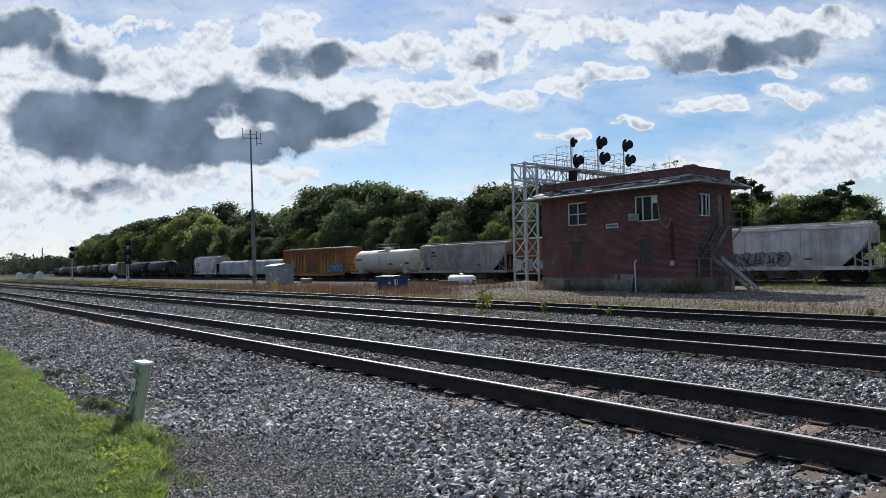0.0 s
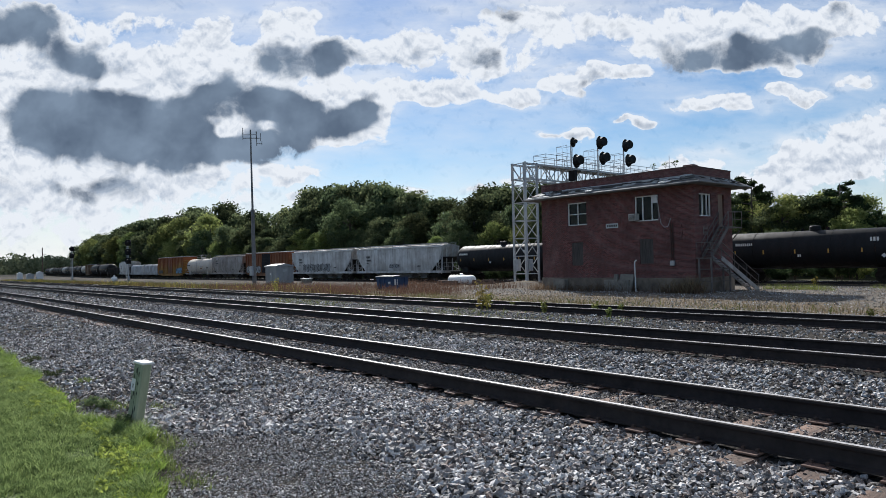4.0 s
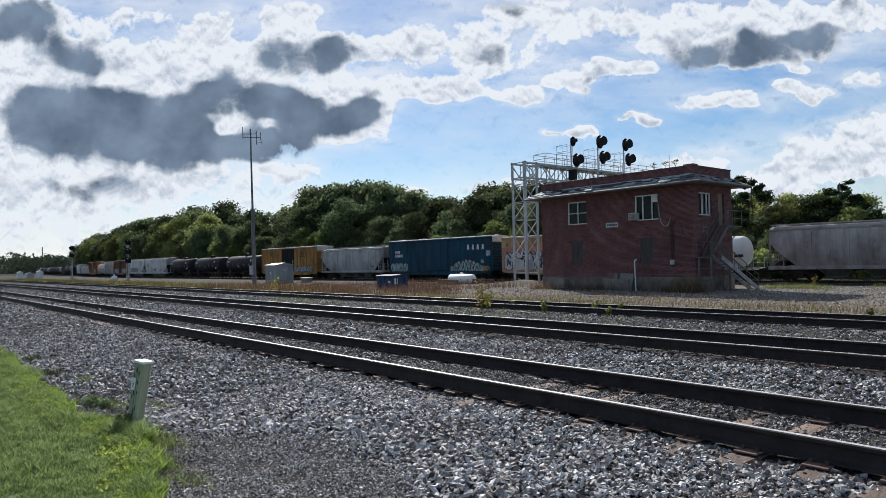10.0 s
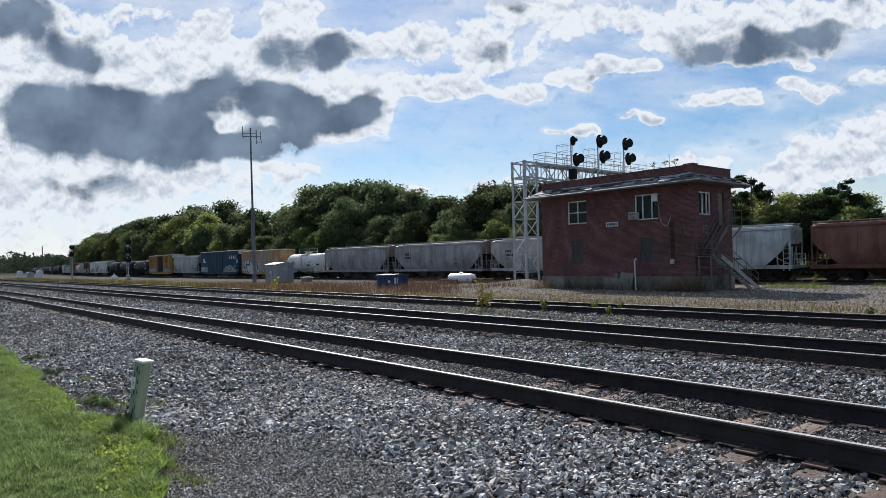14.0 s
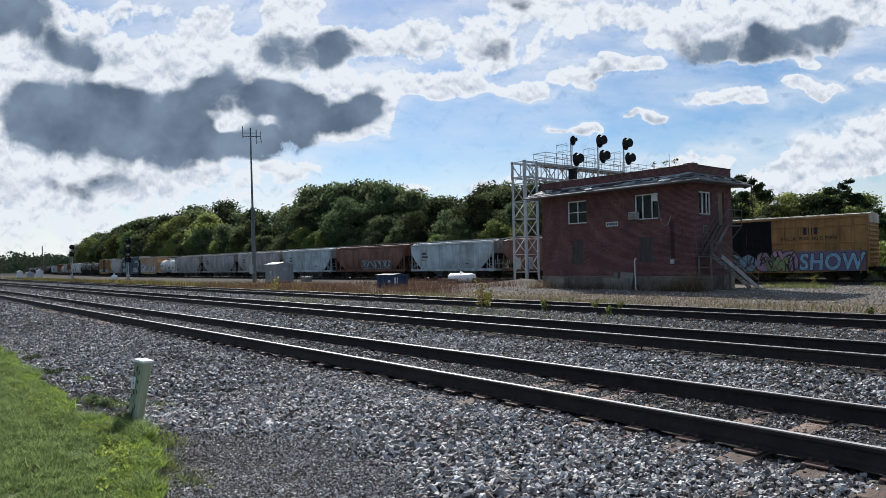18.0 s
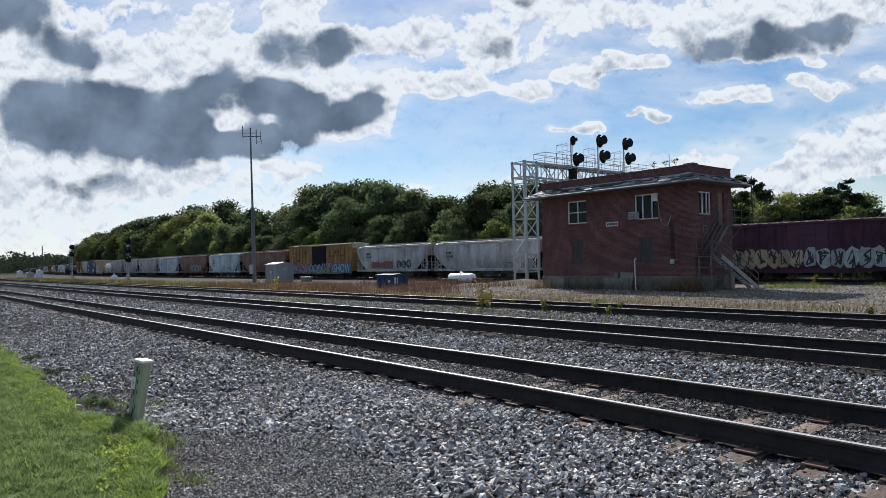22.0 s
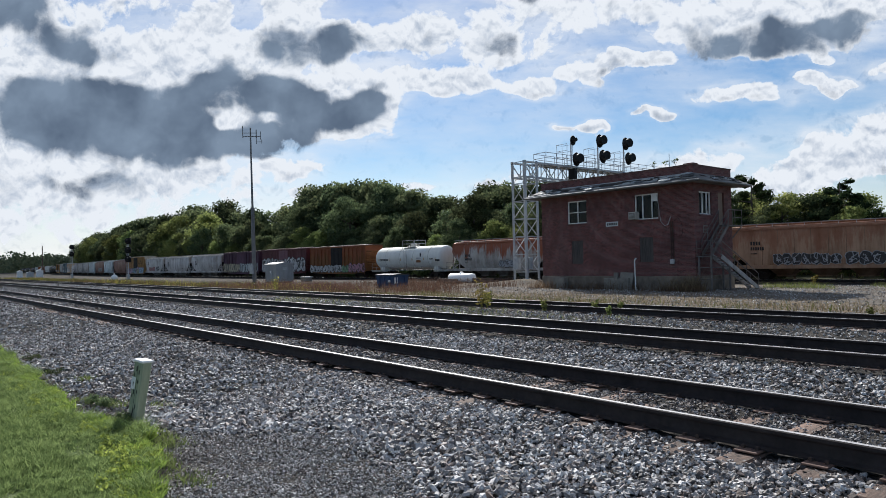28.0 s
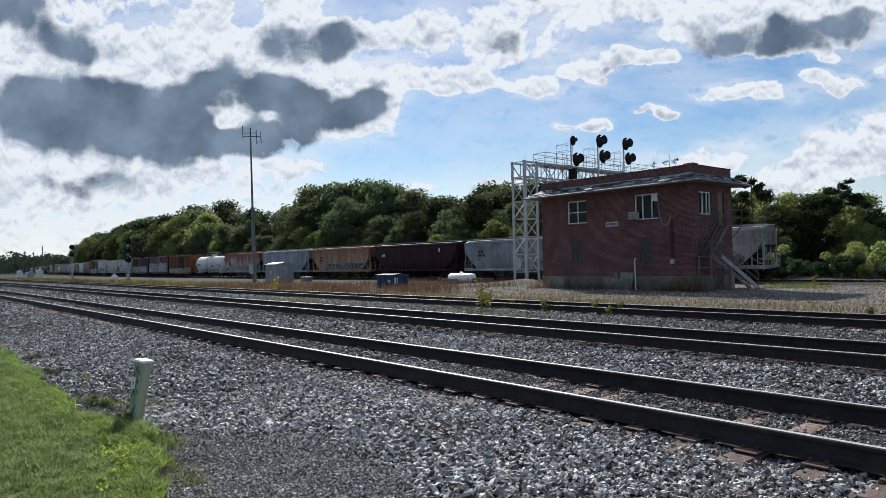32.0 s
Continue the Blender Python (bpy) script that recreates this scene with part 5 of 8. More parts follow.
        plant(rng.choice(coarse), q * y, y, height(q * y, y) * rng.uniform(1.02, 1.08), 10, "tall dark green leafy tree above the others", "trees behind the tracks")
    pine = tree_parts(90, 10.0, "pine")
    for x, y, h in ((-27.0, 78, 10.0), (-37.2, 79, 11.8)):
        t = thing("pine_tree", "dark green pine standing above the other trees", "tree", Matrix.LocRotScale((x, y, -0.8), Euler((0, 0, x)), Vector((1, 1, 1)) * (h / 10)))
        part("trunk", pine[0], None, t)
        part("crown", pine[1], None, t)
    # the far wood at the end of the line
    r2 = np.random.default_rng(8)
    n = 260
    fx = r2.uniform(-1250, -850, n)
    cx = np.stack([fx, -fx * r2.uniform(0.09, 0.23, n), r2.uniform(2, 17, n)], -1)
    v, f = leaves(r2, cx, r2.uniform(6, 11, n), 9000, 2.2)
    tagged(new("far_wood", raw_mesh("far_wood", v, f, LEAF_HAZED)), "hazy green wood far down the line", "woods", kind="stuff")


tree_line()


def blades(rng, places, heights, width, lean=0.35, parts=1):
    """Grass blades, each a bent strip of two pieces."""
    n = len(places)
    a = rng.uniform(0, 6.283, n)
    side = np.stack([np.cos(a), np.sin(a), np.zeros(n)], -1) * (width * rng.uniform(0.6, 1.3, n))[:, None]
    b = rng.uniform(0, 6.283, n)
    fall = np.stack([np.cos(b), np.sin(b), np.zeros(n)], -1) * (heights * lean * rng.uniform(0.2, 1.3, n))[:, None]
    upv = np.zeros((n, 3))
    upv[:, 2] = heights
    mid = places + upv * 0.6 + fall * 0.4
    tip = places + upv + fall
    v = np.stack([places - side, places + side, mid + side * 0.7, mid - side * 0.7, tip], 1).reshape(-1, 3)
    i = np.arange(n)[:, None] * 5
    f = np.concatenate([i + np.array([[0, 1, 2]]), i + np.array([[0, 2, 3]]), i + np.array([[3, 2, 4]])])
    return v, f


def soil():
    m, n, b = material("lawn_soil")
    v = n.coords("Object")
    n.put(b.inputs["Base Color"], n.mix(n.ramp(n.noise(v, 9, 5, 0.7), 0.35, 0.65), (0.05, 0.075, 0.018), (0.10, 0.14, 0.03)))
    b.inputs["Roughness"].default_value = 0.95
    return m


def lawn():
    xs = np.linspace(-60, -2.0, 190)
    ys = [-14, -6, -2, 0.0, 0.6, 1.2]
    v, f = [], []
    for x in xs:
        e = float(lawn_edge(x))
        for y in ys:
            v.append((x, min(y, e - 0.15), -0.262))
        v.append((x, e - 0.05, -0.27))
        v.append((x, e + 0.02, -0.36))
    c = len(ys) + 2
    for i in range(len(xs) - 1):
        for j in range(c - 1):
            f.append((i * c + j, (i + 1) * c + j, (i + 1) * c + j + 1, i * c + j + 1))
    me = raw_mesh("lawn", np.array(v), np.array(f), soil())
    tagged(new("lawn", me), "mown green lawn beside the gravel", "lawn", kind="structure")
    rng = np.random.default_rng(21)
    out = []
    n = 150000
    x = -4.0 - 24 * rng.random(n) ** 1.8
    e = lawn_edge(x)
    lo = np.maximum(-x * 0.10, 0.2)
    y = lo + (e - lo) * rng.random(n) ** 0.85
    ok = (y < e - 0.02) & in_view(x, y, 0.02)
    x, y, e = x[ok], y[ok], e[ok]
    edge = np.exp(-(e - y) / 0.12)
    clump = np.array([noise.noise((a * 1.7, b_ * 1.7, 0)) + 0.8 * noise.noise((a * 6.0, b_ * 6.0, 3)) for a, b_ in zip(x, y)])
    h = rng.uniform(0.022, 0.062, len(x)) * (1 + 0.7 * edge) * np.clip(1 + 1.3 * clump, 0.25, 3)
    v, f = blades(rng, np.stack([x, y, np.full(len(x), -0.265)], -1), h, 0.0045, 1.1)
    tagged(new("lawn_grass", raw_mesh("lawn_grass", v, f, GRASS)), "short bright green grass blades", "grass", kind="stuff")
    n = 34000
    x, y = rng.uniform(-40, -2.2, n), rng.uniform(-9, 2.5, n)
    ok = (y < lawn_edge(x) - 0.1) & ~in_view(x, y, 0.02)
    v, f = blades(rng, np.stack([x[ok], y[ok], np.full(ok.sum(), -0.265)], -1), rng.uniform(0.03, 0.08, ok.sum()), 0.008, 1.1)
    tagged(new("lawn_grass", raw_mesh("lawn_grass", v, f, GRASS)), "short green grass blades farther over the lawn", "grass", kind="stuff")
    # broad clover-like leaves along the edge
    n = 420
    cx = -4.2 - 9 * rng.random(n) ** 1.4
    c = np.stack([cx, lawn_edge(cx) - 0.02 - 0.4 * rng.random(n) ** 2, np.full(n, -0.235)], -1)
    v, f = leaves(rng, c, np.full(n, 0.06), 9000, 0.017, 0.6)
    tagged(new("clover", raw_mesh("clover", v, f, CLOVER)), "bright yellow-green clover along the lawn's edge", "clover", kind="stuff")
    # long blades that lean out over the stones
    n = 9000
    cx = -4.2 - 14 * rng.random(n) ** 1.5
    tuft = np.array([noise.noise((a * 3.1, 0.0, 7.0)) for a in cx])
    ok = rng.random(n) < np.clip(0.5 + 1.4 * tuft, 0.05, 1)
    cx = cx[ok]
    pts = np.stack([cx, lawn_edge(cx) - 0.22 * rng.random(len(cx)) ** 1.6 + 0.03, np.full(len(cx), -0.275)], -1)
    v, f = blades(rng, pts, rng.uniform(0.05, 0.13, len(cx)), 0.0045, 1.2)
    tagged(new("edge_grass", raw_mesh("edge_grass", v, f, CLOVER)), "long bright grass hanging over the lawn's edge", "grass", kind="stuff")
    for i, (cx, cy, r) in enumerate(((-9.75, 2.16, 0.11), (-9.45, 2.24, 0.08), (-13.0, 2.3, 0.14), (-15.5, 2.35, 0.16), (-8.3, 2.16, 0.06))):
        c = np.stack([rng.normal(cx, r, 12), rng.normal(cy, r * 0.5, 12), rng.uniform(-0.29, -0.22, 12)], -1)
        v, f = leaves(rng, c, np.full(12, 0.05), 420, 0.016, 0.8)
        tagged(new("low_weed", raw_mesh("low_weed", v, f, LEAF)), "low dark green weed at the lawn's edge", "weed")
    # stray tufts in the gravel
    pts = []
    for cx, cy, k in ((-9.4, 2.35, 160), (-8.9, 2.75, 90), (-9.9, 2.2, 200), (-7.6, 2.25, 120), (-6.9, 2.2, 200), (-12, 2.5, 120), (-5.6, 1.95, 160), (-8.2, 2.1, 120)):
        pts.append(np.stack([rng.normal(cx, 0.14, k), rng.normal(cy, 0.09, k), np.full(k, -0.31)], -1))
    for i in range(70):
        cx = -4.6 - 16 * rng.random() ** 1.5
        k = int(rng.uniform(30, 110))
        pts.append(np.stack([rng.normal(cx, 0.10, k), rng.normal(lawn_edge(cx) + rng.uniform(-0.05, 0.12), 0.05, k), np.full(k, -0.32)], -1))
    pts = np.concatenate(pts)
    v, f = blades(rng, pts, rng.uniform(0.02, 0.065, len(pts)), 0.005, 1.0)
    tagged(new("grass_tufts", raw_mesh("grass_tufts", v, f, GRASS)), "small green tufts in the gravel", "grass", kind="stuff")


lawn()


def weeds():
    rng = np.random.default_rng(31)

    def scatter(name, label, mat, n, xr, yr, hr, width, lean=0.35, keep=None, patch=0.6):
        x, y = rng.uniform(*xr, n), rng.uniform(*yr, n)
        d = np.array([noise.noise((a * 0.22, b_ * 0.45, hr[1])) for a, b_ in zip(x, y)])
        ok = rng.random(n) < np.clip(0.55 + d * 1.6 * patch, 0, 1)
        if keep is not None:
            ok &= keep(x, y)
        x, y, d = x[ok], y[ok], d[ok]
        h = rng.uniform(*hr, len(x)) * (1 + 0.5 * d)
        v, f = blades(rng, np.stack([x, y, level(y) - 0.03], -1), h, width, lean)
        tagged(new(name, raw_mesh(name, v, f, mat)), label, "weeds", kind="stuff")
    off = lambda x, y: ~near_rail(y, (16.42, 17.92), 0.12)
    scatter("dry_weeds", "tall dry brown weeds along the siding", DRY, 15000, (-62, -34), (19.6, 31.0), (0.25, 0.85), 0.010, 0.5, None, 1.2)
    scatter("dry_weeds", "low dry grass in front of the cabin", DRY_PALE, 17000, (-50, -4), (19.2, 31.5), (0.10, 0.36), 0.008, 0.7, None, 1.2)
    scatter("dry_weeds", "dry brown weeds along the siding", DRY, 6000, (-110, -62), (19.5, 29.0), (0.15, 0.6), 0.017, 0.6, None, 2.4)
    scatter("green_weeds", "green weeds among the dry grass", WEED, 7000, (-62, -8), (19.2, 28.0), (0.12, 0.42), 0.011, 0.6)
    scatter("green_weeds", "low green weeds between the tracks", WEED, 2600, (-34, -10), (12.6, 15.8), (0.04, 0.20), 0.009, 0.8)
    scatter("yellow_weeds", "yellow flowering weeds far down the line", GOLD, 4500, (-190, -66), (19.5, 27.0), (0.15, 0.7), 0.024, 0.7, None, 2.8)
    scatter("yellow_weeds", "yellow-green weeds far down the line", WEED, 8000, (-200, -60), (19.5, 31.0), (0.1, 0.6), 0.024, 0.7, None, 2.2)
    scatter("dry_weeds", "dry grass at the cabin's foot", DRY, 4200, (-35, -21), (37.4, 39.1), (0.15, 0.8), 0.01, 0.6)
    scatter("dry_weeds", "tall dry stalks at the cabin's corner", DRY_PALE, 1300, (-23.6, -21.3), (37.6, 39.2), (0.5, 1.5), 0.016, 0.8)
    scatter("green_weeds", "sunlit green weeds beside the stair", WEED, 1500, (-20.5, -16.0), (44.5, 49.5), (0.10, 0.42), 0.012, 0.8, None, 1.6)
    scatter("green_weeds", "weeds at the edge of the far tracks", WEED, 3500, (-16, 6), (46.0, 51.5), (0.1, 0.35), 0.014, 0.6)
    scatter("dry_weeds", "dry weeds round the container and tank", DRY, 6000, (-60, -38), (31, 44), (0.2, 0.75), 0.014, 0.5)
    scatter("green_weeds", "low yellow-green weeds in the siding", WEED, 1500, (-22, -11), (16.55, 17.8), (0.05, 0.24), 0.009, 0.9, None, 1.8)
    scatter("dry_weeds", "dry brown weeds at the cabin's foot", DRY, 1500, (-35.2, -20.5), (37.3, 39.0), (0.2, 0.75), 0.012, 0.5, None, 2.2)
    scatter("green_weeds", "rank green weeds far down the line", WEED, 7000, (-190, -60), (19.5, 31.0), (0.15, 0.6), 0.02, 0.7, None, 1.2)
    scatter("yellow_weeds", "yellow flowering weeds along the siding", GOLD, 2600, (-90, -36), (19.6, 27.0), (0.2, 0.8), 0.016, 0.6, None, 2.6)
    # single leafy weeds that stand out
    for x, y, h in ((-16.95, 16.0, 1.0), (-16.8, 16.1, 0.6), (-17.9, 17.3, 0.55), (-14.2, 16.1, 0.35), (-11.6, 15.9, 0.3), (-16.2, 16.75, 0.3), (-15.0, 16.95, 0.36), (-12.7, 16.7, 0.4), (-12.2, 17.3, 0.3), (-6.2, 19.6, 0.3), (-40.0, 19.6, 1.0), (-18.6, 48.5, 0.8)):
        t = thing("leafy_weed", "tall leafy yellow-green weed by the rails", "weed", pose(x, y, float(level(y)) - 0.02, 0, 0, x * 50))
        cs, rs = [], []
        for i in range(4):
            a = i * 1.7
            tip = (math.cos(a) * h * 0.18, math.sin(a) * h * 0.18, h * (0.75 + 0.08 * i))
            part("stem", Shape().rod((0, 0, 0), tip, 0.010, 5, 0.005), WEED, t)
            for k in (0.35, 0.6, 0.8, 1.0):
                cs.append([c * k for c in tip])
                rs.append(h * 0.13)
        v, f = leaves(rng, np.array(cs), np.array(rs), 110, 0.035 + 0.02 * h)
        part("leaves", raw_mesh("leaves", v, f, GOLD if h > 0.55 else WEED), None, t)
    # sprigs on the parapet
    for x in (-24.9, -24.0, -23.3):
        t = thing("roof_sprig", "thin green sprig growing on the parapet", "weed", pose(x, 39.4, 7.27))
        s = Shape().rod((0, 0, 0), (0.06, 0, 0.4), 0.012, 5, 0.006)
        s.rod((0, 0, 0.1), (-0.18, 0, 0.35), 0.01, 5, 0.005)
        part("stem", s, BARK, t)
        v, f = leaves(rng, np.array([(0.06, 0, 0.42), (-0.18, 0, 0.36), (0, 0, 0.25)]), np.array([0.13, 0.1, 0.08]), 40, 0.06)
        part("leaves", raw_mesh("leaves", v, f, LEAF), None, t)


weeds()

# ---- the freight train ----
TRAIN_Z = -0.63
MESHES = {}
REFLECT = simple("reflective_tape", (0.42, 0.22, 0.04), (0.55, 0.32, 0.06), 9, 0.5)
BROWN_PATCH = simple("brown_stencil_panel", (0.16, 0.07, 0.03), (0.24, 0.11, 0.05), 9, 0.7)
PALE_PATCH = simple("grey_stencil_panel", (0.28, 0.28, 0.29), (0.4, 0.4, 0.41), 9, 0.7)


def kept(key, make):
    if key not in MESHES:
        MESHES[key] = make()
    return MESHES[key]


def wheel_mesh():
    return Shape().lathe([(-0.07, 0.2), (-0.065, 0.42), (-0.035, 0.44), (-0.03, 0.485), (0.0, 0.485), (0.015, 0.455), (0.07, 0.455), (0.07, 0.40), (0.03, 0.38), (0.03, 0.16), (0.09, 0.14), (0.09, 0.02)], (0, 0, 0), "y", 22).mesh("wheel", UNDER)


def frame_mesh():
    s = Shape()
    o = [(-1.25, 0.36), (-1.25, 0.58), (-0.95, 0.64), (-0.55, 0.80), (0.55, 0.80), (0.95, 0.64), (1.25, 0.58), (1.25, 0.36), (1.0, 0.36), (0.62, 0.56), (0.36, 0.56), (0.36, 0.24), (-0.36, 0.24), (-0.36, 0.56), (-0.62, 0.56), (-1.0, 0.36)]
    s.prism(o, -0.08, 0.08, "y")
    for x in (-0.2, 0, 0.2):
        s.rod((x, -0.02, 0.30), (x, -0.02, 0.55), 0.07, 8)
    for x in (-0.9, 0.9):
        s.rod((x, -0.16, 0.46), (x, 0.16, 0.46), 0.13, 10)
    return s.mesh("side_frame", UNDER)


def truck(car, x):
    """A four-wheeled truck with its parts."""
    t = part("truck", kept("bolster", lambda: Shape().box(-0.25, 0.25, -1.0, 1.0, 0.42, 0.85, 0.03).mesh("truck", UNDER)), None, car, m=pose(x, 0, 0))
    for dy in (-1.02, 1.02):
        part("side_frame", kept("side_frame", frame_mesh), None, t, m=pose(0, dy, 0))
    for dx in (-0.9, 0.9):
        for dy, turn in ((-0.75, 180), (0.75, 0)):
            part("wheel", kept("wheel", wheel_mesh), None, t, m=pose(dx, dy, 0.455, 0, 0, turn))
        part("axle", kept("axle", lambda: Shape().rod((0, -0.95, 0.455), (0, 0.95, 0.455), 0.09, 8).mesh("axle", UNDER)), None, t, m=pose(dx, 0, 0))
    return t


def couplings(car, L):
    for sgn in (-1, 1):
        s = Shape()
        s.box(L / 2 - 0.9, L / 2 - 0.35, -0.16, 0.16, 0.70, 0.98, 0.02)
        s.box(L / 2 - 0.36, L / 2 + 0.02, -0.20, 0.14, 0.66, 1.02, 0.05)
        part("coupler", kept(("coupler", L), lambda: s.mesh("coupler", UNDER)), None, car, m=pose(0, 0, 0, 0, 0, 0 if sgn > 0 else 180))
    part("air_hose", kept(("hose", L), lambda: Shape().rod((L / 2 - 0.5, 0.35, 0.85), (L / 2 - 0.1, 0.4, 0.4), 0.03).mesh("air_hose", BLACK)), None, car)


def ladder_shape(x, y, z0, z1, wide=0.45, along="x"):
    s = Shape()
    dx, dy = (wide / 2, 0) if along == "x" else (0, wide / 2)
    for q in (-1, 1):
        s.bar((x + q * dx, y + q * dy, z0), (x + q * dx, y + q * dy, z1), 0.05)
    n = int((z1 - z0) / 0.38)
    for i in range(n):
        z = z0 + (i + 0.5) * (z1 - z0) / n
        s.rod((x - dx, y - dy, z), (x + dx, y + dy, z), 0.02, 5)
    return s


def letter_bars(car, marks, y, side=-1):
    """Unreadable stencilling: rows of short bars (x, z, count, height, ink)."""
    for x, z, n, h, ink in marks:
        for i in range(n):
            bar = kept(("letter_bar", ink.name), lambda: Shape().box(0, 0.46, -0.004, 0.01, 0, 1).mesh("letter_bar", ink))
            part("letter_bar", bar, None, car, m=pose(x * 0.94 + i * h * 0.72, y, z) @ Matrix.Diagonal((h, 1, h, 1)))


def stroke(s, a, b, w, y, proud):
    """One pointed stroke of spray paint from a to b."""
    ax, az = a
    bx, bz = b
    l = max(1e-3, math.hypot(bx - ax, bz - az))
    ux, uz = (bx - ax) / l, (bz - az) / l
    px, pz = -uz * w / 2, ux * w / 2
    e = w * 0.42
    ring = [(ax - ux * e * 0.4 + px, az - uz * e * 0.4 + pz), (ax - ux * e, az - uz * e), (ax - px * 1.1, az - pz * 1.1), (bx - px * 0.8, bz - pz * 0.8),
            (bx + ux * e * 1.2, bz + uz * e * 1.2), (bx + px * 1.15, bz + pz * 1.15)]
    s.loft([[(p, y + 0.02, q) for p, q in ring], [(p, y - proud, q) for p, q in ring]])


def scrawl(car, x0, x1, z0, z1, y, fill, line, seed, wide=0.8, arch=0.0):
    """Bulging letter-like shapes of spray paint, unreadable, each with a dark rim and dark inner strokes, a few millimetres proud of the wagon's side."""
    rng = random.Random(seed)
    h = z1 - z0
    n = max(2, round((x1 - x0) / (h * wide)))
    step = (x1 - x0) / n
    for i in range(n):
        cx = x0 + step * (i + 0.5)
        hh = h * (1 - arch * abs(2 * (i + 0.5) / n - 1) ** 2) * rng.uniform(0.88, 1.0)
        cz = z0 + hh / 2
        lean = rng.uniform(-0.15, 0.22)
        m_ = 14
        ring = []
        for k in range(m_):
            a = 6.2832 * (k + 0.5) / m_
            q = (abs(math.cos(a)) ** 3.2 + abs(math.sin(a)) ** 3.2) ** (-1 / 3.2) * rng.uniform(0.80, 1.10)
            v = math.sin(a) * q
            ring.append((cx + math.cos(a) * q * step * 0.53 + lean * v * hh * 0.3, cz + v * hh * 0.5))
        rim = [(cx + (p - cx) * 1.12, cz + (q - cz) * 1.09) for p, q in ring]
        d = 0.0006 * (i % 3)
        s = Shape().loft([[(p, y + 0.02, q) for p, q in rim], [(p, y - 0.006 - d, q) for p, q in rim]])
        letter = part("sprayed_letter", s, SPRAY, car, "dark rim of a sprayed letter-like shape", colour=line, smooth=0)
        tone = rng.uniform(0.78, 1.12)
        s = Shape().loft([[(p, y + 0.02, q) for p, q in ring], [(p, y - 0.010 - d, q) for p, q in ring]])
        part("spray_fill", s, SPRAY, letter, "sprayed fill of a letter-like shape", colour=tuple(q * tone for q in fill[:3]) + (1,), smooth=0)
        s = Shape()
        for j in range(3):
            at_ = (cx + rng.uniform(-0.42, 0.42) * step, cz + rng.choice((-0.46, 0.46, -0.2, 0.3)) * hh)
            for k in range(rng.choice((2, 3, 3))):
                to = (cx + rng.uniform(-0.36, 0.36) * step, cz + rng.uniform(-0.36, 0.36) * hh)
                stroke(s, at_, to, hh * rng.uniform(0.035, 0.09), y, 0.0135 + 0.0004 * j)
                at_ = to
        part("spray_line", s, SPRAY, letter, "dark sprayed inner line", colour=line, smooth=0)


def word_mesh(name, text, size, deep, swell_=0.0, gap=1.0, slant=0.0):
    """Letters of the built-in font as a mesh."""
    cu = bpy.data.curves.new(name, "FONT")
    cu.body, cu.size, cu.extrude, cu.offset, cu.space_character, cu.shear = text, size, deep, swell_, gap, slant
    ob = bpy.data.objects.new(name, cu)
    bpy.context.scene.collection.objects.link(ob)
    bpy.context.view_layer.update()
    me = bpy.data.meshes.new_from_object(ob.evaluated_get(bpy.context.evaluated_depsgraph_get()))
    bpy.data.objects.remove(ob)
    bpy.data.curves.remove(cu)
    me.materials.clear()
    return me


def plain_word(car, text, x, z, size, y, ink):
    me = word_mesh("lettering", text, size, 0.004, 0.006, 1.05)
    me.materials.append(ink)
    part("lettering", me, None, car, "faded stencilled words reading " + text, m=pose(x, y, z, 90, 0, 0) @ Matrix.Diagonal((0.85, 1, 1, 1)))


def sprayed_word(car, text, x, z, size, y, colour, line):
    """A readable sprayed word in block letters."""
    for grow, tone, proud, name in ((0.045, line, 0.014, "sprayed_word"), (0.0, colour, 0.019, "sprayed_word_fill")):
        me = word_mesh(name, text, size, 0.012, 0.055 + grow, 1.10, 0.10)
        me.materials.append(SPRAY)
        part(name, me, None, car, "sprayed block letters reading " + text, m=pose(x, y - proud + 0.012, z, 90, 0, 0) @ Matrix.Diagonal((0.80, 1, 1, 1)), colour=tone)


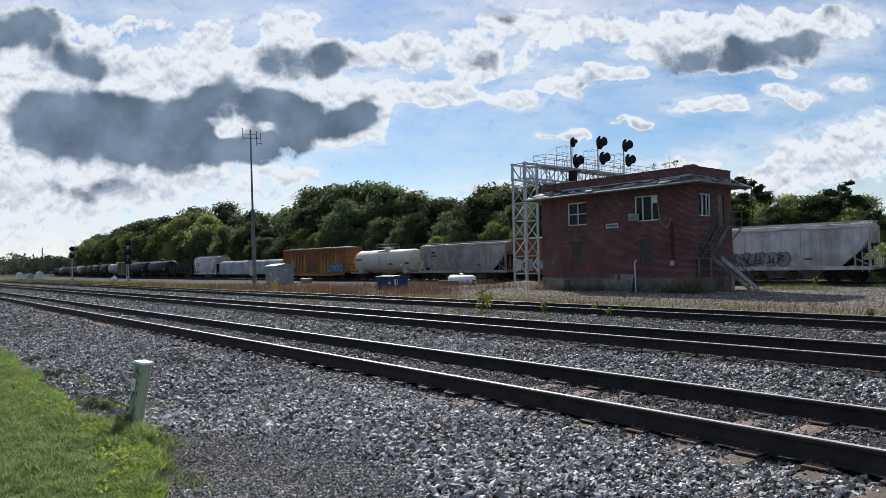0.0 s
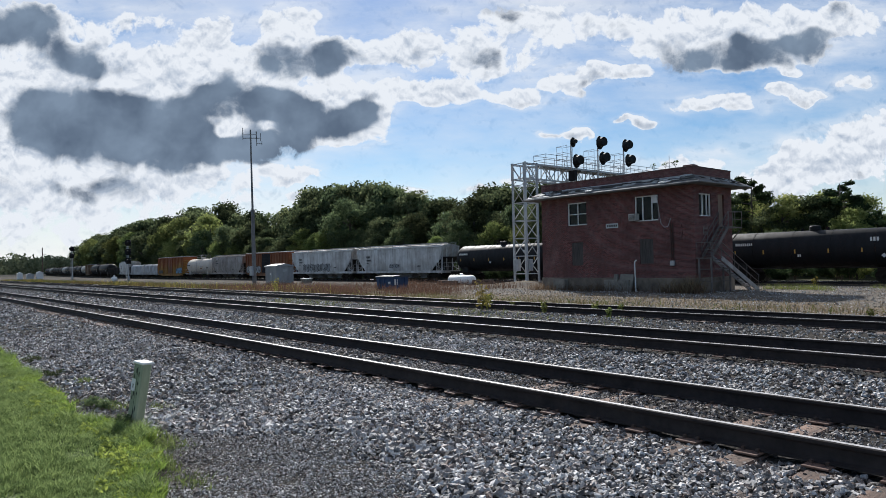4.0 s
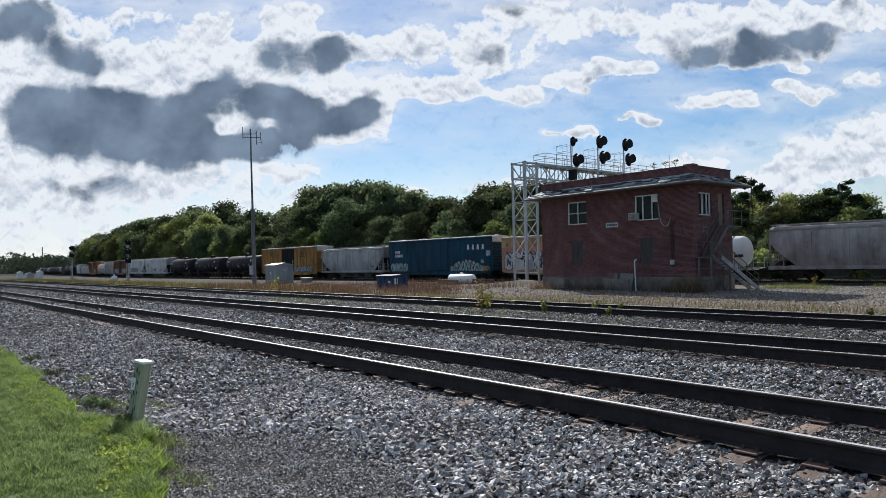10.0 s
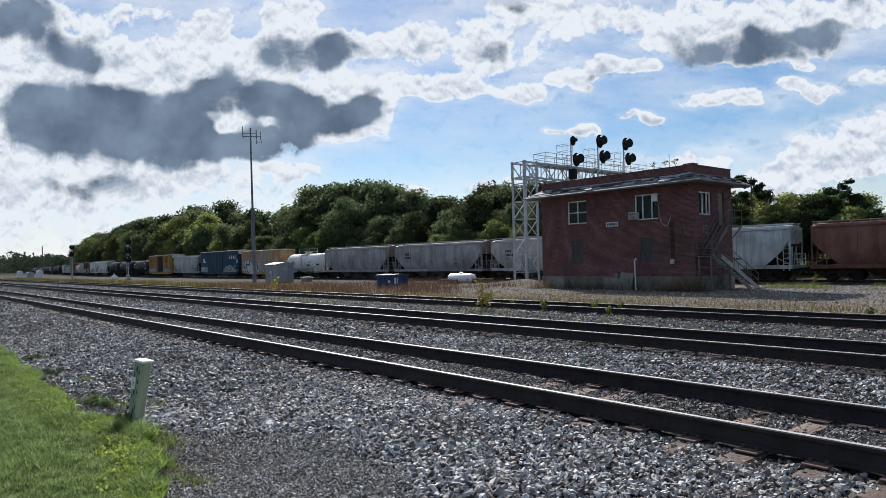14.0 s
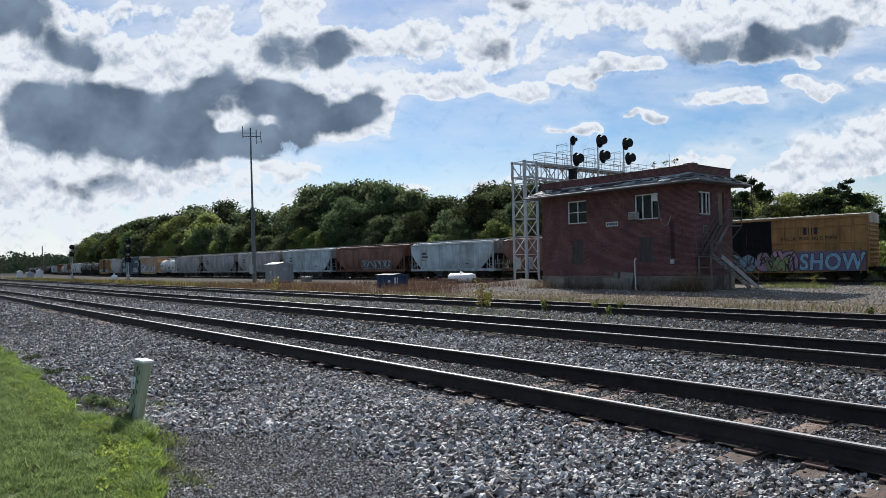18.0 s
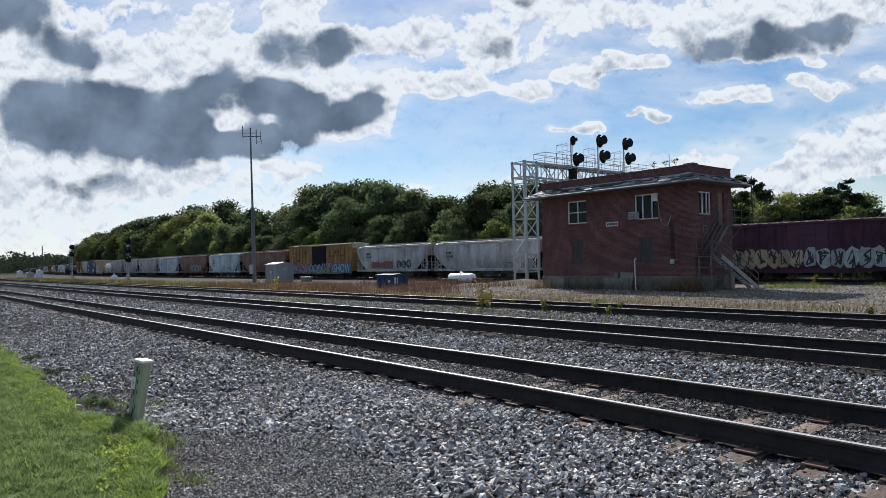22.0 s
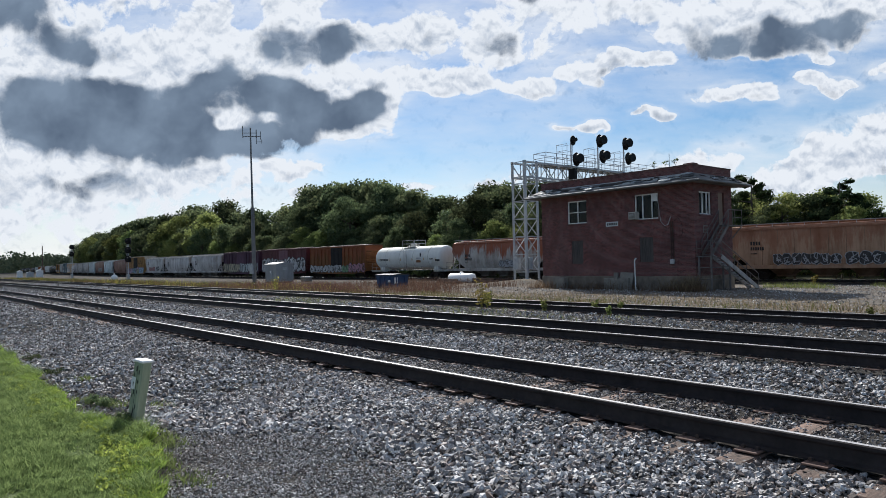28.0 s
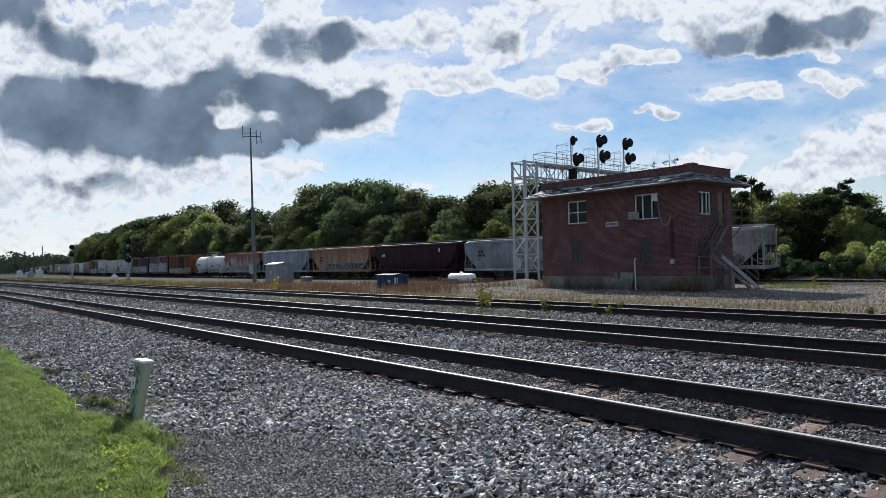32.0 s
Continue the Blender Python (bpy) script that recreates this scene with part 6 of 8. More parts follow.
def hopper(label, length, colour, bays=3, tall=4.62, ribs=False, round_side=True, roof=None, sill_colour=None, marks=(), group="freight wagons of the train"):
    """A covered hopper wagon."""
    L = length
    B = L / 2 - 0.62
    c = thing("covered_hopper_wagon", label, "freight wagon", group=group)
    zs = 1.22
    top = tall - 0.45

    def body():
        s = Shape()
        prof = [(0.0, zs)]
        side = [(1.30, zs), (1.50, zs + 0.5), (1.58, zs + 1.3), (1.58, zs + 2.0), (1.52, zs + 2.7), (1.40, top)] if round_side else \
               [(1.52, zs), (1.56, zs + 0.06), (1.56, zs + 1.2), (1.56, zs + 2.2), (1.56, top - 0.16), (1.50, top)]
        arch = [(1.05, top + 0.17), (0.5, top + 0.27)]
        half = side + arch
        outline = [(-a, b) for a, b in half] + [(0, top + 0.3)] + [(a, b) for a, b in reversed(half)]

        def end(z):
            return B - 0.12 - max(0.0, min(1.0, (zs + 1.75 - z) / 1.75)) * 1.95
        rings = []
        for f in (-1, -0.5, 0, 0.5, 1):
            rings.append([(f * end(b), a, b) for a, b in outline])
        s.loft(rings)
        return s.mesh("body", PAINT, 40)
    part("body", kept(("hopper", L, tall, round_side), body), None, c, colour=colour)
    half_w = 1.50

    # dark sheet over each end: grime, and the end's shade in its colour
    def slope():
        s = Shape()
        x1_, z1_, x0_, z0_ = B - 0.11, zs + 1.72, B - 2.05, zs + 0.01
        s.loft([[(x1_, y, z1_), (x0_, y, z0_), (x0_ + 0.03, y, z0_ - 0.005), (x1_ + 0.02, y, z1_ - 0.02)] for y in (-1.46, 1.46)])
        s.box(B - 1.2, B - 0.3, -0.8, 0.8, zs, zs + 0.45, 0.03)
        s.rod((B - 0.8, -1.2, zs + 0.3), (B - 0.8, 1.2, zs + 0.3), 0.16, 10)
        return s.mesh("slope_sheet", UNDER)
    for a in (0, 180):
        part("slope_sheet", kept(("slope", L, tall), slope), None, c, "grimy slope sheet with end shade in its dark colour", m=pose(0, 0, 0, 0, 0, a))

    def sill():
        s = Shape()
        for y in (-1, 1):
            s.box(-B, B, y * half_w - 0.07, y * half_w + 0.07, zs - 0.30, zs - 0.003, 0.015)
        return s.mesh("side_sill", PAINT)
    part("side_sill", kept(("sill", L, tall), sill), None, c, "", colour=sill_colour or colour)

    def under():
        s = Shape()
        s.box(-B, B, -0.22, 0.22, 0.78, zs - 0.02, 0.02)
        return s.mesh("centre_sill", UNDER)
    part("centre_sill", kept(("csill", L), under), None, c)
    room = 2 * B - 6.2
    for i in range(bays):
        x = -room / 2 + room * (i + 0.5) / bays
        w_ = room / bays * 0.5

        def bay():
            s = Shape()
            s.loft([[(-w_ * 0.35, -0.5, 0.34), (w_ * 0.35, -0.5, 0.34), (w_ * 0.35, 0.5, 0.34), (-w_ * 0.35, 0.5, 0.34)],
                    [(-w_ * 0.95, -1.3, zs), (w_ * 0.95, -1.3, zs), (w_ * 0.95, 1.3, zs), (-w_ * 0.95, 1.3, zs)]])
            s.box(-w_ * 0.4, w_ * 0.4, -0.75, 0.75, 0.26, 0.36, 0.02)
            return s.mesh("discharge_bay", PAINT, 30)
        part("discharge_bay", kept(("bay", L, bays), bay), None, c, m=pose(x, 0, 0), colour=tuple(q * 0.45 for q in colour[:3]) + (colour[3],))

    # ends: posts, slope braces, platform rails, ladders
    def end_frame():
        s = Shape()
        for y in (-1.42, 1.42):
            s.bar((B - 0.14, y, zs - 0.1), (B - 0.14, y, top), 0.10)
            s.bar((B - 1.15, y, zs - 0.1), (B - 1.15, y, zs + 1.05), 0.09)
            s.bar((B - 0.14, y, zs + 0.05), (B - 1.95, y, zs + 1.0), 0.06)
        for y in (-0.5, 0.5):
            s.bar((B - 0.3, y, zs - 0.1), (B - 0.3, y, top), 0.08)
        s.box(B - 0.14, B + 0.02, -1.5, 1.5, zs - 0.30, zs - 0.05, 0.02)
        return s.mesh("end_frame", PAINT)
    for a in (0, 180):
        part("end_frame", kept(("end", L, tall), end_frame), None, c, m=pose(0, 0, 0, 0, 0, a), colour=colour)

        def plat():
            s = Shape()
            s.box(B - 1.5, B + 0.15, -1.4, 1.4, zs - 0.05, zs - 0.02)
            for z in (zs + 0.5, zs + 0.95):
                s.rod((B + 0.14, -1.38, z), (B + 0.14, 1.38, z), 0.024)
            for y in (-1.38, -0.7, 0, 0.7, 1.38):
                s.rod((B + 0.14, y, zs - 0.05), (B + 0.14, y, zs + 0.97), 0.024)
            return s.mesh("end_platform", PAINT)
        part("end_platform", kept(("plat", L), plat), None, c, m=pose(0, 0, 0, 0, 0, a), colour=colour)

        def lad():
            return ladder_shape(B - 0.42, -1.55, zs - 0.45, top + 0.1).mesh("ladder", PAINT)
        part("ladder", kept(("lad", L, tall), lad), None, c, m=pose(0, 0, 0, 0, 0, a), colour=colour)

    # roof: hatches in a long trough and running boards
    part("hatch_trough", kept(("trough", L, tall), lambda: Shape().box(-B + 0.9, B - 0.9, -0.36, 0.36, top + 0.24, top + 0.37, 0.02).mesh("hatch_trough", PAINT)), None, c, colour=roof or colour)
    for i in range(8):
        part("roof_hatch", kept(("hatch", tall), lambda: Shape().box(-0.75, 0.75, -0.42, 0.42, top + 0.371, top + 0.43, 0.015).mesh("roof_hatch", PAINT)), None, c,
             m=pose(-B + 1.0 + (2 * B - 2.0) * (i + 0.5) / 8, 0, 0), colour=roof or colour)

    def board():
        s = Shape()
        for y in (-0.82, 0.82):
            s.box(-B + 0.05, B - 0.05, y - 0.26, y + 0.26, top + 0.40, top + 0.44)
        n = 12
        for i in range(n + 1):
            x = -B + 0.2 + (2 * B - 0.4) * i / n
            for y in (-0.98, 0.98):
                s.bar((x, y, top + 0.12), (x, y, top + 0.41), 0.05)
        return s.mesh("running_board", STEEL)
    part("running_board", kept(("board", L, tall), board), None, c)
    def top_chord():
        s = Shape()
        for y in (-1, 1):
            yy = y * (1.43 if round_side else 1.56)
            s.box(-B + 0.1, B - 0.1, yy - 0.06, yy + 0.06, top - 0.10, top + 0.05, 0.01)
        return s.mesh("top_chord", PAINT)
    part("top_chord", kept(("chord", L, tall, round_side), top_chord), None, c, colour=colour)
    if ribs:
        def ribs_():
            s = Shape()
            n = 14
            for i in range(1, n):
                x = -B + 1.6 + (2 * B - 3.2) * i / n
                s.box(x - 0.05, x + 0.05, -1.64, -1.57, zs + 0.02, top - 0.1, 0.01)
                s.box(x - 0.05, x + 0.05, 1.57, 1.64, zs + 0.02, top - 0.1, 0.01)
            return s.mesh("side_post", PAINT)
        part("side_posts", kept(("ribs", L, tall), ribs_), None, c, colour=colour)
    def seams():
        s = Shape()
        n = 9
        yy = 1.50 if round_side else 1.56
        for i in range(1, n):
            x = -B + 2.0 + (2 * B - 4.0) * i / n
            if round_side:
                for (a0, b0), (a1, b1) in zip(((1.50, zs + 0.5), (1.58, zs + 1.3), (1.58, zs + 2.0), (1.52, zs + 2.7)), ((1.58, zs + 1.3), (1.58, zs + 2.0), (1.52, zs + 2.7), (1.41, top - 0.1))):
                    s.loft([[(x - 0.018, -a, b), (x + 0.018, -a, b), (x + 0.018, -a - 0.007, b), (x - 0.018, -a - 0.007, b)] for a, b in ((a0, b0), (a1, b1))])
            else:
                s.box(x - 0.018, x + 0.018, -1.567, -1.55, zs + 0.05, top - 0.12)
        return s.mesh("weld_seams", PAINT)
    tagged(part("weld_seams", kept(("seams", L, tall, round_side), seams), None, c, "grimy vertical weld seams", colour=tuple(q * 0.55 for q in colour[:3]) + (1,)), kind="stuff")
    letter_bars(c, marks, -1.60)
    for x in (-1, 1):
        truck(c, x * (L / 2 - 2.75))
    couplings(c, L)
    return c


def boxcar(label, length, colour, door_colour, tall=4.75, doors=((-1.5, 1.5),), ribs=16, roof=(0.45, 0.45, 0.44, 1), marks=(), flat=False, beads=(), end_cap=None, group="freight wagons of the train"):
    L = length
    B = L / 2 - 0.62
    c = thing("box_wagon", label, "freight wagon", group=group)
    z0, z1, W_ = 1.02, tall - 0.2, 1.46

    def body():
        s = Shape()
        s.box(-B, B, -W_, W_, z0, z1, 0.03)
        return s.mesh("body", PAINT)
    part("body", kept(("box", L, tall), body), None, c, colour=colour)

    def roof_():
        s = Shape()
        s.prism([(-W_ - 0.05, z1 + 0.002), (W_ + 0.05, z1 + 0.002), (W_ + 0.05, z1 + 0.07), (0, z1 + 0.2), (-W_ - 0.05, z1 + 0.07)], -B - 0.05, B + 0.05)
        return s.mesh("roof", PAINT)
    roof_ob = part("roof", kept(("roof", L, tall), roof_), None, c, "pale metal roof", colour=roof)
    for i in range(18):
        part("roof_rib", kept(("roof_rib", tall), lambda: Shape().prism([(-W_, z1 + 0.071), (0, z1 + 0.201), (W_, z1 + 0.071), (W_, z1 + 0.11), (0, z1 + 0.24), (-W_, z1 + 0.11)], -0.06, 0.06).mesh("roof_rib", PAINT)),
             None, roof_ob, m=pose(-B + 2 * B * (i + 0.5) / 18, 0, 0), colour=roof)
    lo, hi = min(d[0] for d in doors), max(d[1] for d in doors)

    def post():
        return Shape().box(-0.06, 0.06, 0.002, 0.10, z0 + 0.03, z1 - 0.03, 0.012).mesh("side_post", PAINT)
    for i in range(ribs + 1):
        x = -B + 0.06 + (2 * B - 0.12) * i / ribs
        if not flat and not lo - 0.15 < x < hi + 0.15:
            part("side_post", kept(("post", tall), post), None, c, m=pose(x, -W_, 0, 0, 0, 180), colour=colour)
    if not flat:
        far_posts = Shape()
        for i in range(ribs + 1):
            x = -B + 0.06 + (2 * B - 0.12) * i / ribs
            far_posts.box(x - 0.06, x + 0.06, W_ + 0.002, W_ + 0.10, z0 + 0.03, z1 - 0.03)
        tagged(part("far_side_posts", kept(("farposts", L, tall, ribs), lambda: far_posts.mesh("far_side_posts", PAINT)), None, c, colour=colour), kind="stuff")

    def sills():
        s = Shape()
        for y in (-1, 1):
            s.box(-B, B, y * (W_ + 0.05) - 0.06, y * (W_ + 0.05) + 0.06, z1 - 0.14, z1 - 0.001, 0.012)
            s.loft([[(-B, y * W_ - 0.03, z0), (B, y * W_ - 0.03, z0), (B, y * W_ + 0.06, z0), (-B, y * W_ + 0.06, z0)],
                    [(-B + 0.3, y * W_ - 0.03, 0.82), (B - 0.3, y * W_ - 0.03, 0.82), (B - 0.3, y * W_ + 0.06, 0.82), (-B + 0.3, y * W_ + 0.06, 0.82)],
                    [(-B + 4.2, y * W_ - 0.03, 0.58), (B - 4.2, y * W_ - 0.03, 0.58), (B - 4.2, y * W_ + 0.06, 0.58), (-B + 4.2, y * W_ + 0.06, 0.58)]])
        return s.mesh("side_sill", PAINT)
    part("side_sill", kept(("bsill", L, tall), sills), None, c, colour=colour)
    for z in beads:
        for u0, u1 in ((-B + 0.14, lo - 0.15), (hi + 0.15, B - 0.14)):
            part("side_bead", kept(("bead", u0, u1, z), lambda: Shape().box(u0, u1, -W_ - 0.06, -W_ - 0.002, z - 0.035, z + 0.035, 0.012).mesh("side_bead", PAINT)), None, c, colour=colour)
    if end_cap:
        for sgn in (-1, 1):
            part("end_cap", kept(("ecap", L, tall), lambda: Shape().box(B + 0.002, B + 0.085, -W_ + 0.02, W_ - 0.02, z1 - 0.62, z1, 0.01).mesh("end_cap", PAINT)), None, c, "pale upper end panel", m=pose(0, 0, 0, 0, 0, 0 if sgn > 0 else 180), colour=end_cap)
    for d0, d1 in doors:
        d = part("door", kept(("door", d0, d1, tall), lambda: Shape().box(d0, d1, -W_ - 0.07, -W_ - 0.004, z0 + 0.12, z1 - 0.15, 0.015).mesh("door", CLEAN_PAINT)), None, c, "sliding door", colour=door_colour)

        def bars():
            s = Shape()
            for i in range(6):
                z = z0 + 0.35 + i * (z1 - z0 - 0.7) / 5
                s.box(d0 + 0.06, d1 - 0.06, -W_ - 0.10, -W_ - 0.071, z - 0.04, z + 0.04, 0.008)
            for x in (d0 + (d1 - d0) * 0.3, d0 + (d1 - d0) * 0.7):
                s.rod((x, -W_ - 0.12, z0 + 0.15), (x, -W_ - 0.12, z1 - 0.2), 0.022)
            return s.mesh("door_ribs", CLEAN_PAINT)
        part("door_ribs", kept(("dribs", d0, d1, tall), bars), None, d, colour=door_colour)

    for a in (0, 180):
        for i in range(9):
            z = z0 + 0.15 + (z1 - z0 - 0.85) * (i + 0.5) / 9
            part("end_rib", kept(("erib", L), lambda: Shape().prism([(B, -0.10), (B + 0.06, -0.04), (B + 0.06, 0.04), (B, 0.10)], -W_ + 0.12, W_ - 0.12, "y").mesh("end_rib", PAINT)), None, c, m=pose(0, 0, z, 0, 0, a), colour=colour)
        part("ladder", kept(("blad", L), lambda: ladder_shape(B - 0.35, -W_ - 0.14, 0.55, 2.5).mesh("ladder", PAINT)), None, c, m=pose(0, 0, 0, 0, 0, a), colour=colour)
    part("centre_sill", kept(("csill", L), lambda: Shape().box(-B, B, -0.22, 0.22, 0.78, 1.2, 0.02).mesh("centre_sill", UNDER)), None, c)
    letter_bars(c, marks, -W_ - 0.012 if flat else -W_ - 0.012)
    for x in (-1, 1):
        truck(c, x * (L / 2 - 2.6))
    couplings(c, L)
    return c


def tank_wagon(label, length, colour, radius=1.5, zc=2.62, walk_way=True, white=False, marks=(), group="freight wagons of the train"):
    L = length
    B = L / 2 - 0.62
    H = L / 2 - 1.15
    c = thing("tank_wagon", label, "freight wagon", group=group)

    def shell():
        p = [(-H, 0.02)] + [(-H + 0.75 * (1 - math.cos(a)), radius * math.sin(a)) for a in (0.3, 0.6, 0.9, 1.2, 1.5708)]
        return Shape().lathe(p + [(-t, r) for t, r in reversed(p)], (0, 0, zc), "x", 36).mesh("tank_shell", CLEAN_PAINT, 40)
    part("tank_shell", kept(("shell", L, radius, zc, white), shell), None, c, colour=colour)

    def saddle():
        s = Shape()
        for x in (-1, 1):
            s.box(x * (L / 2 - 2.7) - 0.5, x * (L / 2 - 2.7) + 0.5, -1.1, 1.1, 0.85, zc - radius * 0.72, 0.03)
            s.box(x * (H - 0.3) - 0.9, x * (H - 0.3) + 0.9, -1.35, 1.35, 0.88, 1.08, 0.02)
        return s.mesh("saddle", PAINT)
    part("saddle", kept(("saddle", L, radius), saddle), None, c, colour=colour if white else (0.02, 0.02, 0.02, 1))

    def sill():
        s = Shape()
        for x in (-1, 1):
            s.box(min(x * B, x * (B - 3.4)), max(x * B, x * (B - 3.4)), -0.25, 0.25, 0.74, 1.1, 0.02)
        return s.mesh("stub_sill", UNDER)
    part("stub_sill", kept(("stub", L), sill), None, c)

    def bands():
        s = Shape()
        for x in (-H * 0.62, -H * 0.2, H * 0.2, H * 0.62):
            s.lathe([(x - 0.03, radius - 0.02), (x - 0.03, radius + 0.012), (x + 0.03, radius + 0.012), (x + 0.03, radius - 0.02)], (0, 0, zc), "x", 36)
        return s.mesh("weld_band", PAINT)
    part("weld_bands", kept(("bands", L, radius, zc), bands), None, c, colour=tuple(q * 0.8 for q in colour[:3]) + (colour[3],))
    top = zc + radius

    def dome():
        s = Shape()
        s.lathe([(-0.2, 0.42), (0.32, 0.42), (0.38, 0.36), (0.42, 0.05)], (0, 0, top), "z", 18)
        s.rod((0.9, 0, top - 0.1), (0.9, 0, top + 0.25), 0.14, 10)
        s.rod((-0.95, 0, top - 0.1), (-0.95, 0, top + 0.2), 0.12, 10)
        return s.mesh("manway_dome", PAINT)
    part("manway_dome", kept(("dome", radius, zc), dome), None, c, colour=colour)

    def guard():
        s = Shape()
        w_, d = 1.25, 0.95
        zz = top - 0.12
        s.box(-w_, w_, -d, -0.5, zz, zz + 0.04)
        s.box(-w_, w_, 0.5, d, zz, zz + 0.04)
        for x in (-w_, w_):
            for y in (-d, d):
                s.rod((x, y, zz - 0.5), (x, y, zz + 0.95), 0.03)
        for z in (zz + 0.5, zz + 0.93):
            for y in (-d, d):
                s.rod((-w_, y, z), (w_, y, z), 0.024)
            for x in (-w_, w_):
                s.rod((x, -d, z), (x, d, z), 0.024)
        return s.mesh("guard_rail", PAINT)
    if white:
        part("guard_rail", kept(("guard", radius, zc), guard), None, c, colour=(0.5, 0.5, 0.5, 1))
        part("ladder", kept(("tlad", radius), lambda: ladder_shape(0.0, -radius - 0.1, 1.05, zc + 1.2).mesh("ladder", PAINT)), None, c, colour=(0.5, 0.5, 0.5, 1))

    def walk_():
        s = Shape()
        for y in (-1.42, 1.42):
            s.box(-B, B, y - 0.16, y + 0.16, 1.06, 1.10)
            if white:
                s.rod((-B + 1.2, y * 1.06, 1.55), (B - 1.2, y * 1.06, 1.55), 0.025)
                for i in range(9):
                    x = -B + 1.2 + (2 * B - 2.4) * i / 8
                    s.rod((x, y * 1.06, 1.08), (x, y * 1.06, 1.55), 0.022)
        return s.mesh("walkway", PAINT)
    part("walkway", kept(("twalk", L, white), walk_), None, c, colour=(0.55, 0.55, 0.54, 1) if white else (0.03, 0.03, 0.03, 1))

    def end_rail():
        s = Shape()
        for y in (-1.3, 1.3):
            s.rod((B + 0.02, y, 0.95), (B + 0.02, y, 2.0), 0.025)
        s.rod((B + 0.02, -1.3, 1.98), (B + 0.02, 1.3, 1.98), 0.025)
        s.rod((B + 0.02, -1.3, 1.5), (B + 0.02, 1.3, 1.5), 0.022)
        return s.mesh("end_rail", PAINT)
    for a in (0, 180):
        part("end_rail", kept(("erail", L), end_rail), None, c, m=pose(0, 0, 0, 0, 0, a), colour=(0.5, 0.5, 0.5, 1) if white else (0.05, 0.05, 0.05, 1))
    # reflective strips and a hazard diamond
    for i, x in enumerate((-H * 0.82, -H * 0.5, -H * 0.16, H * 0.18, H * 0.5, H * 0.82)):
        part("reflector_strip", kept(("strip", radius, zc), lambda: Shape().box(-0.05, 0.05, -radius - 0.012, -radius + 0.03, zc - 0.34, zc - 0.02, 0.003).mesh("reflector_strip", REFLECT)), None, c, "faded orange reflective strip" if white else "yellow reflective strip", m=pose(x, 0, 0))
    dm = [(0.17 * math.cos(a), 0.17 * math.sin(a)) for a in (0, 1.5708, 3.1416, 4.7124)]
    part("hazard_placard", kept(("placard", radius, zc), lambda: Shape().prism([(p, zc - 0.62 + q) for p, q in dm], -radius - 0.02, -radius + 0.12, "y").mesh("hazard_placard", PALE_INK)), None, c, "white diamond placard", m=pose(H * 0.7, 0, 0))
    if white:
        for x, z, w_, h_, ink in ((H * 0.3, zc - 0.62, 0.8, 0.3, BROWN_PATCH), (H * 0.30, zc - 0.12, 0.9, 0.12, PALE_PATCH), (H * 0.82, zc - 0.5, 0.7, 0.24, INK)):
            part("stencil_panel", Shape().box(x, x + w_, -radius - 0.012, -radius + 0.1, z, z + h_, 0.004), ink, c, "small stencilled panel")
    letter_bars(c, marks, -radius - 0.004)
    for x in (-1, 1):
        truck(c, x * (L / 2 - 2.7))
    couplings(c, L)
    return c


def coil_wagon(label, length, colour):
    L = length
    B = L / 2 - 0.62
    c = thing("covered_coil_wagon", label, "freight wagon", group="freight wagons of the train")
    part("deck", kept(("deck", L), lambda: Shape().box(-B, B, -1.4, 1.4, 0.85, 1.5, 0.03).mesh("deck", PAINT)), None, c, colour=colour)
    for sx in (-1, 1):
        def hood():
            s = Shape()
            o = [(-1.35, 1.502), (1.35, 1.502), (1.35, 2.7), (1.1, 3.15), (0.6, 3.4), (-0.6, 3.4), (-1.1, 3.15), (-1.35, 2.7)]
            s.prism(o, -B / 2 + 0.12, B / 2 - 0.12)
            for i in range(6):
                x = -B / 2 + 0.4 + (B - 0.8) * i / 5
                s.prism([(a * 1.02, 1.502 + (b - 1.502) * 1.015) for a, b in o], x - 0.04, x + 0.04)
            return s.mesh("hood", PAINT)
        part("hood", kept(("hood", L), hood), None, c, "pale grey steel hood", m=pose(sx * B / 2, 0, 0), colour=colour)
    for x in (-1, 1):
        truck(c, x * (L / 2 - 2.4))
    couplings(c, L)
    return c


def gondola(label, length, colour):
    L = length
    B = L / 2 - 0.62
    c = thing("gondola_wagon", label, "freight wagon", group="freight wagons of the train")
    s = Shape()
    for y in (-1.45, 1.37):
        s.box(-B, B, y, y + 0.08, 1.0, 2.9, 0.01)
    for x in (-B, B - 0.08):
        s.box(x, x + 0.08, -1.365, 1.365, 1.0, 2.9, 0.01)
    s.box(-B + 0.081, B - 0.081, -1.365, 1.365, 1.0, 1.1)
    part("body", s, PAINT, c, colour=colour)
    s = Shape()
    for i in range(15):
        x = -B + 0.1 + (2 * B - 0.2) * i / 14
        s.box(x - 0.06, x + 0.06, -1.56, -1.452, 1.0, 2.85, 0.01)
        s.box(x - 0.06, x + 0.06, 1.452, 1.56, 1.0, 2.85, 0.01)
    part("side_posts", s, PAINT, c, colour=colour)
    for x in (-1, 1):
        truck(c, x * (L / 2 - 2.4))
    couplings(c, L)
    return c


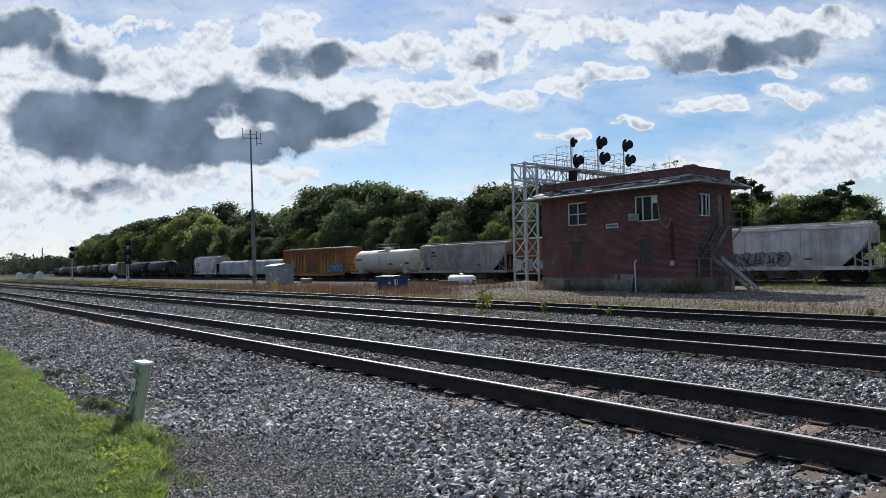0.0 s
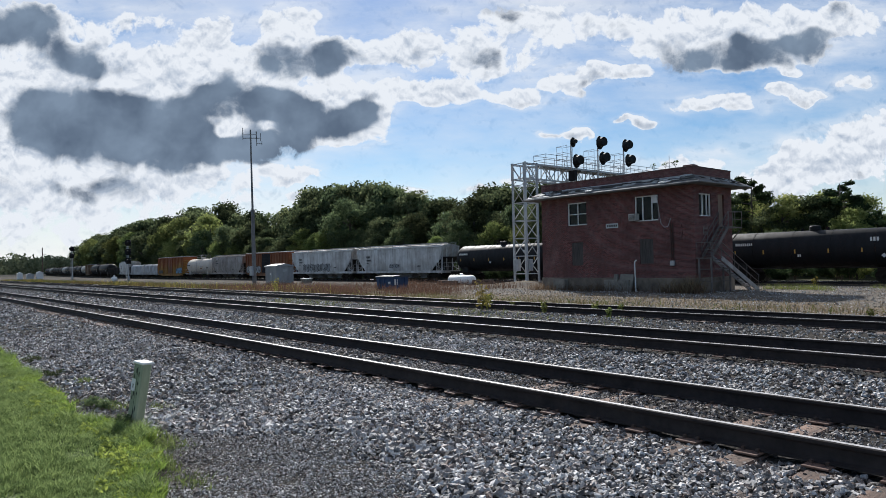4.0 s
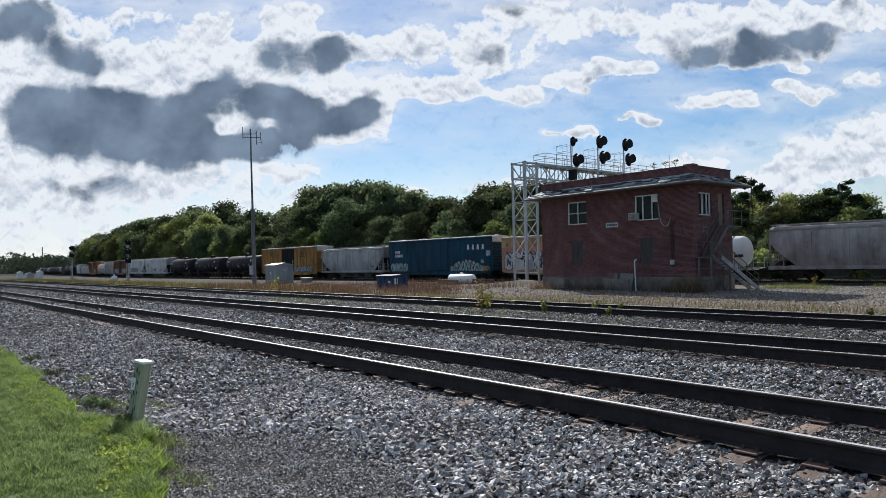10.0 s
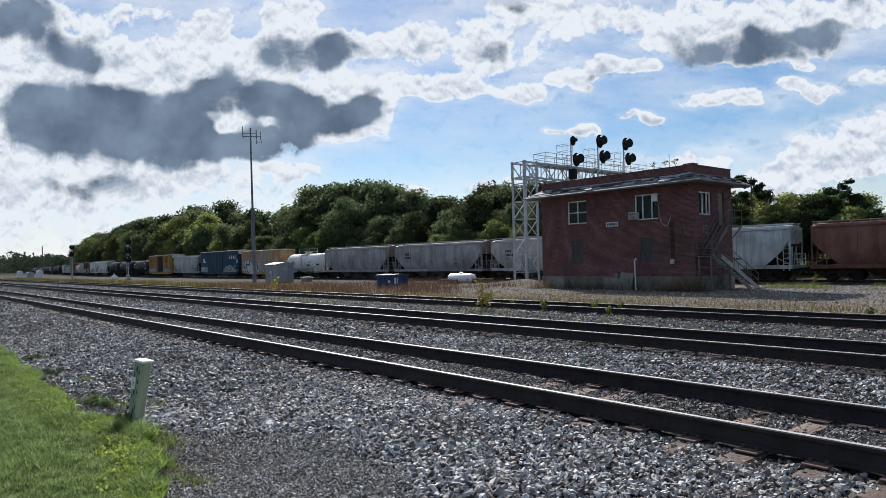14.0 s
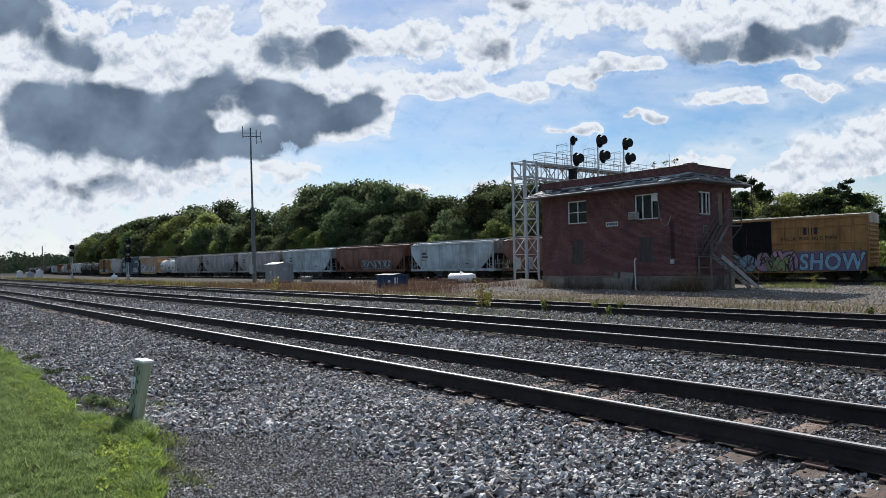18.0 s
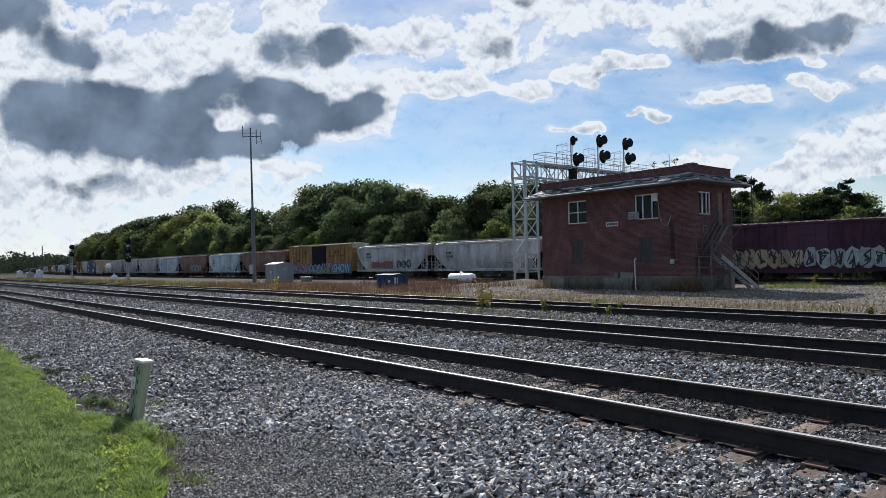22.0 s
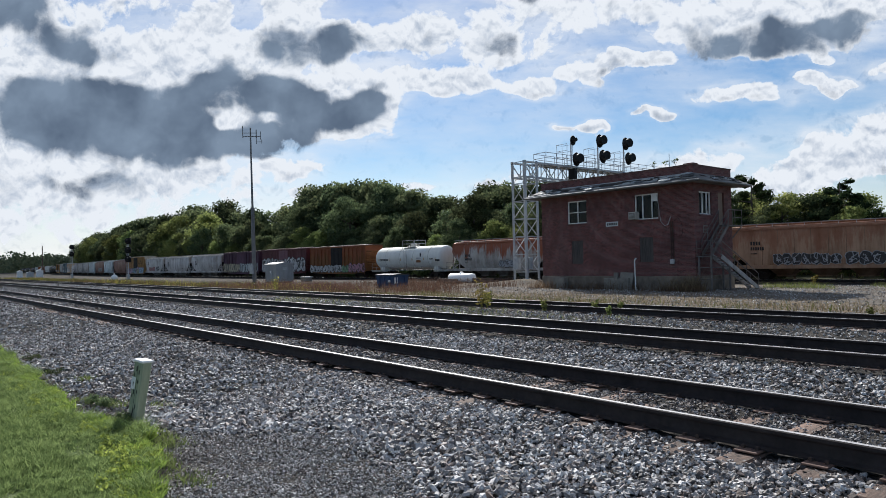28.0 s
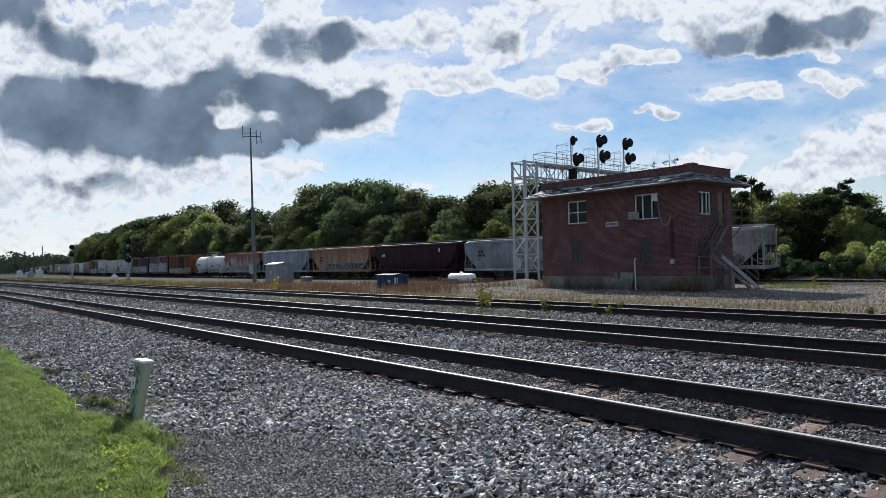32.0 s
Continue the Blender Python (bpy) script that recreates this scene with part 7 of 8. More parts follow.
GREY, PALE, WHITE_C = (0.26, 0.255, 0.25, 1), (0.40, 0.40, 0.39, 1), (0.68, 0.68, 0.67, 1)
LBLUE, BROWN, MAROON = (0.58, 0.665, 0.69, 1), (0.23, 0.118, 0.088, 1), (0.105, 0.03, 0.036, 1)
YELLOW, TAN, BLUE = (0.47, 0.25, 0.075, 1), (0.40, 0.27, 0.17, 0.75), (0.012, 0.062, 0.105, 1)
TANK_BLACK, TANK_WHITE, DARK = (0.014, 0.015, 0.017, 1), (0.76, 0.755, 0.72, 1), (0.006, 0.0065, 0.010, 1)
S_GREY, S_DARK, S_TEAL, S_BLUE, S_YEL, S_PINK = (0.42, 0.43, 0.44, 1), (0.02, 0.02, 0.022, 1), (0.10, 0.36, 0.27, 1), (0.10, 0.30, 0.48, 1), (0.36, 0.34, 0.16, 1), (0.42, 0.19, 0.25, 1)

WAGONS = []     # (thing, place of its middle along the train at 0 s)


def put(c, x0, x1):
    WAGONS.append((c, (x0 + x1) / 2))
    return c


def std_marks(L, ink, z=3.0):
    return ((-L / 2 + 2.6, z, 4, 0.30, ink), (-L / 2 + 2.6, z - 0.42, 6, 0.26, ink), (-L / 2 + 2.6, z - 0.75, 9, 0.08, ink), (L / 2 - 5.0, 1.75, 6, 0.14, ink))


def train():
    inkd, inkw = INK, PALE_INK
    # the head of the train, far down the line
    x = -211.0
    rng = random.Random(4)
    for i in range(13):
        col = TANK_BLACK if i % 5 else (0.30, 0.30, 0.29, 1)
        put(tank_wagon("black tank wagon far along the train" if i % 5 else "grey tank wagon far along the train", 16.4, col), x - 16.4, x)
        x -= 16.4
    put(boxcar("dull brown box wagon", 13.00, (0.20, 0.13, 0.08, 1), (0.17, 0.11, 0.07, 1), 4.5, ((-1.3, 1.3),), 10), -210.9, -197.9)
    put(tank_wagon("plain black tank wagon with rounded ends", 18.83, TANK_BLACK), -197.9, -179.1)
    put(tank_wagon("plain black tank wagon with rounded ends", 18.83, TANK_BLACK), -179.1, -160.2)
    put(gondola("black open gondola wagon", 16.64, (0.022, 0.022, 0.022, 1)), -160.2, -143.6)
    put(hopper("short white covered hopper wagon", 13.10, WHITE_C, 2, 4.6, marks=std_marks(13.10, inkd)), -143.6, -130.5)
    for a in (-130.5, -117.05):
        put(coil_wagon("pale grey covered coil wagon with two hoods", 13.45, (0.42, 0.44, 0.46, 1)), a, a + 13.45)
    c = put(boxcar("rusty yellow box wagon with sprayed shapes", 19.40, (0.36, 0.19, 0.05, 0.15), (0.17, 0.08, 0.04, 0.1), 4.95, ((-1.6, 1.6),), 18), -103.6, -84.2)
    scrawl(c, 4.44, 8.69, 1.15, 2.4, -1.565, S_BLUE, S_DARK, 3)
    scrawl(c, -8.20, -5.31, 1.15, 1.9, -1.565, S_DARK, S_DARK, 4)
    put(tank_wagon("cream white tank wagon with a railed dome", 15.40, (0.62, 0.56, 0.49, 1), white=True, marks=((-6.2, 2.7, 9, 0.26, inkd),)), -84.2, -68.8)
    put(hopper("beige-grey covered hopper wagon with rounded sides", 16.00, (0.42, 0.385, 0.36, 1), 3, 4.65, marks=std_marks(16.00, inkd, 3.3)), -68.8, -52.8)
    c = put(boxcar("rust-brown box wagon with a dark door", 17.10, (0.26, 0.115, 0.055, 0.4), DARK, 4.75, ((-1.5, 1.5),), 16), -52.8, -35.7)
    scrawl(c, -7.47, -1.97, 1.1, 2.4, -1.565, S_GREY, S_DARK, 5)
    scrawl(c, 1.97, 7.67, 1.1, 2.4, -1.565, S_GREY, S_DARK, 6)
    c = put(hopper("white covered hopper wagon with sprayed shapes", 18.40, WHITE_C, 4, 4.7, round_side=False, marks=std_marks(18.40, inkd)), -35.7, -17.3)
    scrawl(c, -5.07, 2.82, 1.3, 2.5, -1.575, (0.30, 0.31, 0.32, 1), S_DARK, 7)
    c = put(hopper("white covered hopper wagon", 19.20, WHITE_C, 4, 4.7, round_side=False, marks=std_marks(19.20, inkd)), -17.3, 1.9)
    scrawl(c, -1.47, 0.59, 1.6, 2.2, -1.575, S_GREY, S_DARK, 8)
    for a, b in ((2.0, 18.0), (18.0, 34.6), (34.6, 51.2)):
        put(tank_wagon("black tank wagon with small white stencilling", b - a, TANK_BLACK, marks=((-6.2, 3.0, 9, 0.22, inkw), (4.4, 3.1, 3, 0.3, inkw), (-1.0, 2.0, 2, 0.2, inkw))), a, b)
    c = put(boxcar("orange-yellow box wagon with dark double doors", 19.60, YELLOW, DARK, 5.2, ((-2.0, -0.02), (0.02, 2.0)), 18, (0.60, 0.60, 0.57, 1), beads=(2.2, 3.2, 4.2), end_cap=(0.58, 0.57, 0.52, 1), marks=((-6.6, 3.9, 3, 0.55, inkd), (4.2, 3.9, 3, 0.55, inkd), (4.0, 3.5, 12, 0.2, inkd))), 51.2, 70.8)
    scrawl(c, -8.26, -3.27, 1.1, 2.1, -1.565, (0.40, 0.41, 0.42, 1), S_DARK, 9)
    scrawl(c, 2.50, 7.88, 1.1, 2.0, -1.565, (0.40, 0.42, 0.42, 1), S_DARK, 10)
    put(hopper("dirty grey covered hopper wagon", 16.80, (0.46, 0.46, 0.45, 1), 3, 4.65, marks=((5.5, 1.7, 6, 0.16, inkd),)), 70.8, 87.6)
    c = put(boxcar("dark teal-blue flat-sided box wagon with white lettering bars", 20.10, BLUE, (0.02, 0.06, 0.095, 1), 5.2, ((-2.0, 2.0),), 20, (0.60, 0.61, 0.61, 1), marks=((-8.6, 3.4, 4, 0.36, inkw), (-8.6, 2.9, 6, 0.36, inkw)), flat=True, end_cap=(0.62, 0.63, 0.62, 1)), 87.6, 107.7)
    for x in (5.35, 6.15, 6.95, 7.75):
        part("letter_bar", Shape().prism([(x, 3.55), (x + 0.13, 3.55), (x + 0.2, 3.7), (x + 0.26, 3.55), (x + 0.38, 3.55), (x + 0.3, 4.15), (x + 0.08, 4.15)], -1.476, -1.45, "y"), inkw, c, "large white lettering bar")
    scrawl(c, -9.03, -5.63, 1.0, 2.2, -1.475, (0.34, 0.44, 0.45, 1), S_DARK, 11)
    scrawl(c, 2.5, 7.9, 1.0, 2.4, -1.475, (0.40, 0.50, 0.48, 1), S_DARK, 12, 0.45, 0.6)
    scrawl(c, 7.7, 9.0, 1.0, 1.65, -1.475, (0.50, 0.27, 0.07, 1), S_DARK, 112)
    scrawl(c, 8.45, 9.1, 2.75, 3.5, -1.475, (0.5, 0.55, 0.57, 1), (0.3, 0.36, 0.4, 1), 113, 0.5)
    scrawl(c, 7.6, 8.05, 1.95, 2.4, -1.475, (0.5, 0.55, 0.57, 1), (0.3, 0.36, 0.4, 1), 114, 0.5)
    c = put(boxcar("cream-orange box wagon covered in white sprayed shapes", 15.90, (0.56, 0.36, 0.19, 1), (0.40, 0.33, 0.27, 1), 4.9, ((-0.2, 2.6),), 14, (0.5, 0.49, 0.46, 1), flat=True), 107.8, 123.7)
    part("sprayed_letter", Shape().box(-7.25, 2.3, -1.470, -1.45, 1.0, 3.6, 0.004), SPRAY, c, "rusty red sprayed ground of the lettering", colour=(0.48, 0.20, 0.13, 1))
    scrawl(c, -6.9, 2.2, 1.0, 3.35, -1.474, (0.66, 0.64, 0.65, 1), (0.03, 0.028, 0.03, 1), 13, 0.5)
    scrawl(c, 2.6, 6.3, 1.0, 2.7, -1.474, (0.58, 0.57, 0.58, 1), (0.03, 0.028, 0.03, 1), 213, 0.6)
    for i in range(5):
        part("letter_bar", Shape().box(-6.6 + i * 0.95, -6.42 + i * 0.95, -1.472, -1.45, 3.75, 4.05, 0.004), inkd, c)
    part("letter_bar", Shape().box(-5.4, -3.9, -1.492, -1.474, 2.2, 2.45, 0.004), inkd, c, "dark number bar")
    c = put(tank_wagon("white tank wagon with a railed dome and black stencilling", 12.99, TANK_WHITE, 1.35, 2.5, white=True, marks=((-5.0, 2.35, 4, 0.3, inkd), (-3.6, 2.35, 6, 0.3, inkd), (2.6, 2.5, 6, 0.12, inkd))), 123.6, 136.6)
    for a, b in ((136.6, 153.7), (153.7, 171.1), (171.1, 188.7)):
        put(hopper("dirty grey covered hopper wagon with rounded sides", b - a, (0.40, 0.385, 0.375, 1) if a < 171 else (0.47, 0.455, 0.445, 1), 3, 4.65, marks=std_marks(b - a, inkd) if a > 140 else ()), a, b)
    put(hopper("pale blue-grey covered hopper wagon", 16.00, LBLUE, 3, 4.68, round_side=False, marks=std_marks(16.00, inkd)), 188.7, 204.7)
    c = put(hopper("dull brown covered hopper wagon with sprayed shapes", 17.30, BROWN, 3, 4.7, marks=()), 204.7, 222.0)
    scrawl(c, -1.30, 5.21, 1.3, 2.5, -1.60, (0.03, 0.03, 0.03, 1), S_GREY, 15)
    put(hopper("pale blue covered hopper wagon", 15.80, LBLUE, 3, 4.68, round_side=False, marks=std_marks(15.80, inkd)), 222.0, 237.8)
    put(hopper("plain dull brown covered hopper wagon", 18.00, (0.24, 0.13, 0.10, 1), 3, 4.7), 237.8, 255.8)
    c = put(boxcar("yellow box wagon with dark doors and blue sprayed shapes", 19.20, (0.42, 0.25, 0.10, 1), DARK, 5.2, ((-2.0, -0.02), (0.02, 2.0)), 18, (0.50, 0.46, 0.38, 1), beads=(2.95, 4.25), end_cap=(0.55, 0.50, 0.42, 1), marks=((-7.9, 3.75, 4, 0.22, inkd), (-4.6, 3.75, 4, 0.22, inkd), (-7.0, 2.55, 4, 0.32, inkd), (4.7, 3.62, 3, 0.55, inkd))), 255.8, 275.0)
    plain_word(c, "RAILCAR POOLING EXPERTS", 2.75, 3.2, 0.36, -1.466, inkd)
    scrawl(c, -9.0, -3.0, 0.72, 2.2, -1.572, (0.34, 0.22, 0.36, 1), S_DARK, 16)
    scrawl(c, -3.0, 0.8, 0.72, 2.2, -1.572, (0.20, 0.34, 0.44, 1), S_DARK, 17)
    scrawl(c, 0.8, 4.0, 0.72, 2.45, -1.572, (0.42, 0.27, 0.38, 1), S_DARK, 18, 0.6)
    scrawl(c, 1.6, 3.4, 0.72, 1.9, -1.577, (0.22, 0.30, 0.13, 1), S_DARK, 118, 0.6)
    part("sprayed_letter", Shape().box(3.9, 8.75, -1.572, -1.45, 0.72, 2.3, 0.004), SPRAY, c, "lilac sprayed ground of the word", colour=(0.16, 0.13, 0.22, 1))
    sprayed_word(c, "SHOW", 4.1, 0.86, 1.75, -1.575, (0.26, 0.50, 0.68, 1), S_DARK)
    c = put(hopper("dirty grey covered hopper wagon with small sprayed marks", 16.30, (0.56, 0.55, 0.54, 1), 3, 4.68, round_side=False, marks=std_marks(16.30, inkd, 3.2)), 275.0, 291.3)
    scrawl(c, -4.05, 0.70, 1.4, 2.3, -1.575, (0.33, 0.12, 0.12, 1), (0.16, 0.05, 0.05, 1), 20)
    scrawl(c, 1.41, 4.41, 1.35, 2.5, -1.575, S_DARK, S_GREY, 21)
    put(hopper("grey covered hopper wagon with rounded sides", 18.00, (0.56, 0.545, 0.535, 1), 3, 4.65, marks=std_marks(18.00, inkd, 3.0)), 291.3, 309.3)
    put(hopper("grey covered hopper wagon with a pale stripe", 17.50, (0.54, 0.525, 0.515, 1), 3, 4.65, marks=std_marks(17.50, inkd, 3.0)), 309.3, 326.8)
    c = put(boxcar("dark maroon box wagon with yellow and grey sprayed shapes", 16.30, (0.085, 0.04, 0.068, 1), (0.10, 0.048, 0.08, 1), 4.8, ((-1.5, 1.5),), 12, (0.10, 0.05, 0.06, 1)), 326.8, 343.1)
    scrawl(c, -7.56, -0.4, 0.95, 2.7, -1.575, (0.42, 0.36, 0.24, 1), S_DARK, 22, 0.5)
    scrawl(c, -0.3, 7.4, 0.95, 2.7, -1.575, (0.40, 0.44, 0.46, 1), S_DARK, 23, 0.55)
    c = put(boxcar("dark red box wagon with big grey sprayed shapes", 16.30, MAROON, (0.19, 0.095, 0.115, 1), 4.9, ((-1.4, 1.6),), 12, (0.10, 0.04, 0.045, 1), flat=True), 343.1, 359.4)
    scrawl(c, -7.4, -0.2, 1.0, 3.35, -1.535, (0.46, 0.455, 0.47, 1), S_DARK, 24, 0.62)
    scrawl(c, -0.2, 7.4, 1.0, 3.35, -1.535, (0.46, 0.455, 0.47, 1), S_DARK, 25, 0.62)
    c = put(boxcar("rust-brown box wagon with yellow ends and sprayed shapes", 16.00, (0.20, 0.085, 0.03, 0.3), (0.012, 0.011, 0.012, 1), 4.85, ((-1.5, 1.5),), 14, (0.12, 0.08, 0.06, 1)), 359.4, 375.4)
    scrawl(c, -7.3, 1.4, 0.85, 2.0, -1.565, (0.45, 0.44, 0.43, 1), S_DARK, 26)
    scrawl(c, 1.5, 3.2, 0.85, 2.0, -1.575, (0.16, 0.30, 0.14, 1), S_DARK, 127)
    scrawl(c, 3.2, 7.3, 0.85, 2.25, -1.565, S_PINK, S_DARK, 27)
    c = put(tank_wagon("clean white tank wagon with a railed dome", 16.30, (0.72, 0.72, 0.68, 1), 1.5, 2.68, white=True, marks=((-5.9, 2.35, 9, 0.28, inkd), (5.0, 2.4, 6, 0.14, inkd), (3.0, 2.8, 1, 0.5, inkd))), 375.4, 391.7)
    c = put(hopper("white covered hopper wagon heavily streaked with rust", 16.20, (0.46, 0.44, 0.42, 0.05), 3, 4.65, marks=std_marks(16.20, inkd, 2.6)), 391.7, 407.9)
    scrawl(c, 0.19, 2.61, 1.3, 2.2, -1.60, (0.3, 0.32, 0.36, 1), S_DARK, 28)
    put(hopper("clean blue-grey covered hopper wagon", 16.90, (0.36, 0.39, 0.42, 1), 3, 4.68, round_side=False, marks=((5.2, 1.7, 2, 0.2, inkd),)), 407.9, 424.8)
    c = put(hopper("rust-stained tan covered hopper wagon with dark sprayed shapes", 16.40, (0.45, 0.29, 0.19, 0.5), 3, 4.7, round_side=False, marks=std_marks(16.40, inkd, 2.9)), 424.8, 441.2)
    scrawl(c, -3.48, 1.47, 1.25, 2.2, -1.575, S_DARK, (0.36, 0.38, 0.4, 1), 29)
    scrawl(c, 1.83, 6.05, 1.25, 2.3, -1.575, S_DARK, (0.36, 0.38, 0.4, 1), 30)
    put(hopper("dark maroon covered hopper wagon", 17.30, (0.042, 0.012, 0.018, 1), 3, 4.7, round_side=False, marks=((-6.9, 2.9, 3, 0.35, inkw), (5.2, 3.3, 1, 0.5, inkw))), 441.2, 458.5)
    put(hopper("weathered blue-grey covered hopper wagon", 17.10, (0.30, 0.325, 0.345, 1), 3, 4.68, round_side=False, sill_colour=(0.42, 0.43, 0.44, 1), marks=std_marks(17.10, inkd, 3.0)), 458.5, 475.6)
    c = put(hopper("pale grey covered hopper wagon with teal shapes, last of the train", 18.70, (0.46, 0.46, 0.45, 1), 3, 4.72, round_side=False, marks=std_marks(18.70, inkd, 3.0)), 475.6, 494.3)
    scrawl(c, -5.52, 0.20, 1.25, 2.5, -1.575, S_TEAL, S_DARK, 31)
    scrawl(c, 1.63, 6.95, 1.25, 2.2, -1.575, (0.20, 0.20, 0.21, 1), S_DARK, 32)


train()

# ---- the clouds: a high curved sheet that drifts over the line ----
CLOUD_H, CLOUD_R = 600.0, 13300.0


def cloud_sheet():
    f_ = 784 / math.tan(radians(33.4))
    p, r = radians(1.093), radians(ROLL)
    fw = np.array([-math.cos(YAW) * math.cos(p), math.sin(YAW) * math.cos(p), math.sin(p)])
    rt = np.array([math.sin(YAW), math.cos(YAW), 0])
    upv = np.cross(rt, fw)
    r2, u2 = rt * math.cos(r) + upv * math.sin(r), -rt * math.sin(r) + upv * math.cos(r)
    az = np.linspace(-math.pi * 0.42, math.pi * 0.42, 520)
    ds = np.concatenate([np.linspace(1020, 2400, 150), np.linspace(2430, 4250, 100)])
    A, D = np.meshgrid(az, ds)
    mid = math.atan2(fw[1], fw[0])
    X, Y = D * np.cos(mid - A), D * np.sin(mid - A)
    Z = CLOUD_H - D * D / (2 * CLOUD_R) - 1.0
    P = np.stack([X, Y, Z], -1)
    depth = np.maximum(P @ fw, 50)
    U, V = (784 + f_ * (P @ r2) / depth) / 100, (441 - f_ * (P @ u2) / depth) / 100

    # heaps are never round: their plan is pushed about at three scales
    wu, wv_ = np.zeros_like(U), np.zeros_like(V)
    for i in range(U.shape[0]):
        for j in range(U.shape[1]):
            if -3 < U[i, j] < 19 and -2 < V[i, j] < 6:
                for size, far in ((0.8, 0.30), (2.1, 0.16), (5.0, 0.09)):
                    q = noise.noise_vector((U[i, j] * size, V[i, j] * size * 1.25, size))
                    wu[i, j] += q[0] * far
                    wv_[i, j] += q[1] * far * 0.62
    flat_u, flat_v = U, V
    U, V = U + wu, V + wv_

    def lumps(rows, lift=0.0):
        """Cloud heaps run together: middle, half sizes, strength, and how hard the rim is."""
        clear = np.ones_like(U)
        for x, y, rx, ry, s, hard in rows:
            d = np.sqrt(((U - x) / rx) ** 2 + ((V + lift - y) / ry) ** 2)
            clear *= 1 - s / (1 + np.exp(np.clip((d - 1) * hard, -30, 30)))
        return 1 - clear
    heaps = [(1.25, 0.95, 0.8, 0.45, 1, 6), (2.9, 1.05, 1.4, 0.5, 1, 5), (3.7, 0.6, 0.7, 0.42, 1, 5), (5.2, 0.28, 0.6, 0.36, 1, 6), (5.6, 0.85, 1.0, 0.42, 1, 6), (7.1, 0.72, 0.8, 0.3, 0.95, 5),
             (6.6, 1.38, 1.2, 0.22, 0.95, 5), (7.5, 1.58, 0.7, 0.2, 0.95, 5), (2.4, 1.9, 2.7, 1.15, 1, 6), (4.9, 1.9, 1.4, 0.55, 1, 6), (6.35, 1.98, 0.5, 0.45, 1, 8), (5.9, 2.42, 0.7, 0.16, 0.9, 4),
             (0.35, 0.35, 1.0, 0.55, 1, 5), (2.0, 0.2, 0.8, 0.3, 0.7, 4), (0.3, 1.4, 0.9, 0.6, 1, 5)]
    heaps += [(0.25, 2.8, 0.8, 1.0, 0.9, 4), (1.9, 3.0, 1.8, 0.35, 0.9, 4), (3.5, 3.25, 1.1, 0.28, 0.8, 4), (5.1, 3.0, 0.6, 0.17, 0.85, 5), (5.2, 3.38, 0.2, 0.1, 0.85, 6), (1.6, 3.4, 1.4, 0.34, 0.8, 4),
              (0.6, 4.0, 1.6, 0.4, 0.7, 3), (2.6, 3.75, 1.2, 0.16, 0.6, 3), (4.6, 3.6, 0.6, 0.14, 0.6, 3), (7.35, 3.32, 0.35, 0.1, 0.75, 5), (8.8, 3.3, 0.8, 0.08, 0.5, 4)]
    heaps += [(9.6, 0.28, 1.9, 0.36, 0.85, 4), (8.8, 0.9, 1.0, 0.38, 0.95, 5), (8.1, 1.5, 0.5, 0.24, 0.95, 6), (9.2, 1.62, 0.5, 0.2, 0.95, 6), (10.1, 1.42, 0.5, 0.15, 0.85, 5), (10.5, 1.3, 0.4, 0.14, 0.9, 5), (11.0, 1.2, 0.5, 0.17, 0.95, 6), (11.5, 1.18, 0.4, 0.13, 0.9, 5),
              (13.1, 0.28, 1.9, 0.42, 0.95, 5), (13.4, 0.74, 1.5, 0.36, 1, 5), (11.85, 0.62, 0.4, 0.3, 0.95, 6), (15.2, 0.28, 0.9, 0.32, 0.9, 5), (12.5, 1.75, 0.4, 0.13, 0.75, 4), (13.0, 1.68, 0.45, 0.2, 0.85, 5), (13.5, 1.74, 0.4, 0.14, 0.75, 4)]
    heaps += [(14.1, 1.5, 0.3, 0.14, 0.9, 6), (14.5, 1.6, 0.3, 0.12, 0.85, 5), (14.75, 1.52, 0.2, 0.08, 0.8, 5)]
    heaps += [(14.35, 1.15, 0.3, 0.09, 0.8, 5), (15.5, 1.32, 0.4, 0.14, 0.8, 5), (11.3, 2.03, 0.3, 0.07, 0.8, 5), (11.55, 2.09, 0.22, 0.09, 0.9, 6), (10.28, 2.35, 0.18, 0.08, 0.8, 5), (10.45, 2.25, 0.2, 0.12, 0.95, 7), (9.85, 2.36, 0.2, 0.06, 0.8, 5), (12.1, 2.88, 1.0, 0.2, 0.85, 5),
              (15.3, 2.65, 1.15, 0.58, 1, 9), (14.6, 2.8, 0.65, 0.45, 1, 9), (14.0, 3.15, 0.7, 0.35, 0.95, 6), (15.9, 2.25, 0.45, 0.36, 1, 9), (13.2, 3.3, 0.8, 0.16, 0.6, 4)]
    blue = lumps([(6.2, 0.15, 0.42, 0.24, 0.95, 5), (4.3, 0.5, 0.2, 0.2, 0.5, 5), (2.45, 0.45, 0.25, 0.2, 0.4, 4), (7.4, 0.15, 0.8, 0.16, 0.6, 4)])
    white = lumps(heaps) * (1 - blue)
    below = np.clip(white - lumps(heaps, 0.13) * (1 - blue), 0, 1)
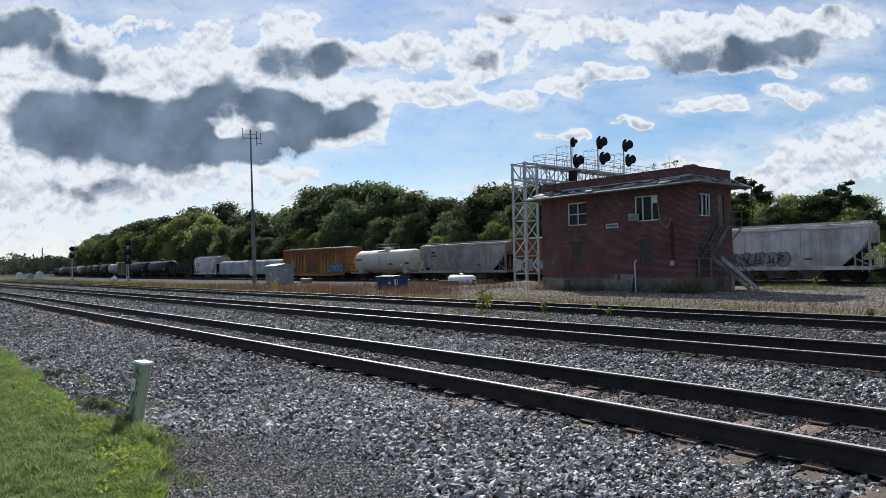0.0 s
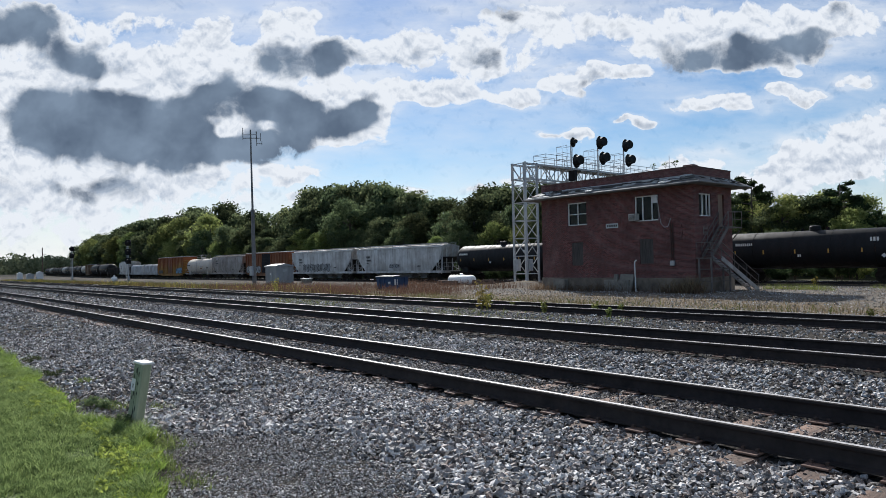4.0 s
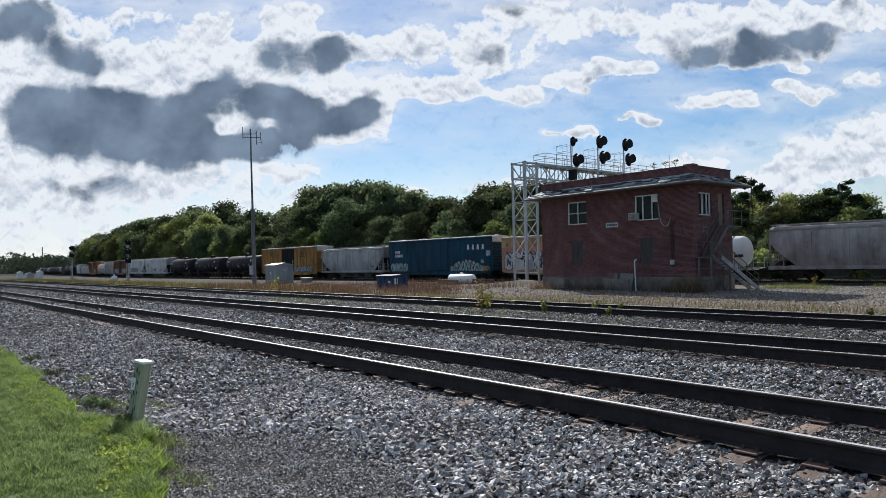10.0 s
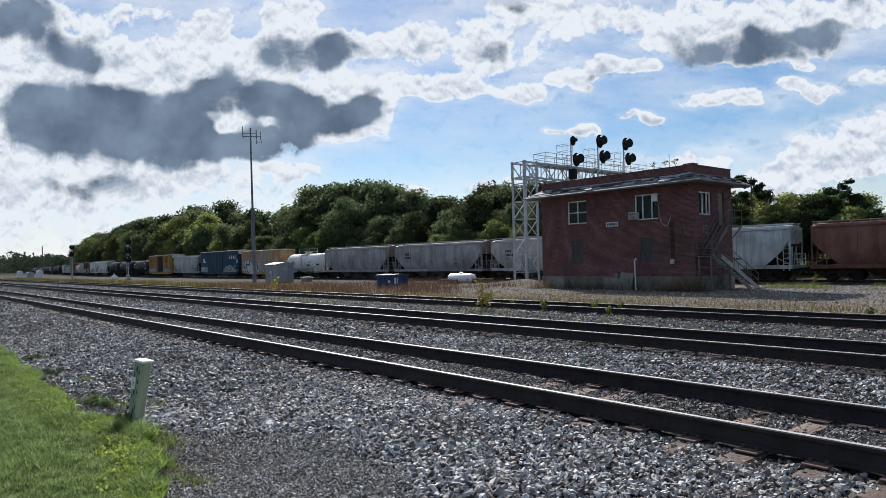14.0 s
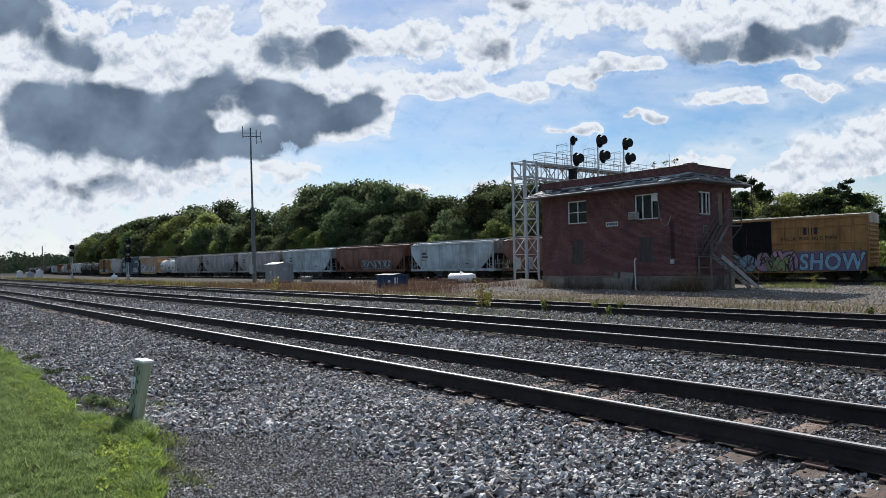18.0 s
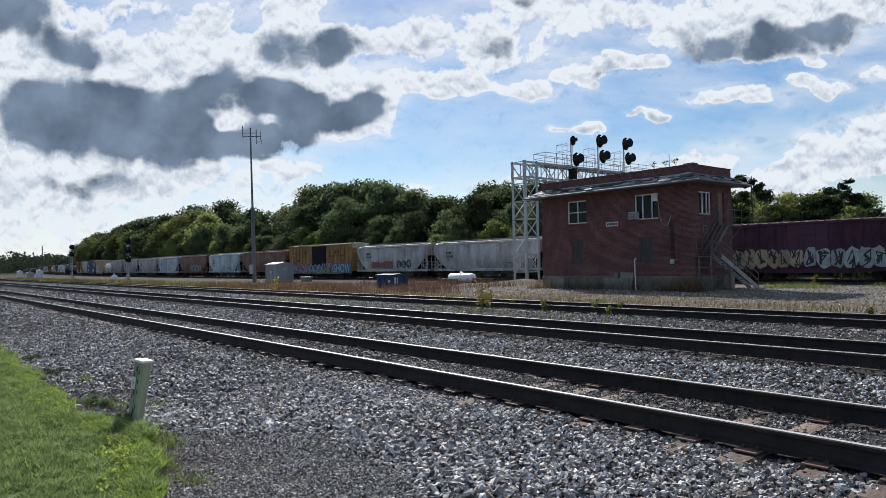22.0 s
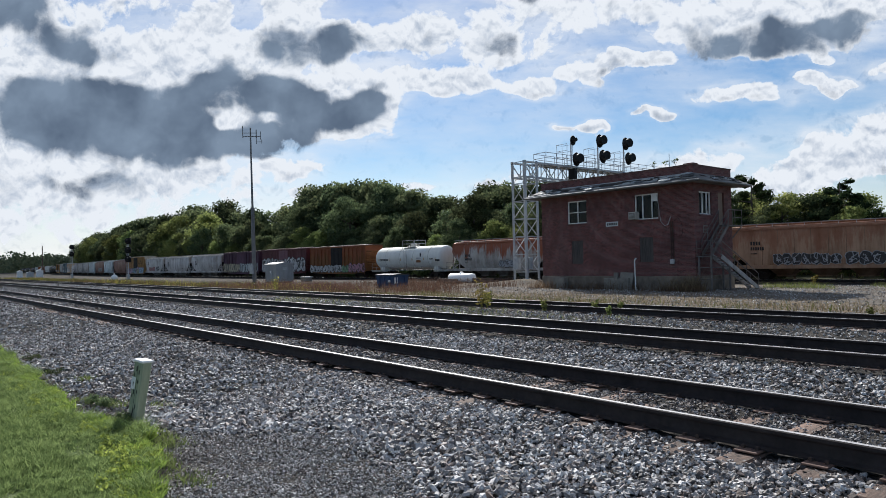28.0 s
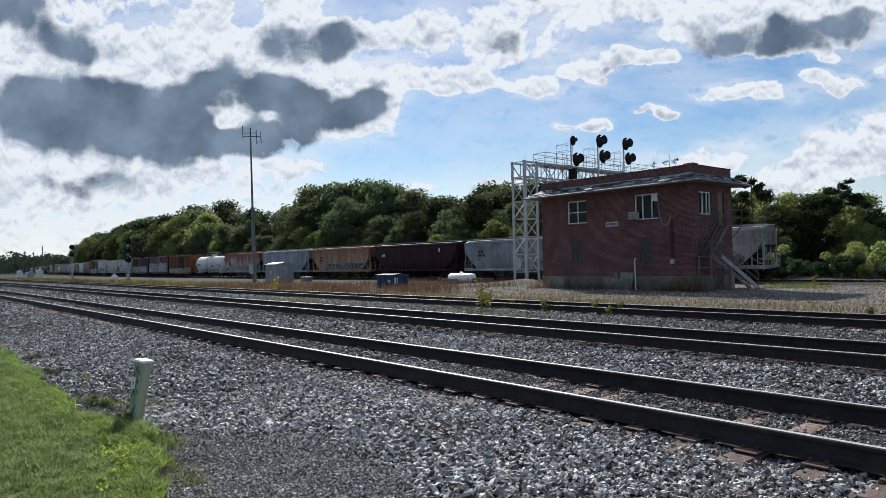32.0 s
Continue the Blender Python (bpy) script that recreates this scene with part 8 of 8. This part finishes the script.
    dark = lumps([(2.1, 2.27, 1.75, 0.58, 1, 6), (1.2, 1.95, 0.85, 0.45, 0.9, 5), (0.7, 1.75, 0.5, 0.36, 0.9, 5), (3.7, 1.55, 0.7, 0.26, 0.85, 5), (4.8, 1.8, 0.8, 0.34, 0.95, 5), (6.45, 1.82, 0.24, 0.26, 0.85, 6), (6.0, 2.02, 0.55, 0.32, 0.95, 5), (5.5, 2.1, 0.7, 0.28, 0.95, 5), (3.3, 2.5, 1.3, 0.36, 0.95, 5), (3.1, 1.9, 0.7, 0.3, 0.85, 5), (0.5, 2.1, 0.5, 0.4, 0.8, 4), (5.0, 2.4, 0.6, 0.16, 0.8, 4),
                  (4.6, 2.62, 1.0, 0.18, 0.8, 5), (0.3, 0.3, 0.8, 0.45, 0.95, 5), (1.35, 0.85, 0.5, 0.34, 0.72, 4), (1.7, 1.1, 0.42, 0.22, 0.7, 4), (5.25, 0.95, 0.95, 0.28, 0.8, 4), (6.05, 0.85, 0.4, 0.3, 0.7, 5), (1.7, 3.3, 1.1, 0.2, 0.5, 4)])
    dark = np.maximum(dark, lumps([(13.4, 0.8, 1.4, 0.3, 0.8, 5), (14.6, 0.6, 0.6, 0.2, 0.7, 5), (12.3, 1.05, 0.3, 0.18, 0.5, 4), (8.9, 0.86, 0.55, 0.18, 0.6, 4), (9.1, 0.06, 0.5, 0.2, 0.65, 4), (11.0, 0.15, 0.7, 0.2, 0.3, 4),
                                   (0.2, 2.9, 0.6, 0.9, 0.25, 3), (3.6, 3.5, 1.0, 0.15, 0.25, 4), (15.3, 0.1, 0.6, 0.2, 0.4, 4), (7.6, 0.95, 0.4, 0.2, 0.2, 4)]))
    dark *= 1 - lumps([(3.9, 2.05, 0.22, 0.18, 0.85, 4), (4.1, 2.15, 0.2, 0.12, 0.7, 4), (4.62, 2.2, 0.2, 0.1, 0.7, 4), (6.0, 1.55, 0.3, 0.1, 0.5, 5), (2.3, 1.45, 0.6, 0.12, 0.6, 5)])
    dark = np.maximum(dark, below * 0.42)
    elev = np.degrees(np.arctan2(Z, D))
    fade = np.clip((27.5 - elev) / 4, 0, 1)
    n, c = U.shape
    i, j = np.meshgrid(np.arange(n - 1), np.arange(c - 1), indexing="ij")
    a = (i * c + j).ravel()

    m = bpy.data.materials.new("cloud")
    m.use_nodes = True
    k = Nodes(m.node_tree)
    att = k.add("ShaderNodeAttribute")
    att.attribute_name = "chart"
    den = k.add("ShaderNodeAttribute")
    den.attribute_name = "cloud_mass"
    sp = k.add("ShaderNodeSeparateXYZ")
    k.put(sp.inputs[0], den.outputs["Vector"])
    v = att.outputs["Vector"]
    warp = k.add("ShaderNodeVectorMath", "MULTIPLY_ADD")
    k.put(warp.inputs[0], k.noise(v, 1.1, 3, 0.5, 0.0, 1))
    warp.inputs[1].default_value = (0.5, 0.35, 0)
    k.put(warp.inputs[2], v)
    wv = warp.outputs[0]

    def puffs(shift, detail):
        p = k.add("ShaderNodeVectorMath", "ADD")
        k.put(p.inputs[0], wv)
        p.inputs[1].default_value = shift
        return k.math("ADD", k.math("MULTIPLY", k.noise(p.outputs[0], 1.6, detail, 0.60), 0.62), k.math("MULTIPLY", k.billow(p.outputs[0], 2.2, min(detail, 4), 0.55), 0.38))
    fbm = puffs((0.25, 0.17, 0), 12)
    calm, calm_up = puffs((0.25, 0.17, 0), 4), puffs((0.25, 0.08, 0), 4)
    thick = k.math("ADD", k.math("ADD", sp.outputs[0], k.math("MULTIPLY", sp.outputs[1], 0.45)), k.math("MULTIPLY", k.math("SUBTRACT", fbm, 0.55), 2.8))
    body = k.smooth(thick, 0.28, 0.64)
    veil = k.math("MULTIPLY", k.ramp(k.noise(k.coords_of(v, (0.35, 1.1, 1)), 1.0, 9, 0.62), 0.30, 0.64, 0.06, 0.78), k.ramp(sp.outputs[0], 0.0, 0.25, 0.55, 1.0))
    alpha = k.math("MULTIPLY", k.math("MAXIMUM", body, veil), sp.outputs[2])
    # lit on the side towards the sun, grey away from it, thin edges shine
    relief = k.math("ADD", k.ramp(k.math("SUBTRACT", calm, calm_up), -0.12, 0.10), k.ramp(thick, 1.3, 0.5, 0.0, 0.5))
    bright = k.mix(k.ramp(relief, 0.30, 0.92), (0.52, 0.585, 0.68), (0.97, 0.985, 1.0))
    soft = k.noise(wv, 1.3, 7, 0.56)
    shade = k.math("ADD", k.math("MULTIPLY", sp.outputs[1], 1.45), k.math("ADD", k.math("MULTIPLY", k.math("SUBTRACT", soft, 0.5), 0.8), k.math("MULTIPLY", k.math("SUBTRACT", fbm, 0.55), 2.6)))
    dk = k.math("MULTIPLY", k.smooth(shade, 0.26, 0.98), k.smooth(thick, 0.12, 0.62))
    deep = k.mix(k.ramp(k.noise(wv, 0.9, 4, 0.5), 0.64, 0.36), (0.125, 0.168, 0.235), (0.25, 0.32, 0.41))
    col = k.mix(dk, bright, deep)
    e = k.add("ShaderNodeEmission")
    k.put(e.inputs[0], col)
    e.inputs[1].default_value = 0.575
    x = k.add("ShaderNodeMixShader")
    k.put(x.inputs[0], alpha)
    k.put(x.inputs[1], k.add("ShaderNodeBsdfTransparent").outputs[0])
    k.put(x.inputs[2], e.outputs[0])
    k.put(k.add("ShaderNodeOutputMaterial").inputs[0], x.outputs[0])
    m.cycles.emission_sampling = "NONE"

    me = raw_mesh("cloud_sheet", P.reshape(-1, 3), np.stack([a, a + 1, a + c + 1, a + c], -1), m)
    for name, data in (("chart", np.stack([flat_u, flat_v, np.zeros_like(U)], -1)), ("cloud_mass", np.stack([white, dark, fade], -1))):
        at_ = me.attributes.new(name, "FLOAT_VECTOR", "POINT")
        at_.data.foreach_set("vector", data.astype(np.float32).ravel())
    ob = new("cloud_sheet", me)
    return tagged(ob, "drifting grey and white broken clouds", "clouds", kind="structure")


CLOUDS = cloud_sheet()


# ---- what moves ----
def motions():
    for c, x in WAGONS:
        rows = []
        for t in range(33):
            at_ = x - 16.279 * t + 0.0017 * t * t
            rows.append((t, pose(at_, float(far_y(at_)), TRAIN_Z, 0, 0, far_turn(at_))))
        walk(c, rows)
    # the clouds come on from far down the line
    turn = radians(22)
    drift = Vector((math.cos(turn), -math.sin(turn), 0)) * (0.21 * CLOUD_H / 32)
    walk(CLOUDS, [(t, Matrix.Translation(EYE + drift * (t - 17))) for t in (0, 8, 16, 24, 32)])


motions()
